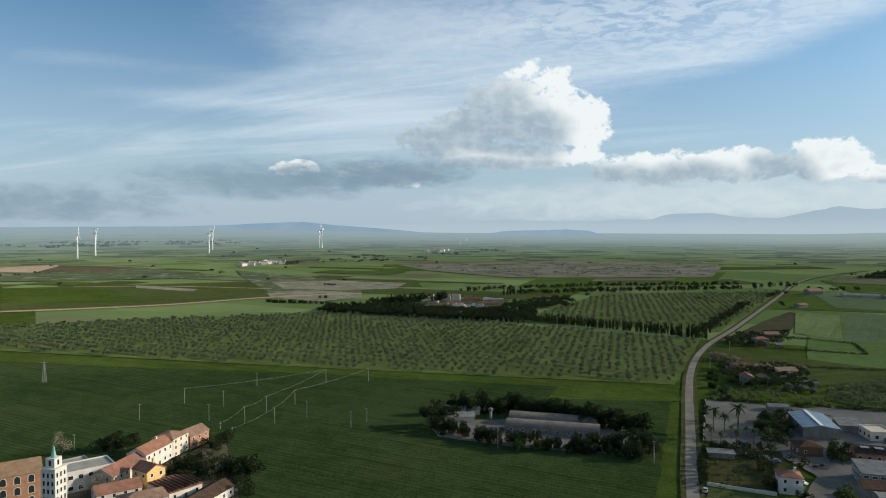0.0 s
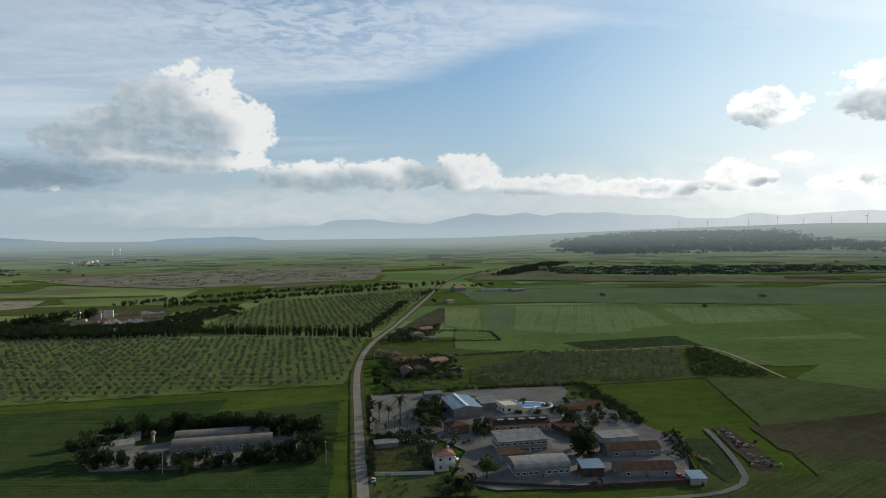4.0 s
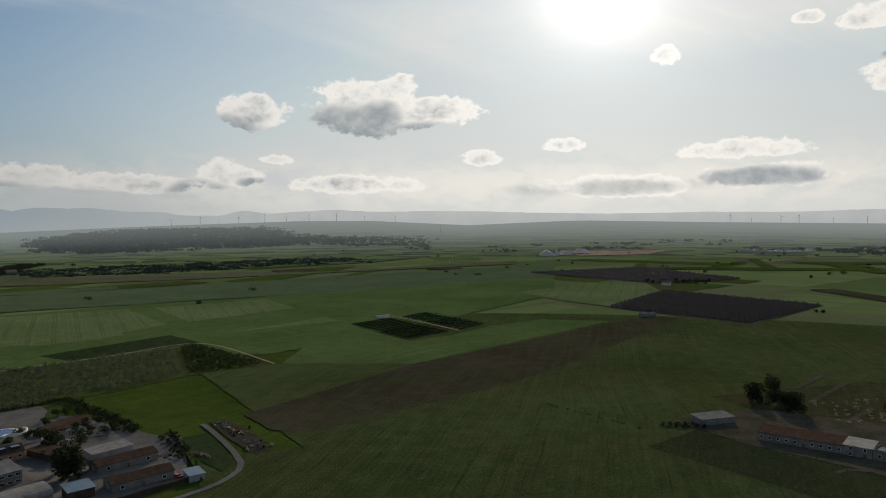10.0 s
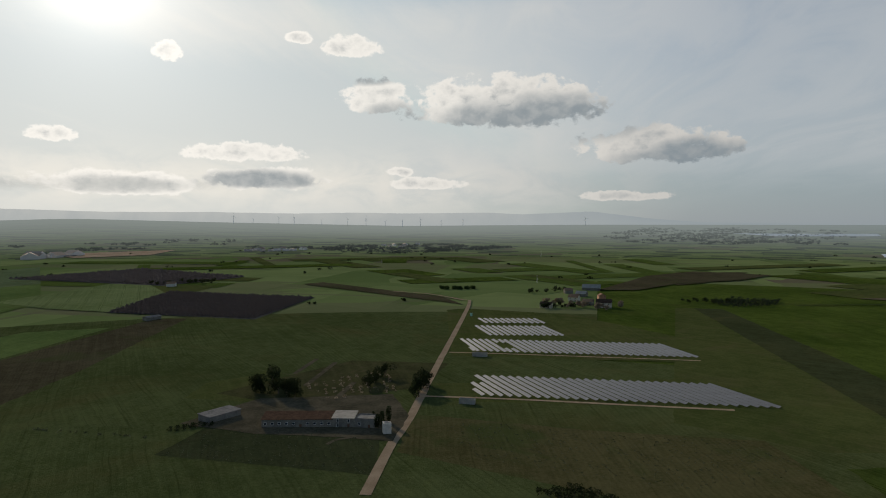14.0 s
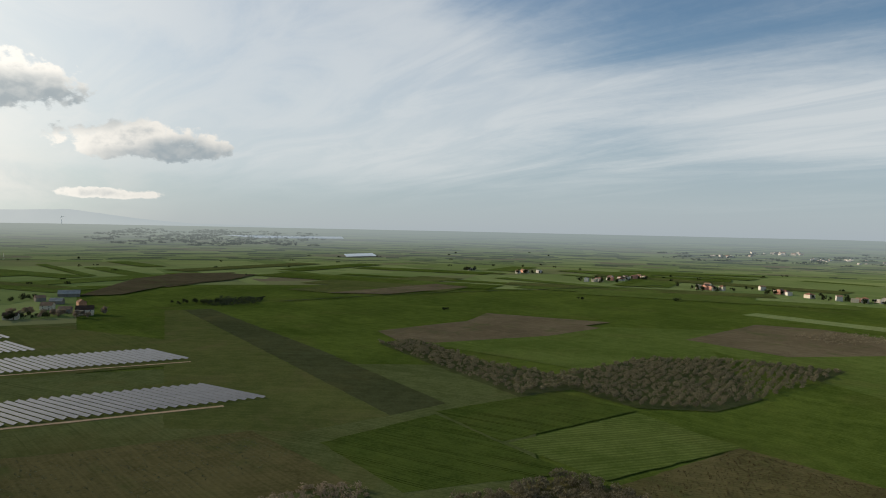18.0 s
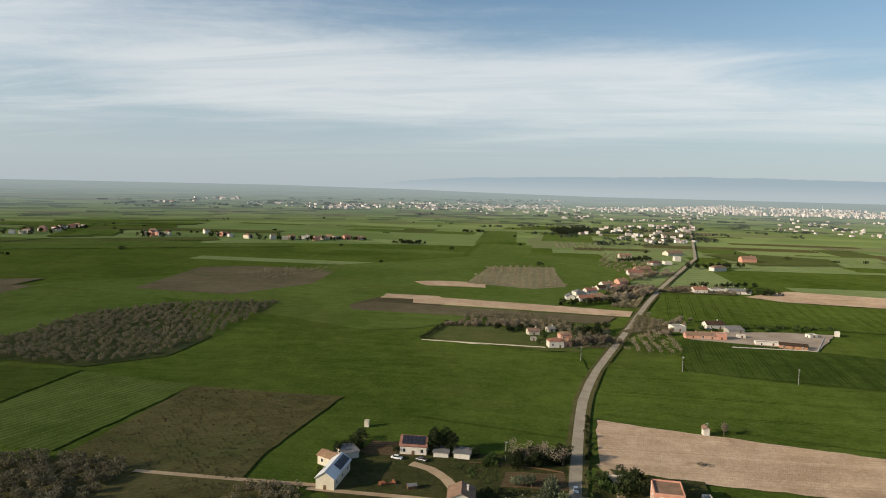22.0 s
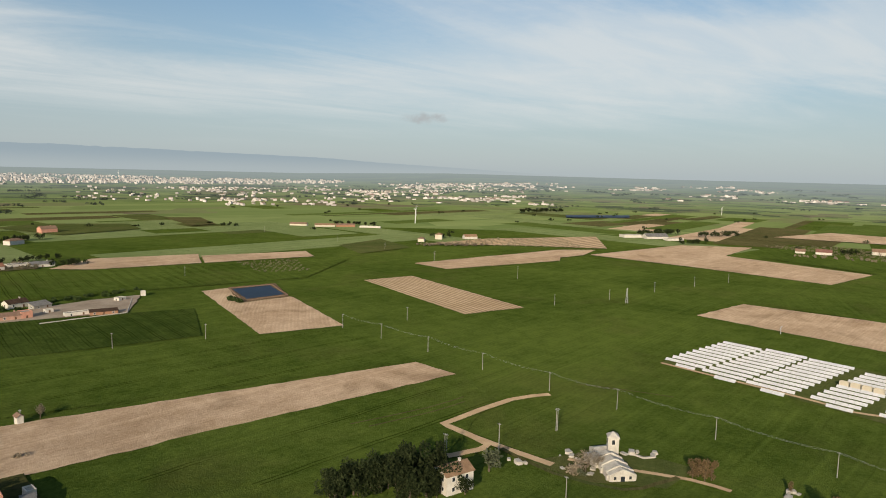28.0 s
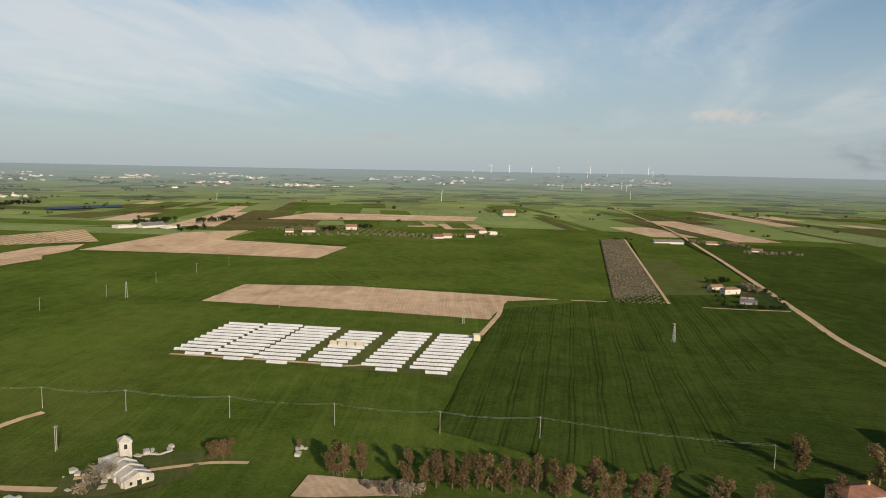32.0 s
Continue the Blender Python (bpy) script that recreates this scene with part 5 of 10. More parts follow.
TREES = {
    "olive": ("olive_tree", "grey-green olive tree with a rounded crown", 3.8), "orchard": ("almond_tree", "twiggy almond tree coming into bud", 4.0),
    "broad": ("broadleaf_tree", "green broadleaf tree with an uneven crown", 8.2), "dark": ("evergreen_tree", "dark evergreen tree with dense foliage", 8.6),
    "russet": ("eucalyptus_tree", "tall eucalyptus with russet sparse foliage", 11.4), "pine": ("umbrella_pine", "dark umbrella pine with a flat crown", 8.2),
    "cypress": ("cypress_tree", "narrow dark upright cypress tree", 11.3), "bare": ("bare_tree", "leafless grey winter tree", 6.2),
    "bush": ("bush", "low rounded green leafy bush", 1.9), "dry_bush": ("bush", "low dry grey twiggy bush", 1.9), "palm": ("palm_tree", "slender palm with drooping fronds", 9.0),
}
STOCK = {}
COUNT = {}


def tree(kind, x, y, height=None, group="", wide=1.0):
    """One tree at a place; three shapes of each kind are shared."""
    name, label, h0 = TREES[kind]
    n = COUNT[kind] = COUNT.get(kind, 0) + 1
    key = (kind, n % 3)
    if key not in STOCK:
        STOCK[key] = tree_kind(kind, 11 + 7 * (n % 3) + len(kind))
    trunk, crown = STOCK[key]
    s = (height or h0) / h0
    ob = new(name)
    turn = (n * 137.5) % 360
    ob.matrix_world = pose(x, y, ground_z(x, y), 0, 0, turn) @ Matrix.Diagonal((s * wide, s * wide, s, 1))
    tagged(ob, label, "bush" if "bush" in kind else "tree", group)
    part("trunk", trunk, None, ob)
    part("crown", crown, None, ob)
    return ob


SPREAD = {"dark": (2.9, leaf_dark), "bare": (2.2, leaf_dry), "cypress": (1.1, leaf_dark), "pine": (3.0, leaf_dark), "broad": (2.8, leaf_green), "bush": (1.3, leaf_green), "olive": (1.9, leaf_olive)}


def row(kind, a, b, count, height=None, jitter=1.2, group="", wide=1.0):
    """Trees along a line; far off they are joined into one stand."""
    rd = np.random.default_rng(int(abs(a[0]) * 7 + abs(a[1])))
    spots = []
    for i in range(count):
        t = (i + 0.5) / count
        spots.append((a[0] + (b[0] - a[0]) * t + rd.normal() * jitter, a[1] + (b[1] - a[1]) * t + rd.normal() * jitter, (height or TREES[kind][2]) * rd.uniform(0.75, 1.2)))
    if math.hypot(a[0] + b[0], a[1] + b[1]) / 2 < 430:
        for x, y, h in spots:
            tree(kind, x, y, h, group, wide)
        return
    v = []
    r0, mat = SPREAD[kind]
    for x, y, h in spots:
        z, s = ground_z(x, y), h / TREES[kind][2]
        if kind == "cypress":
            c = [(x, y, z + h * (0.12 + 0.17 * i)) for i in range(5)]
            v.append(leaves(c, [r0 * s * k for k in (0.9, 1.1, 1.0, 0.8, 0.45)], 130, 0.6 * s, rd, 1.3))
        else:
            c = [(x + rd.normal() * r0 * 0.5 * s, y + rd.normal() * r0 * 0.5 * s, z + h * (0.35 + 0.4 * rd.uniform())) for _ in range(5)]
            v.append(leaves(c, [r0 * s * 0.75] * 5, 170, 0.66 * s, rd, 0.95))
    name = {"cypress": "cypress_windbreak", "bush": "hedge", "bare": "bare_thicket"}.get(kind, "tree_belt")
    tagged(new(name, crown_mesh(name, np.concatenate(v), mat)), "far belt of " + TREES[kind][1].replace("tree", "trees"), "trees", kind="stuff")


def inside(x, y, pts):
    hit = False
    for k in range(len(pts)):
        (x0, y0), (x1, y1) = pts[k], pts[k - 1]
        if (y0 > y) != (y1 > y) and x < (x1 - x0) * (y - y0) / (y1 - y0) + x0:
            hit = not hit
    return hit


def grove(name, pts, spacing, angle, mat, label, size=2.0, height=3.6, per=44, seed=1, gaps=0.06, leaf=0.5, stagger=0.0, category="trees", row_gap=None):
    """An orchard planted in a grid: short trunks and leafy crowns, joined."""
    rd = np.random.default_rng(seed)
    ca, sa = math.cos(radians(angle)), math.sin(radians(angle))
    uv = [(x * ca + y * sa, -x * sa + y * ca) for x, y in pts]
    u0, u1 = min(p[0] for p in uv), max(p[0] for p in uv)
    v0, v1 = min(p[1] for p in uv), max(p[1] for p in uv)
    spots = []
    v, k = v0, 0
    while v < v1:
        u = u0 + stagger * spacing * (k % 2)
        while u < u1:
            if rd.uniform() > gaps:
                a, b = u + rd.normal() * spacing * 0.07, v + rd.normal() * spacing * 0.07
                x, y = a * ca - b * sa, a * sa + b * ca
                if inside(x, y, pts):
                    spots.append((x, y, ground_z(x, y), rd.uniform(0.7, 1.2)))
            u += spacing
        v += row_gap or spacing
        k += 1
    crowns, trunks, tf = [], [], []
    for x, y, z, s in spots:
        c = [(x + rd.normal() * size * 0.35, y + rd.normal() * size * 0.35, z + height * s * 0.62 + rd.normal() * 0.25) for _ in range(3)]
        crowns.append(leaves(c, [size * s * 0.72] * 3, per, leaf * s, rd, 0.75))
        b = len(trunks)
        for i in range(3):
            trunks.append((x + 0.2 * math.cos(2.1 * i), y + 0.2 * math.sin(2.1 * i), z))
        for i in range(3):
            trunks.append((x + 0.12 * math.cos(2.1 * i), y + 0.12 * math.sin(2.1 * i), z + height * 0.6))
        tf += [(b + i, b + (i + 1) % 3, b + 3 + (i + 1) % 3, b + 3 + i) for i in range(3)]
    v = np.concatenate(crowns)
    n = len(v) // 4
    me = bpy.data.meshes.new(name)
    fs = [(4 * i, 4 * i + 1, 4 * i + 2, 4 * i + 3) for i in range(n)]
    fs += [tuple(4 * n + i for i in f) for f in tf]
    me.from_pydata(np.concatenate([v, np.array(trunks)]).tolist(), [], fs)
    me.materials.append(mat)
    me.materials.append(bark)
    idx = np.zeros(len(fs), np.int32)
    idx[n:] = 1
    me.polygons.foreach_set("material_index", idx)
    return tagged(new(name, me), label, category, kind="stuff")


# ---------------------------------------------------------------- buildings
UNIT = {}


def unit(key, make, mat):
    if key not in UNIT:
        me = bpy.data.meshes.new(key[0] if isinstance(key, tuple) else key)
        bm = make()
        bm.to_mesh(me)
        bm.free()
        me.materials.append(mat)
        UNIT[key] = me
    return UNIT[key]


def window(parent, x, y, z, turn, w=1.0, h=1.4, shutter=False):
    """A framed window standing a little proud of a wall; local +y is outward before the turn."""
    t = 0.12
    fr = unit(("window", w, h), lambda: boxes((-w / 2 - t, -0.05, -h / 2 - t, -w / 2, 0.08, h / 2 + t), (w / 2, -0.05, -h / 2 - t, w / 2 + t, 0.08, h / 2 + t), (-w / 2, -0.05, h / 2, w / 2, 0.08, h / 2 + t), (-w / 2, -0.05, -h / 2 - t, w / 2, 0.13, -h / 2)), frame_white)
    ob = part("window", fr, None, parent)
    ob.matrix_local = pose(x, y, z, 0, 0, turn)
    pn = unit(("pane", w, h), lambda: boxes((-w / 2, -0.05, -h / 2, w / 2, 0.03, h / 2)), glass_dark)
    part("pane", pn, None, ob)
    return ob


def door(parent, x, y, turn, w=1.1, h=2.1, mat=None):
    ob = part("door", unit(("door", w, h, (mat or wood_brown).name), lambda: boxes((-w / 2, -0.05, 0, w / 2, 0.06, h)), mat or wood_brown), None, parent)
    ob.matrix_local = pose(x, y, 0, 0, 0, turn)
    return ob


def gable(w, d, h, rise, over=0.4, t=0.18):
    """A pitched roof slab over a w by d plan, the ridge along x."""
    hd = d / 2 + over
    k = rise / (d / 2)
    z = h - over * k
    return prism_x([(-hd, z), (0, h + rise), (hd, z), (hd, z + t), (0, h + rise + t), (-hd, z + t)], -w / 2 - over, w / 2 + over)


def prism_x(profile, x0, x1):
    bm = bmesh.new()
    a = [bm.verts.new((x0, y, z)) for y, z in profile]
    b = [bm.verts.new((x1, y, z)) for y, z in profile]
    n = len(profile)
    bm.faces.new(a)
    bm.faces.new(b[::-1])
    for i in range(n):
        j = (i + 1) % n
        bm.faces.new((a[j], a[i], b[i], b[j]))
    bmesh.ops.recalc_face_normals(bm, faces=bm.faces)
    return bm


def hip(w, d, h, rise, over=0.4):
    bm = bmesh.new()
    x, y = w / 2 + over, d / 2 + over
    rx = max(0.0, x - y) if x >= y else 0.0
    ry = max(0.0, y - x) if y > x else 0.0
    lo = [bm.verts.new((sx * x, sy * y, h)) for sx, sy in ((-1, -1), (1, -1), (1, 1), (-1, 1))]
    ea = [bm.verts.new((v.co.x, v.co.y, h + 0.15)) for v in lo]
    a, b = bm.verts.new((-rx, -ry, h + rise)), bm.verts.new((rx, ry, h + rise))
    for i in range(4):
        bm.faces.new((lo[i], lo[(i + 1) % 4], ea[(i + 1) % 4], ea[i]))
    bm.faces.new(lo[::-1])
    if w >= d:
        bm.faces.new((ea[0], ea[1], b, a)); bm.faces.new((ea[1], ea[2], b)); bm.faces.new((ea[2], ea[3], a, b)); bm.faces.new((ea[3], ea[0], a))
    else:
        bm.faces.new((ea[0], ea[1], a)); bm.faces.new((ea[1], ea[2], b, a)); bm.faces.new((ea[2], ea[3], b)); bm.faces.new((ea[3], ea[0], a, b))
    return bm


def house(front, depth, h, roof="gable", rise=None, wall=None, tiles=None, label="", name="house", storeys=None, category="house", group="", chimney=False, windows=True, win=(1.0, 1.3), gap=3.2, ridge_along=True, doors=True, eave=0.4):
    """A building on the front edge from front[0] to front[1] (the side towards the camera), reaching depth metres away from it."""
    wall, tiles = wall or plaster_white, tiles or tile_red
    (x0, y0), (x1, y1) = front
    w = math.hypot(x1 - x0, y1 - y0)
    ux, uy = (x1 - x0) / w, (y1 - y0) / w
    nx, ny = -uy, ux
    mx, my = (x0 + x1) / 2, (y0 + y1) / 2
    if nx * mx + ny * my < 0:
        nx, ny, ux, uy = -nx, -ny, -ux, -uy
    cx, cy = mx + nx * depth / 2, my + ny * depth / 2
    turn = math.degrees(math.atan2(uy, ux))
    ob = thing(name, (cx, cy, ground_z(cx, cy)), turn, label, category, group)
    d = depth
    along = w >= d if ridge_along else False
    rise = rise if rise is not None else 0.27 * min(w, d)
    t = 0.3
    if roof == "gable":
        prof = [(-d / 2, -0.3), (d / 2, -0.3), (d / 2, h), (0, h + rise), (-d / 2, h)] if along else [(-w / 2, -0.3), (w / 2, -0.3), (w / 2, h), (0, h + rise), (-w / 2, h)]
        part("wall", prism_x(prof, -w / 2, w / 2) if along else prism(prof, -d / 2, d / 2), wall, ob)
        if along:
            part("roof", gable(w, d, h + 0.02, rise, eave), tiles, ob)
        else:
            r = part("roof", gable(d, w, h + 0.02, rise, eave), tiles, ob)
            r.matrix_local = pose(0, 0, 0, 0, 0, 90)
    elif roof == "hip":
        part("wall", boxes((-w / 2, -d / 2, -0.3, w / 2, d / 2, h)), wall, ob)
        part("roof", hip(w, d, h, rise, eave), tiles, ob)
    elif roof == "shed":
        prof = [(-d / 2, -0.3), (d / 2, -0.3), (d / 2, h + rise), (-d / 2, h)]
        part("wall", prism_x(prof, -w / 2, w / 2), wall, ob)
        part("roof", prism_x([(-d / 2 - eave, h - 0.02), (d / 2 + eave, h + rise + 0.02), (d / 2 + eave, h + rise + 0.22), (-d / 2 - eave, h + 0.18)], -w / 2 - eave, w / 2 + eave), tiles, ob)
    elif roof == "vault":
        n = 10
        arc = [(d / 2 * math.cos(math.pi * i / n), h + rise * math.sin(math.pi * i / n)) for i in range(n + 1)]
        part("wall", prism_x([(-d / 2, -0.3), (d / 2, -0.3)] + arc, -w / 2, w / 2), wall, ob)
        over = [((d / 2 + 0.25) * math.cos(math.pi * i / n), h + 0.04 + (rise + 0.2) * math.sin(math.pi * i / n)) for i in range(n + 1)]
        part("roof", prism_x(over + [(y * 0.97, z - 0.15) for y, z in over[::-1]], -w / 2 - 0.3, w / 2 + 0.3), tiles, ob)
    else:
        part("wall", boxes((-w / 2, -d / 2, -0.3, w / 2, d / 2, h)), wall, ob)
        part("roof", boxes((-w / 2 + t, -d / 2 + t, h, w / 2 - t, d / 2 - t, h + 0.12)), tiles, ob)
        part("parapet", boxes((-w / 2, -d / 2, h, w / 2, -d / 2 + t, h + 0.6), (-w / 2, d / 2 - t, h, w / 2, d / 2, h + 0.6), (-w / 2, -d / 2 + t, h, -w / 2 + t, d / 2 - t, h + 0.6), (w / 2 - t, -d / 2 + t, h, w / 2, d / 2 - t, h + 0.6)), wall, ob)
    st = storeys or max(1, round(h / 3.1))
    off = math.hypot(cx, cy)
    windows = windows and off < 900
    gap = max(gap, 5.0) if off > 500 else gap
    if windows:
        n = max(1, int((w - 1.0) / gap))
        m = max(1, int((d - 1.0) / gap))
        for s in range(st):
            z = h * (s + 0.55) / st
            for i in range(n):
                x = -w / 2 + w * (i + 0.5) / n
                if not (doors and s == 0 and i == n // 2):
                    window(ob, x, -d / 2, z, 180, *win)
            for i in range(m):
                y = -d / 2 + d * (i + 0.5) / m
                window(ob, -w / 2, y, z, 90, *win)
                window(ob, w / 2, y, z, -90, *win)
        if doors:
            door(ob, -w / 2 + w * (n // 2 + 0.5) / n, -d / 2, 180)
    if chimney:
        part("chimney", boxes((w * 0.2, -0.35, h + rise * 0.3, w * 0.2 + 0.7, 0.35, h + rise + 0.9), (w * 0.2 - 0.1, -0.45, h + rise + 0.9, w * 0.2 + 0.8, 0.45, h + rise + 1.05)), wall, ob)
    return ob


def pole(x, y, h=9.0, arms=1, mat=None, name="utility_pole", label="pale concrete power pole with a cross-arm"):
    key = ("pole", round(h, 0), arms)
    ob = thing(name, (x, y, ground_z(x, y)), math.degrees(math.atan2(y, x)) + 60, label, "pole", "power poles")

    def shaft():
        bm = bmesh.new()
        tube(bm, (0, 0, -0.2), (0, 0, round(h, 0)), 0.17, 0.1, 8)
        return bm

    part("shaft", unit(key + ("s",), shaft, mat or pole_concrete), None, ob)
    for i in range(arms):
        a = part("cross_arm", unit("cross_arm", lambda: boxes((-0.8, -0.06, -0.06, 0.8, 0.06, 0.06)), steel), None, ob)
        a.matrix_local = pose(0, 0, h - 0.4 - 0.9 * i)
        for s in (-0.7, 0.0, 0.7):
            k = part("insulator", unit("insulator", lambda: boxes((-0.05, -0.05, 0.06, 0.05, 0.05, 0.36)), glass_dark), None, a)
            k.matrix_local = pose(s, 0, 0)
    return ob


def sweep(bm, pts, r, n=4):
    """One unbroken round bar through a line of points."""
    rings = []
    for i, p in enumerate(pts):
        d = (Vector(pts[min(i + 1, len(pts) - 1)]) - Vector(pts[max(i - 1, 0)])).normalized()
        s = d.orthogonal().normalized()
        t = d.cross(s)
        rings.append([bm.verts.new(Vector(p) + (s * math.cos(6.2832 * k / n) + t * math.sin(6.2832 * k / n)) * r) for k in range(n)])
    for a, b in zip(rings, rings[1:]):
        for k in range(n):
            bm.faces.new((a[k], a[(k + 1) % n], b[(k + 1) % n], b[k]))


def wire(a, b, sag=1.2, r=0.02, offset=0.0):
    """A hanging cable from one pole top to the next."""
    a, b = Vector(a), Vector(b)
    d = (b - a).normalized()
    s = Vector((-d.y, d.x, 0)) * offset
    bm = bmesh.new()
    sweep(bm, [a.lerp(b, i / 10) + s - Vector((0, 0, sag * 4 * (i / 10) * (1 - i / 10))) for i in range(11)], r)
    me = bpy.data.meshes.new("power_line")
    bm.to_mesh(me)
    bm.free()
    me.materials.append(steel)
    return tagged(new("power_line", me), "thin power cable hanging between poles", "cable", "power cables")


def pylon(x, y, h=20.0):
    """A slim steel lattice mast."""
    ob = thing("lattice_pylon", (x, y, ground_z(x, y)), 20, "grey steel lattice power mast", "pylon", "lattice masts")
    b = h * 0.07
    for sx, sy in ((-1, -1), (1, -1), (1, 1), (-1, 1)):
        bm = bmesh.new()
        tube(bm, (sx * b, sy * b, 0), (sx * 0.2, sy * 0.2, h), 0.09, 0.06, 4)
        part("leg", bm, steel, ob)
    for i in range(7):
        z0, z1 = h * i / 7, h * (i + 1) / 7
        r0, r1 = b + (0.2 - b) * i / 7, b + (0.2 - b) * (i + 1) / 7
        bm = bmesh.new()
        for (sx, sy), (tx, ty) in (((-1, -1), (1, -1)), ((1, -1), (1, 1)), ((1, 1), (-1, 1)), ((-1, 1), (-1, -1))):
            tube(bm, (sx * r0, sy * r0, z0), (tx * r1, ty * r1, z1), 0.05, 0.05, 4)
        part("bracing", bm, steel, ob)
    part("cross_arm", boxes((-2.2, -0.08, h * 0.93, 2.2, 0.08, h * 0.93 + 0.16)), steel, ob)
    return ob


def turbine(x, y, h, z=0.0, turn=0.0, spin=20.0, label="white wind turbine with three still blades"):
    """A wind turbine with hub height h."""
    ob = thing("wind_turbine", (x, y, ground_z(x, y) + z), turn, label, "wind turbine", "wind turbines")
    r = h * 0.036

    def tower():
        bm = bmesh.new()
        tube(bm, (0, 0, -6), (0, 0, h), r, r * 0.55, 10)
        return bm

    k = round(h)
    part("tower", unit(("tower", k), tower, turbine_white), None, ob)
    part("nacelle", unit(("nacelle", k), lambda: boxes((-r, -r * 1.2, h - r * 0.6, r, r * 3.0, h + r * 1.0)), turbine_white), None, ob)
    hub = part("rotor", unit(("rotor", k), lambda: boxes((-r * 0.5, -r * 0.6, -r * 0.5, r * 0.5, 0, r * 0.5)), turbine_white), None, ob)
    hub.matrix_local = pose(0, -r * 1.2, h + r * 0.2, 0, spin, 0)

    def blade():
        bm = bmesh.new()
        L = h * 0.52
        v = [bm.verts.new(p) for p in ((-r * 0.35, 0, 0), (r * 0.35, 0, 0), (r * 0.6, 0, L * 0.2), (0.05, 0, L), (-0.05, 0, L), (-r * 0.35, 0, L * 0.2))]
        w = [bm.verts.new((q.co.x * 0.8, -r * 0.3, q.co.z)) for q in v]
        bm.faces.new(v)
        bm.faces.new(w[::-1])
        for i in range(6):
            bm.faces.new((v[i], w[i], w[(i + 1) % 6], v[(i + 1) % 6]))
        return bm

    for i in range(3):
        b = part("blade", unit(("blade", k), blade, turbine_white), None, hub)
        b.matrix_local = pose(0, 0, 0, 0, 120 * i, 0)
    return ob


def thicket(name, pts, spacing, mat, label, height=3.0, size=1.8, per=60, leaf=0.4, seed=3, gaps=0.15):
    return grove(name, pts, spacing, 17, mat, label, size, height, per, seed, gaps, leaf, 0.5)

# ---------------------------------------------------------------- groves and woods
grove("olive_grove", [(-676.9, 453.9), (-587.9, 547.2), (-443.3, 662.3), (-216.1, 667.8), (-34.2, 644.4), (-39.1, 457.1), (-203.0, 426.7), (-360.1, 397.3), (-547.3, 366.6)], 6.4, -5, leaf_olive, "large grove of olive trees in straight rows", 2.0, 3.6, 120, 1, gaps=0.05, leaf=0.46, stagger=0.5, row_gap=13.0)
grove("olive_grove", [(-214.4, 691.2), (-187.1, 997), (54.4, 1168), (-18.9, 708.4)], 8.0, -5, leaf_olive, "far grove of olive trees in rows", 2.3, 3.8, 64, 2, leaf=0.6, stagger=0.5, row_gap=15.0)
grove("young_orchard", [(145.1, 553), (232.2, 557), (192.8, 452.0), (142.8, 440.3), (114.9, 449.1)], 6.2, 25, leaf_olive, "young orchard with pale green trees in rows", 2.0, 3.2, 60, 3, leaf=0.45)
grove("young_orchard", [(237.4, 557), (250.4, 557), (249.0, 445.3), (195.8, 453.0)], 5.0, 25, leaf_green, "lush green orchard plot", 2.2, 3.2, 70, 31, leaf=0.5)
grove("young_orchard", [(112.0, 552.9), (141.9, 553.3), (112.5, 446.8), (101.5, 428.1), (48.2, 450.0), (53.5, 482.7)], 6.0, 25, leaf_olive, "old orchard with dark green trees in rows", 2.2, 3.4, 70, 32, leaf=0.45)
grove("almond_orchard", [(524.9, -287.7), (526.3, -325.3), (403.4, -316.9), (352.4, -332.3), (363.7, -438.4), (329.0, -501.7), (259.9, -536.5), (243.6, -451.3), (237.7, -351.6), (266.2, -316.7), (318.0, -315.3), (321.0, -274.4), (405.0, -278.1)], 6.3, 50, leaf_brush, "almond orchard with twiggy trees in rows", 2.2, 4.0, 90, 4, gaps=0.06, leaf=0.42, stagger=0.5)
grove("almond_orchard", [(203.4, -139.5), (202.8, -166.3), (202.0, -199.8), (179.7, -203.7), (152.6, -206.7), (149.9, -183.9), (148.7, -168.6)], 5.2, 50, leaf_brush, "almond orchard beside the fields", 2.9, 4.6, 240, 5, leaf=0.38)
thicket("weeds", [(181.1, -208.4), (186.5, -294.9), (114.5, -300.9), (116.1, -233.0), (113.3, -205.6), (162.1, -205.3)], 2.2, leaf_weed, "coarse weeds over the fallow field", 0.7, 0.8, 16, 0.24, 71, 0.3)
thicket("weeds", [(140.3, -200.1), (120.5, -202.3), (94.2, -202.4), (90.8, -191.1), (128.4, -171.2)], 2.4, leaf_weed, "coarse weeds over the fallow strip", 0.8, 0.9, 16, 0.26, 72, 0.3)
thicket("weeds", [(314.2, 149.5), (314.1, 68.4), (263.9, 59.3), (274.8, 153.1)], 3.0, leaf_olive, "coarse weeds before the farm", 0.6, 0.8, 12, 0.26, 73, 0.4)
thicket("weeds", [(342.8, 44.6), (328.7, -29.8), (323.2, -106.2), (282.3, -114.1), (259.4, -67.1), (284.4, 17.0)], 3.0, leaf_olive, "coarse weeds over the fallow field", 0.6, 0.8, 12, 0.24, 74, 0.4)
grove("vineyard", [(698.9, 447.0), (913, 490.1), (874.5, 271.8), (672.3, 270.9)], 4.6, 30, leaf_vine, "dark leafless vineyard block", 2.4, 2.8, 40, 6, leaf=0.6, stagger=0.5)
grove("far_grove", [(1068, 863.0), (1330, 770.5), (1175, 489.9), (1004, 549.2)], 7.0, 30, leaf_vine, "dark far grove", 3.2, 4.0, 30, 7, leaf=1.0)

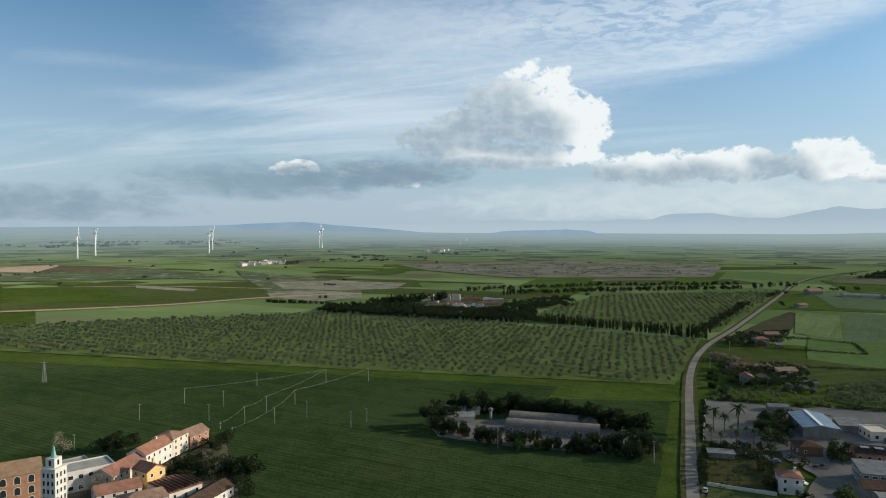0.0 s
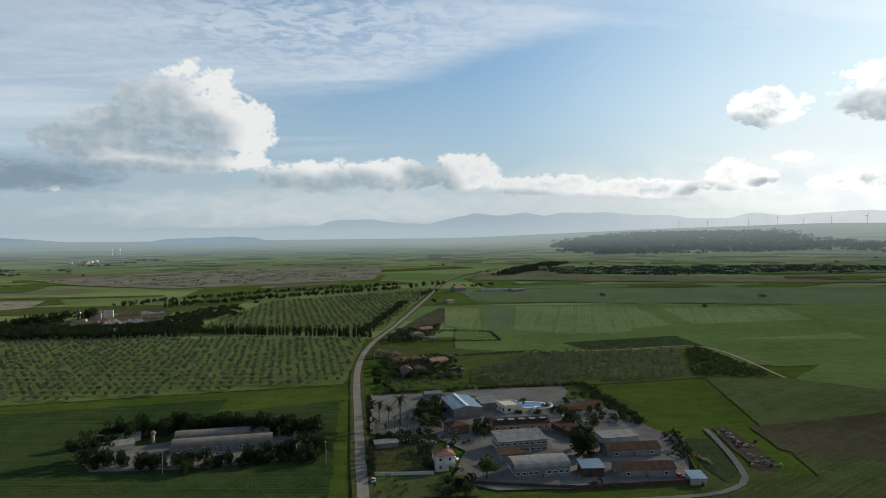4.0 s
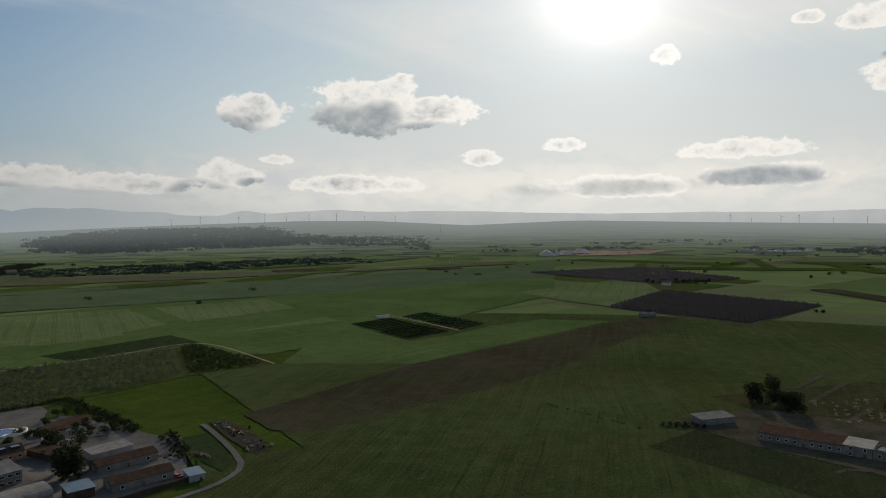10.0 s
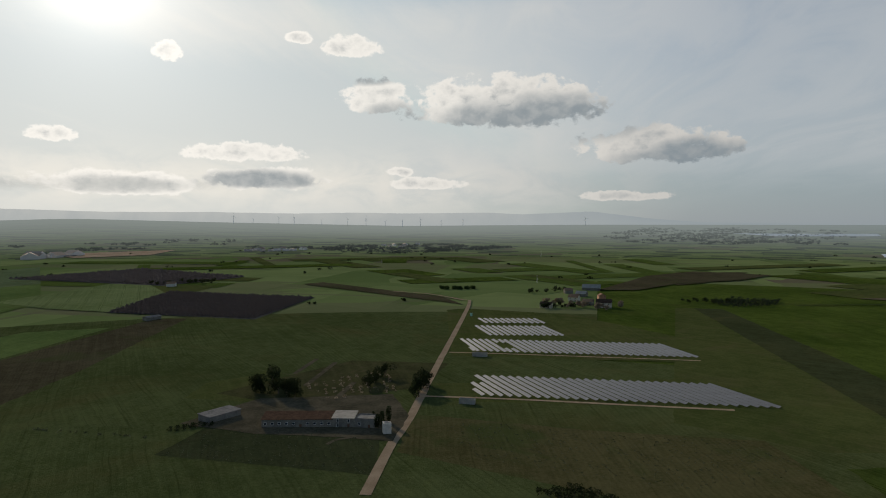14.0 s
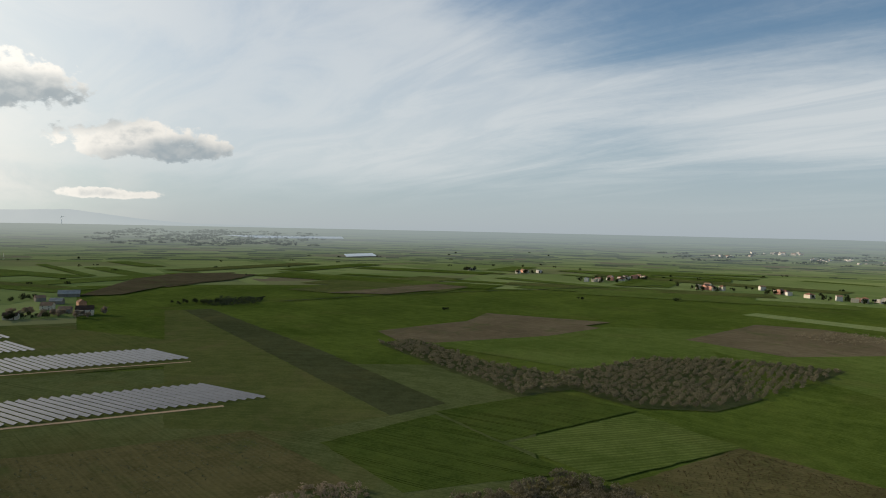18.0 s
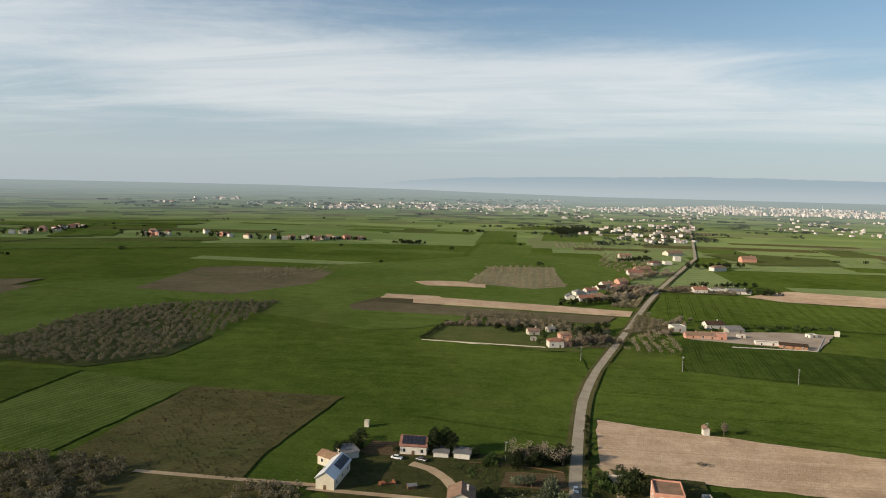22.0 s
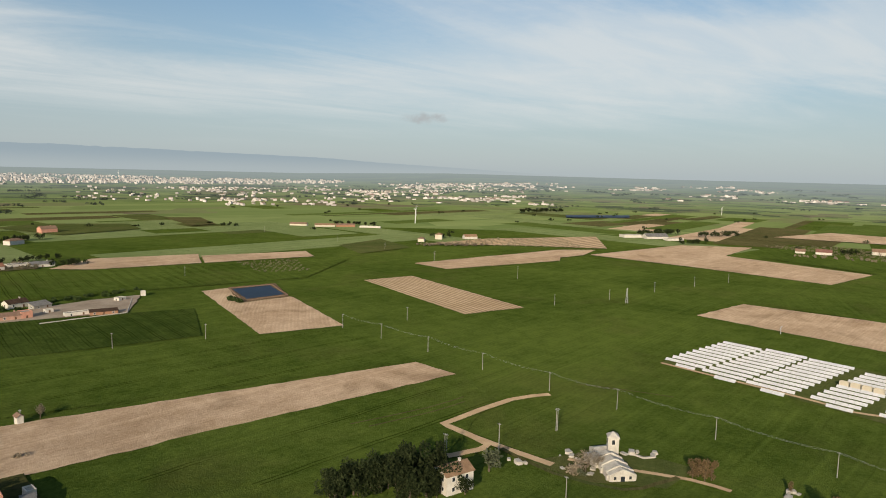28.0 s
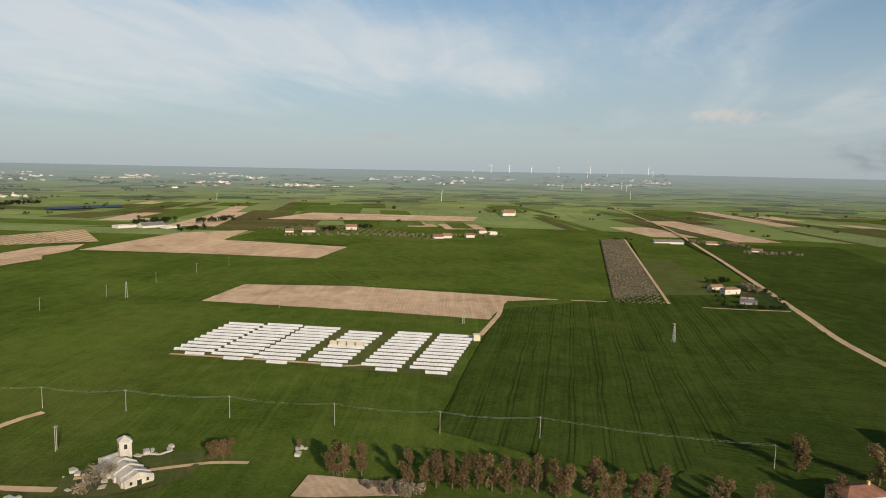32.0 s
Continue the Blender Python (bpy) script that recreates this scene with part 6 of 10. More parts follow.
# ---------------------------------------------------------------- more builders
def wall_line(name, pts, h, t, mat, label, category="wall"):
    """A free-standing wall or trimmed hedge along a line."""
    bm = bmesh.new()
    for (x0, y0), (x1, y1) in zip(pts, pts[1:]):
        d = math.hypot(x1 - x0, y1 - y0)
        a, b = (x1 - x0) / d, (y1 - y0) / d
        n = max(1, int(d / 6))
        for i in range(n):
            k = h * (1 + 0.06 * math.sin(i * 2.3 + x0))
            u0, u1 = d * i / n, d * (i + 1) / n
            q = [(x0 + a * u - b * s, y0 + b * u + a * s) for u, s in ((u0, -t / 2), (u1, -t / 2), (u1, t / 2), (u0, t / 2))]
            lo = [bm.verts.new((x, y, -0.1)) for x, y in q]
            hi = [bm.verts.new((x, y, k)) for x, y in q]
            bm.faces.new(hi)
            for j in range(4):
                bm.faces.new((lo[j], lo[(j + 1) % 4], hi[(j + 1) % 4], hi[j]))
    me = bpy.data.meshes.new(name)
    bm.to_mesh(me)
    bm.free()
    me.materials.append(mat)
    return tagged(new(name, me), label, category)


def band(pts, width):
    """The outline of a band along a straight or bent line."""
    a, b = [], []
    for i, (x, y) in enumerate(pts):
        x0, y0 = pts[max(0, i - 1)]
        x1, y1 = pts[min(len(pts) - 1, i + 1)]
        d = math.hypot(x1 - x0, y1 - y0)
        nx, ny = -(y1 - y0) / d * width / 2, (x1 - x0) / d * width / 2
        a.append((x + nx, y + ny))
        b.append((x - nx, y - ny))
    return a + b[::-1]


def car(x, y, turn, paint, label):
    ob = thing("car", (x, y, 0.35), turn, label, "car")
    m = surface("car_paint_" + label.split()[0], tuple(0.9 * v for v in paint), paint, 1.0, 0.3, bump=0, spec=0.6)
    bm = prism([(-0.85, 0.35), (0.85, 0.35), (0.88, 0.8), (0.8, 0.95), (-0.8, 0.95), (-0.88, 0.8)], -2.1, 2.1)
    part("body", bm, m, ob)
    c = part("cabin", prism([(-0.78, 0.93), (0.78, 0.93), (0.62, 1.45), (-0.62, 1.45)], -1.3, 0.9), glass_dark, ob)
    part("roof", boxes((-0.6, -1.1, 1.44, 0.6, 0.7, 1.5)), m, ob)
    for sx in (-0.8, 0.8):
        for sy in (-1.3, 1.3):
            bm = bmesh.new()
            tube(bm, (sx - 0.1, sy, 0.32), (sx + 0.1, sy, 0.32), 0.32, 0.32, 10)
            part("wheel", bm, surface("tyre", (0.02, 0.02, 0.02), (0.03, 0.03, 0.03), 2.0, 0.9), ob)
    ob.location.z = 0.42
    return ob


# ---------------------------------------------------------------- borgo with the white tower
sheet("yard", [(-244.8, 162.8), (-232.8, 178.4), (-219.0, 193.1), (-221.7, 230.1), (-222.6, 248.7), (-213.9, 246.3), (-173.3, 205.5), (-148.6, 181.6), (-224.1, 148.9)], old_yard, "gravel streets of the small village", "yard")
hall = house([(-244.1, 145.0), (-229.7, 168.3)], 16, 12, "gable", 3, brick_red, tile_brown, "long brick hall with rows of round arches", "arcaded_hall", 3, "building", windows=False, doors=False)
arch = unit("arch_opening", lambda: prism([(-0.9, -1.2), (0.9, -1.2)] + [(0.9 * math.cos(math.pi * i / 8), 0.5 + 0.9 * math.sin(math.pi * i / 8)) for i in range(9)], -0.05, 0.07), glass_dark)
arch_rim = unit("arch_rim", lambda: prism([(-1.15, -1.35), (1.15, -1.35)] + [(1.15 * math.cos(math.pi * i / 8), 0.5 + 1.15 * math.sin(math.pi * i / 8)) for i in range(9)], -0.04, 0.04), plaster_cream)
for s in range(3):
    for i in range(8):
        rim = part("arch", arch_rim, None, hall)
        rim.matrix_local = pose(-15.5 + 4.3 * i, -8, 2.2 + 3.9 * s)
        o = part("opening", arch, None, rim)
tower = thing("bell_tower", (-215.6, 162.3, 0), 12, "square white bell tower with rows of openings and a green spire", "tower")
part("shaft", boxes((-2.7, -2.7, -0.3, 2.7, 2.7, 17.2)), plaster_white, tower)
for s in range(6):
    part("band", boxes((-2.82, -2.82, 2.5 + 2.75 * s, 2.82, 2.82, 2.72 + 2.75 * s)), plaster_white, tower)
    for i in range(3):
        for side in range(2):
            window(tower, *((-1.7 + 1.7 * i, -2.7) if side == 0 else (2.7, -1.7 + 1.7 * i)), 1.5 + 2.75 * s, 180 if side == 0 else -90, 0.8, 1.6)
part("cornice", boxes((-2.95, -2.95, 17.2, 2.95, 2.95, 17.6)), plaster_white, tower)
part("lantern", boxes((-1.75, -1.75, 17.6, 1.75, 1.75, 20.8)), plaster_white, tower)
# dark slabs on the lantern stand in for the shade inside its openings
for i in range(4):
    part("lantern_opening", boxes((-0.45, 1.7, 18.3, 0.45, 1.82, 20.1)), glass_dark, tower).matrix_local = pose(0, 0, 0, 0, 0, 90 * i)
bm = bmesh.new()
tube(bm, (0, 0, 20.8), (0, 0, 25.0), 0.95, 0.1, 8)
part("spire", bm, copper_green, tower)

house([(-228.7, 176.7), (-221.0, 192.3)], 12, 8, "flat", wall=plaster_white, tiles=concrete, label="pale flat-roofed modern block", storeys=2, win=(1.6, 1.4))
house([(-239.6, 184.2), (-235.7, 194.4)], 10, 6, "flat", wall=concrete, tiles=concrete, label="grey annex with a flat roof")
V = "row of village houses"
house([(-215.3, 186.0), (-220.0, 206.0)], 9, 6, "gable", wall=plaster_cream, tiles=tile_red, label="two-storey cream house with red tiles", group=V)
house([(-219.8, 206.1), (-223.3, 223.8)], 9, 7.5, "gable", wall=plaster_white, tiles=tile_red, label="white house in a row with red tiles", group=V, chimney=True)
house([(-223.1, 223.9), (-225.3, 235.2)], 10, 8.2, "hip", 1.8, plaster_cream, tile_brown, "tall cream house with a hipped roof", group=V)
house([(-224.6, 235.5), (-225.0, 247.7)], 9, 6, "gable", wall=brick_red, tiles=tile_brown, label="brown brick house with old tiles", group=V)
house([(-203.5, 191.2), (-202.4, 199.0)], 9, 7.5, "gable", 2, plaster_yellow, tile_red, "yellow house with a red tiled roof", chimney=True)
house([(-221.3, 193.4), (-215.2, 202.6)], 8, 5.5, "hip", 2, plaster_cream, tile_brown, "low cream house with a brown roof")
house([(-207.5, 172.5), (-200.1, 185.6)], 10, 4.8, "gable", 2, plaster_white, tile_red, "low white house with a red roof")
house([(-193.6, 170.3), (-185.2, 183.2)], 10, 4.5, "hip", 2, plaster_white, tile_brown, "low white house with weathered tiles")
r = house([(-187.9, 186.4), (-184.6, 199.4)], 14, 3.6, "shed", 0.8, plaster_white, tile_red, "wide low hall with a ribbed red roof", gap=4)
for i in range(9):
    part("roof_rib", boxes((-6.6 + 1.65 * i, -6.9, 4.0, -6.35 + 1.65 * i, 6.9, 4.75)), tile_rust, r)
house([(-170.1, 182.0), (-171.5, 201.5)], 9, 4, "gable", 2, plaster_white, tile_rust, "long low house with rusty tiles")
car(-219.1, 172.3, 30, (0.7, 0.7, 0.7), "white small car parked in the village")
for x, y, h in [(-190.5, 219.9, 6.5), (-187.0, 217.0, 7), (-184.1, 219.7, 7), (-180.5, 222.2, 7), (-177.8, 219.0, 6), (-174.8, 206.8, 5), (-167.7, 204.0, 6)]:
    tree("dark", x, y, h, "village trees", 1.25)
thicket("village_thicket", [(-217.0, 215.0), (-216.0, 236.0), (-205.0, 230.0), (-192.0, 222.0), (-176.0, 216.0), (-178.0, 207.0), (-198.0, 205.0), (-208.0, 205.0)], 4.0, leaf_dark, "dark garden shrubs behind the village houses", 3.4, 2.0, 110, 0.34, 221, 0.25)
thicket("village_thicket", [(-214.0, 212.0), (-213.0, 232.0), (-190.0, 219.0), (-182.0, 207.0), (-200.0, 206.0)], 6.0, leaf_brush, "bare brown garden trees behind the village", 5.0, 1.8, 70, 0.22, 222, 0.3)
for x, y, h in [(-205.5, 204.1, 6), (-205.5, 209.5, 7), (-203.9, 213.0, 7), (-205.5, 219.4, 6), (-196.9, 202.7, 6), (-196.5, 211.4, 7), (-214.2, 237.5, 7), (-214.6, 244.2, 7), (-215.5, 250.0, 6), (-257.7, 217.0, 7), (-255.5, 219.6, 8), (-256.4, 224.3, 7), (-251.2, 224.0, 7), (-252.7, 229.4, 6)]:
    tree("dark", x, y, h, "village trees")
for x, y, h in [(-271.6, 208.5, 9), (-221.1, 234.5, 6), (-220.1, 186.4, 8), (-214.5, 184.0, 8), (-223.6, 216.0, 6), (-223.3, 210.3, 6), (-219.4, 179.6, 7)]:
    tree("bare", x, y, h, "village trees")

# ---------------------------------------------------------------- long vaulted sheds among pines
sheet("yard", [(-146.6, 319.0), (-96.7, 343.2), (-42.7, 342.1), (-36.7, 305.5), (-93.9, 296.1), (-131.0, 296.5)], pale_gravel, "pale yard round the sheds", "yard")
house([(-103.7, 316.7), (-60.1, 323.5)], 9, 3.4, "vault", 2.2, plaster_shaded, vault_sheet, "long vaulted shed with a grey ribbed roof", "barn", windows=True, gap=5, category="barn", group="vaulted sheds", doors=False)
house([(-106.4, 330.3), (-63.7, 337.2)], 9, 3.4, "vault", 2.2, plaster_shaded, vault_sheet, "long vaulted shed with a grey ribbed roof", "barn", windows=True, gap=5, category="barn", group="vaulted sheds", doors=False)
house([(-141.3, 331.0), (-125.8, 340.5)], 9, 3, "vault", 1.6, plaster_cream, asbestos, "short vaulted shed beside the pines", "barn", windows=False, category="barn", doors=False)
house([(-135.9, 321.0), (-123.7, 326.8)], 8, 3, "gable", 1.4, plaster_cream, asbestos, "low grey farm shed beside pines", "barn", windows=False, category="barn", doors=False)
house([(-79.8, 322.6), (-70.5, 324.3)], 6, 3, "flat", wall=plaster_white, tiles=concrete, label="small white flat-roofed farm office")
tank = thing("water_tank", (-118.3, 336.1, 0), 0, "round white water tank on a stem", "water tank")
bm = bmesh.new()
tube(bm, (0, 0, 0), (0, 0, 4.2), 0.7, 0.7, 10)
part("stem", bm, concrete, tank)
bm = bmesh.new()
tube(bm, (0, 0, 4.2), (0, 0, 5.4), 1.0, 1.35, 12)
tube(bm, (0, 0, 5.4), (0, 0, 6.2), 1.35, 0.3, 12)
part("bowl", bm, plaster_shaded, tank)
row("dark", *[(-145.7, 333.6), (-111.6, 352.5)], 12, 9.5, 2.0, "trees round the sheds")
row("dark", *[(-110.9, 352.3), (-42.0, 338.3)], 30, 9.5, 1.6, "trees round the sheds")
row("dark", *[(-137.7, 304.3), (-93.2, 296.8)], 18, 6.8, 2.5, "trees round the sheds")
row("pine", *[(-138.6, 310.8), (-131.7, 317.7)], 5, 9, 2.5, "trees round the sheds")
row("dark", *[(-88.9, 300.9), (-37.7, 300.7)], 22, 6.0, 2.0, "trees round the sheds")
row("dark", *[(-60.3, 307.2), (-32.5, 314.0)], 9, 7.5, 2.5, "trees round the sheds")
row("broad", *[(-92.3, 290.9), (-73.6, 297.3)], 6, 5.0, 2.5, "trees round the sheds")

# ---------------------------------------------------------------- villa in its wood
thicket("villa_wood", [(-450.9, 672.0), (-458.0, 717.0), (-420.0, 760.0), (-350.0, 752.0), (-300.0, 745.0), (-250.0, 770.0), (-205.0, 752.0), (-210.0, 682.0), (-296.1, 674.0), (-388.0, 674.0)], 6.0, leaf_dark, "dense dark wood round the villa", 7.5, 3.2, 150, 0.6, 201, 0.15)
thicket("villa_wood", [(-440.0, 765.0), (-430.0, 815.0), (-390.0, 830.0), (-380.0, 790.0), (-395.0, 762.0)], 7.0, leaf_dark, "dense dark wood behind the villa", 8, 3.6, 150, 0.6, 202, 0.15)
thicket("villa_wood", [(-262.0, 776.6), (-270.0, 860.0), (-221.5, 940), (-196.0, 882.9), (-215.6, 805.4)], 7.0, leaf_dark, "dark wood beside the villa", 7, 3.2, 130, 0.6, 203, 0.25)
thicket("cottage_trees", [(-17.3, 519.0), (20.8, 540.4), (42.9, 527.6), (40.2, 471.9), (14.1, 461.1), (-4.3, 465.4)], 4.6, leaf_dark, "dark garden trees round the cottages", 5.5, 2.6, 100, 0.5, 204, 0.3)
thicket("cottage_trees", [(-18.0, 619.2), (-0.7, 679.9), (38.5, 712.3), (40.3, 667.1), (13.9, 611.2)], 5.0, leaf_dark, "dark garden trees by the road", 5.5, 2.8, 90, 0.5, 205, 0.3)
thicket("road_wood", [(206.7, 1493), (276.4, 1717), (450.1, 2044), (495.9, 1988), (390.0, 1770), (255.1, 1514)], 10, leaf_far, "dark far roadside wood", 9, 5, 70, 1.0, 206, 0.15)
row("cypress", *[(-213.7, 705.4), (-51.5, 662.2)], 95, 11, 1.2, "cypress windbreak")
row("cypress", *[(-56.9, 661.5), (-25.8, 651.3)], 20, 10, 1.0, "cypress windbreak")
row("cypress", *[(-440.5, 682.9), (-206.3, 684.8)], 90, 10.5, 3.0, "villa wood")
row("cypress", *[(-445.0, 712.1), (-304.5, 715.1)], 50, 11.5, 5.0, "villa wood")
row("cypress", *[(-425.0, 775.1), (-385.0, 822.0)], 18, 13, 5.0, "villa wood")
row("pine", *[(-405.9, 776.7), (-356.3, 830.6)], 12, 13, 4.0, "villa wood")
row("dark", *[(-262.0, 790.0), (-183.6, 850.9)], 18, 8, 5.0, "villa wood")
row("dark", *[(-268.4, 716.6), (-214.6, 752.2)], 14, 11, 4.0, "villa wood")
row("cypress", *[(-318.1, 941), (-297.7, 984)], 6, 14, 3.0, "villa wood")
row("dark", *[(-309.4, 966), (-1.2, 1181)], 80, 9, 2.5, "far windbreak")
row("dark", *[(-1.2, 1181), (84.6, 1286)], 9, 10, 4.0, "far windbreak")
row("dark", *[(-37.7, 656.8), (6.5, 940)], 34, 9, 2.5, "roadside trees")
row("dark", *[(32.0, 1045), (60.2, 1113)], 4, 11, 2.0, "roadside trees")
row("cypress", *[(-215.0, 709.7), (-24.6, 692.2)], 60, 8, 0.8, "cypress belt between the groves")
row("dark", *[(-391.6, 974), (-221.0, 1148)], 40, 8, 3, "dark belt of trees behind the manor")
row("dark", *[(-221.0, 1148), (-1.3, 1265)], 36, 8, 2, "dark belt of trees behind the manor")
row("bush", *[(-569.6, 740.1), (-479.6, 756.6)], 14, 3.2, 2.0, "hedge by the track")
row("dark", *[(-533.0, 803.5), (-518.2, 805.2)], 3, 6, 2.0, "hedge by the track")
house([(-364.4, 832.0), (-351.0, 836.0)], 9, 8, "gable", 2.2, old_stone, tile_brown, "tall weathered manor house with a tiled roof", "villa", chimney=True)
house([(-351.0, 842.0), (-341.0, 845.0)], 8, 9, "flat", wall=old_stone, tiles=tile_brown, label="weathered tower block of the ruined manor", name="villa")
house([(-372.0, 806.0), (-357.0, 809.0)], 8, 3.2, "gable", 1.2, old_stone, tile_brown, "low stone farm wing", "outbuilding")
house([(-378.5, 834.0), (-374.5, 834.5)], 4, 10, "flat", wall=old_stone, tiles=concrete, label="square stone lookout tower", name="stone_tower", category="tower")


def ruin(a, b, depth, h, mat, label, seed):
    """A roofless wing: four broken walls, the front one an arcade of piers under a lintel."""
    rd = np.random.default_rng(seed)
    L = math.hypot(b[0] - a[0], b[1] - a[1])
    ob = thing("ruined_wing", ((a[0] + b[0]) / 2, (a[1] + b[1]) / 2, 0), math.degrees(math.atan2(b[1] - a[1], b[0] - a[0])), label, "ruin", "ruined wings of the manor")
    n = max(3, round(L / 4))
    for i in range(n + 1):
        x = -L / 2 + L * i / n
        part("pier", boxes((x - 0.45, -0.35, -0.3, x + 0.45, 0.35, h - 0.7)), mat, ob)
    part("lintel", boxes((-L / 2 - 0.5, -0.4, h - 0.7, L / 2 + 0.5, 0.4, h)), mat, ob)
    for x in (-L / 2, L / 2):
        part("side_wall", boxes((x - 0.3, 0.36, -0.3, x + 0.3, depth * 0.6, h * 0.9), (x - 0.3, depth * 0.6, -0.3, x + 0.3, depth, h * 0.6)), mat, ob)
    steps = [(-L / 2 + L * i / 6, -L / 2 + L * (i + 1) / 6, h * rd.uniform(0.6, 1.35)) for i in range(6)]
    part("back_wall", boxes(*[(u + 0.01, depth, -0.3, v - 0.01, depth + 0.6, z) for u, v, z in steps]), mat, ob)
    return ob


ruin((-326.0, 781.0), (-311.0, 783.0), 9, 4.2, old_stone, "ruined stone wing with an arcade of piers", 1)
ruin((-307.7, 781.1), (-287.0, 786.0), 8, 4.6, old_stone, "ruined pale arcade of the old manor", 2)
ruin((-340.0, 800.0), (-322.0, 803.0), 10, 3.6, brick_red, "roofless brick wing with broken walls", 3)
ruin((-338.0, 852.0), (-318.0, 860.0), 10, 5.0, brick_red, "roofless brick wing with broken walls", 4)
ruin((-314.0, 862.0), (-290.0, 872.0), 9, 4.0, old_stone, "ruined stone wing with an arcade of piers", 5)
ruin((-300.0, 822.0), (-282.0, 828.0), 8, 3.4, brick_red, "roofless brick wing with broken walls", 6)
sheet("yard", [(-372.0, 772.0), (-380.0, 828.0), (-340.0, 880.0), (-285.0, 890.0), (-272.0, 800.0), (-290.0, 768.0)], crop("ruin_ground", (0.07, 0.064, 0.04), (0.125, 0.108, 0.07), 10, patch=(0.06, 0.075, 0.03), big=0.05), "brown rubble-strewn ground among the ruins", "yard")

# ---------------------------------------------------------------- cottages right of the road
C = "cottages by the road"
house([(0.6, 473.3), (8.1, 474.4)], 8, 5, "gable", 1.8, plaster_shaded, tile_red, "small white cottage with red tiles", group=C, chimney=True)
house([(12.7, 478.8), (18.5, 481.5)], 8, 4, "gable", 1.6, plaster_shaded, tile_brown, "low white plastered country cottage", group=C)
house([(23.3, 503.6), (35.5, 509.4)], 9, 4.5, "gable", 1.8, plaster_cream, tile_brown, "brown-roofed farm cottage by the road", group=C)
house([(-0.6, 510.6), (11.9, 523.2)], 9, 4, "gable", 1.8, brick_red, tile_rust, "old red brick garden shed", "shed", group=C, category="shed")
house([(39.0, 478.9), (44.8, 481.6)], 6, 3, "shed", 0.6, plaster_shaded, metal_grey, "small white shed with sheet roof", "shed", category="shed")
house([(11.8, 629.6), (22.4, 634.2)], 8, 6, "hip", 1.8, plaster_shaded, tile_red, "white two-storey house by the road", group=C)
house([(20.5, 671.6), (32.4, 676.8)], 9, 4.5, "gable", 1.8, brick_red, tile_brown, "red brick farmhouse with brown tiles", group=C)
house([(27.5, 625.4), (31.9, 626.0)], 5, 3, "shed", 0.6, plaster_shaded, metal_grey, "tiny white shed by the road", "shed", category="shed")
for (a, b), n, kind, h in [([(-6.1, 465.2), (40.7, 477.3)], 16, "dark", 5.5), ([(-6.7, 509.7), (40.8, 527.3)], 16, "bare", 6), ([(-22.9, 553.8), (-0.6, 544.5)], 8, "bare", 6), ([(-13.2, 626.2), (20.3, 664.4)], 10, "dark", 6), ([(-0.7, 679.9), (40.9, 704.6)], 12, "dark", 6), ([(25.4, 469.8), (39.6, 464.9)], 6, "olive", 4), ([(-20.6, 497.3), (-5.7, 429.3)], 9, "bush", 2.5)]:
    row(kind, a, b, n, h, 2.5, "trees by the cottages")
grove("olive_grove", [(-15.2, 456.9), (40.2, 471.9), (44.0, 436.6), (-14.0, 420.6)], 6.5, 20, leaf_olive, "small olive plot behind the cottages", 1.6, 3.0, 40, 21)
sheet("field", [(21.1, 791.4), (51.7, 891.0), (57.8, 879.2), (45.7, 738.4), (-0.8, 699.2)], ploughed(40), "ploughed garden plot")
thicket("hedge", band([(40.0, 689.0), (88.3, 673.4), (90.5, 618.6), (28.8, 622.4)], 2.5), 1.6, leaf_dark, "dark trimmed hedge round a plot", 1.8, 1.3, 24, 0.35, 5, 0.0)
thicket("hedge", band([(42.3, 545.8), (111.3, 560.2), (119.0, 538.3)], 2.5), 1.8, leaf_dark, "dark hedge between plots", 2.0, 1.4, 24, 0.35, 6, 0.1)
house([(91.5, 1126), (110.0, 1138)], 14, 6, "gable", wall=plaster_shaded, tiles=tile_brown, label="far white farmhouse with brown tiles", group="far farm")
house([(132.8, 1111), (179.7, 1115)], 20, 4, "gable", 1.5, concrete, metal_grey, "far long grey greenhouse", "greenhouse", windows=False, category="greenhouse", doors=False)
house([(182.4, 1106), (205.2, 1118)], 12, 4, "gable", 1.5, plaster_shaded, metal_grey, "far white shed with grey roof", "shed", windows=False, category="shed")
row("dark", *[(97.6, 1202), (170.6, 1232)], 14, 7, 4, "trees by the far farm")
row("dark", *[(231.7, 1587), (384.8, 1872)], 30, 9, 12, "far roadside wood")
row("dark", *[(200.0, 1528), (261.3, 1551)], 12, 7, 6, "far roadside wood")
house([(344.7, 1677), (363.5, 1678)], 15, 7, "gable", wall=plaster_shaded, tiles=tile_brown, label="far white plastered house in trees")
house([(65.9, 946), (76.1, 955)], 8, 4, "gable", 1.2, plaster_shaded, tile_brown, "lone white hut in a field", "hut", category="hut")
tree("dark", 47.4, 959, 7)

# ---------------------------------------------------------------- depot, pool and workshops
sheet("yard", [(-18.6, 421.4), (32.5, 422.5), (45.7, 432.6), (102.5, 431.9), (102.9, 405.5), (120.8, 364.1), (125.8, 333.4), (134.4, 318.0), (114.3, 264.1), (89.2, 262.4), (63.6, 259.5), (36.9, 260.2), (22.8, 270.5), (21.2, 278.7), (28.6, 308.7), (17.1, 330.2), (-14.6, 339.6)], pale_gravel, "pale gravel yard of the depot", "yard")
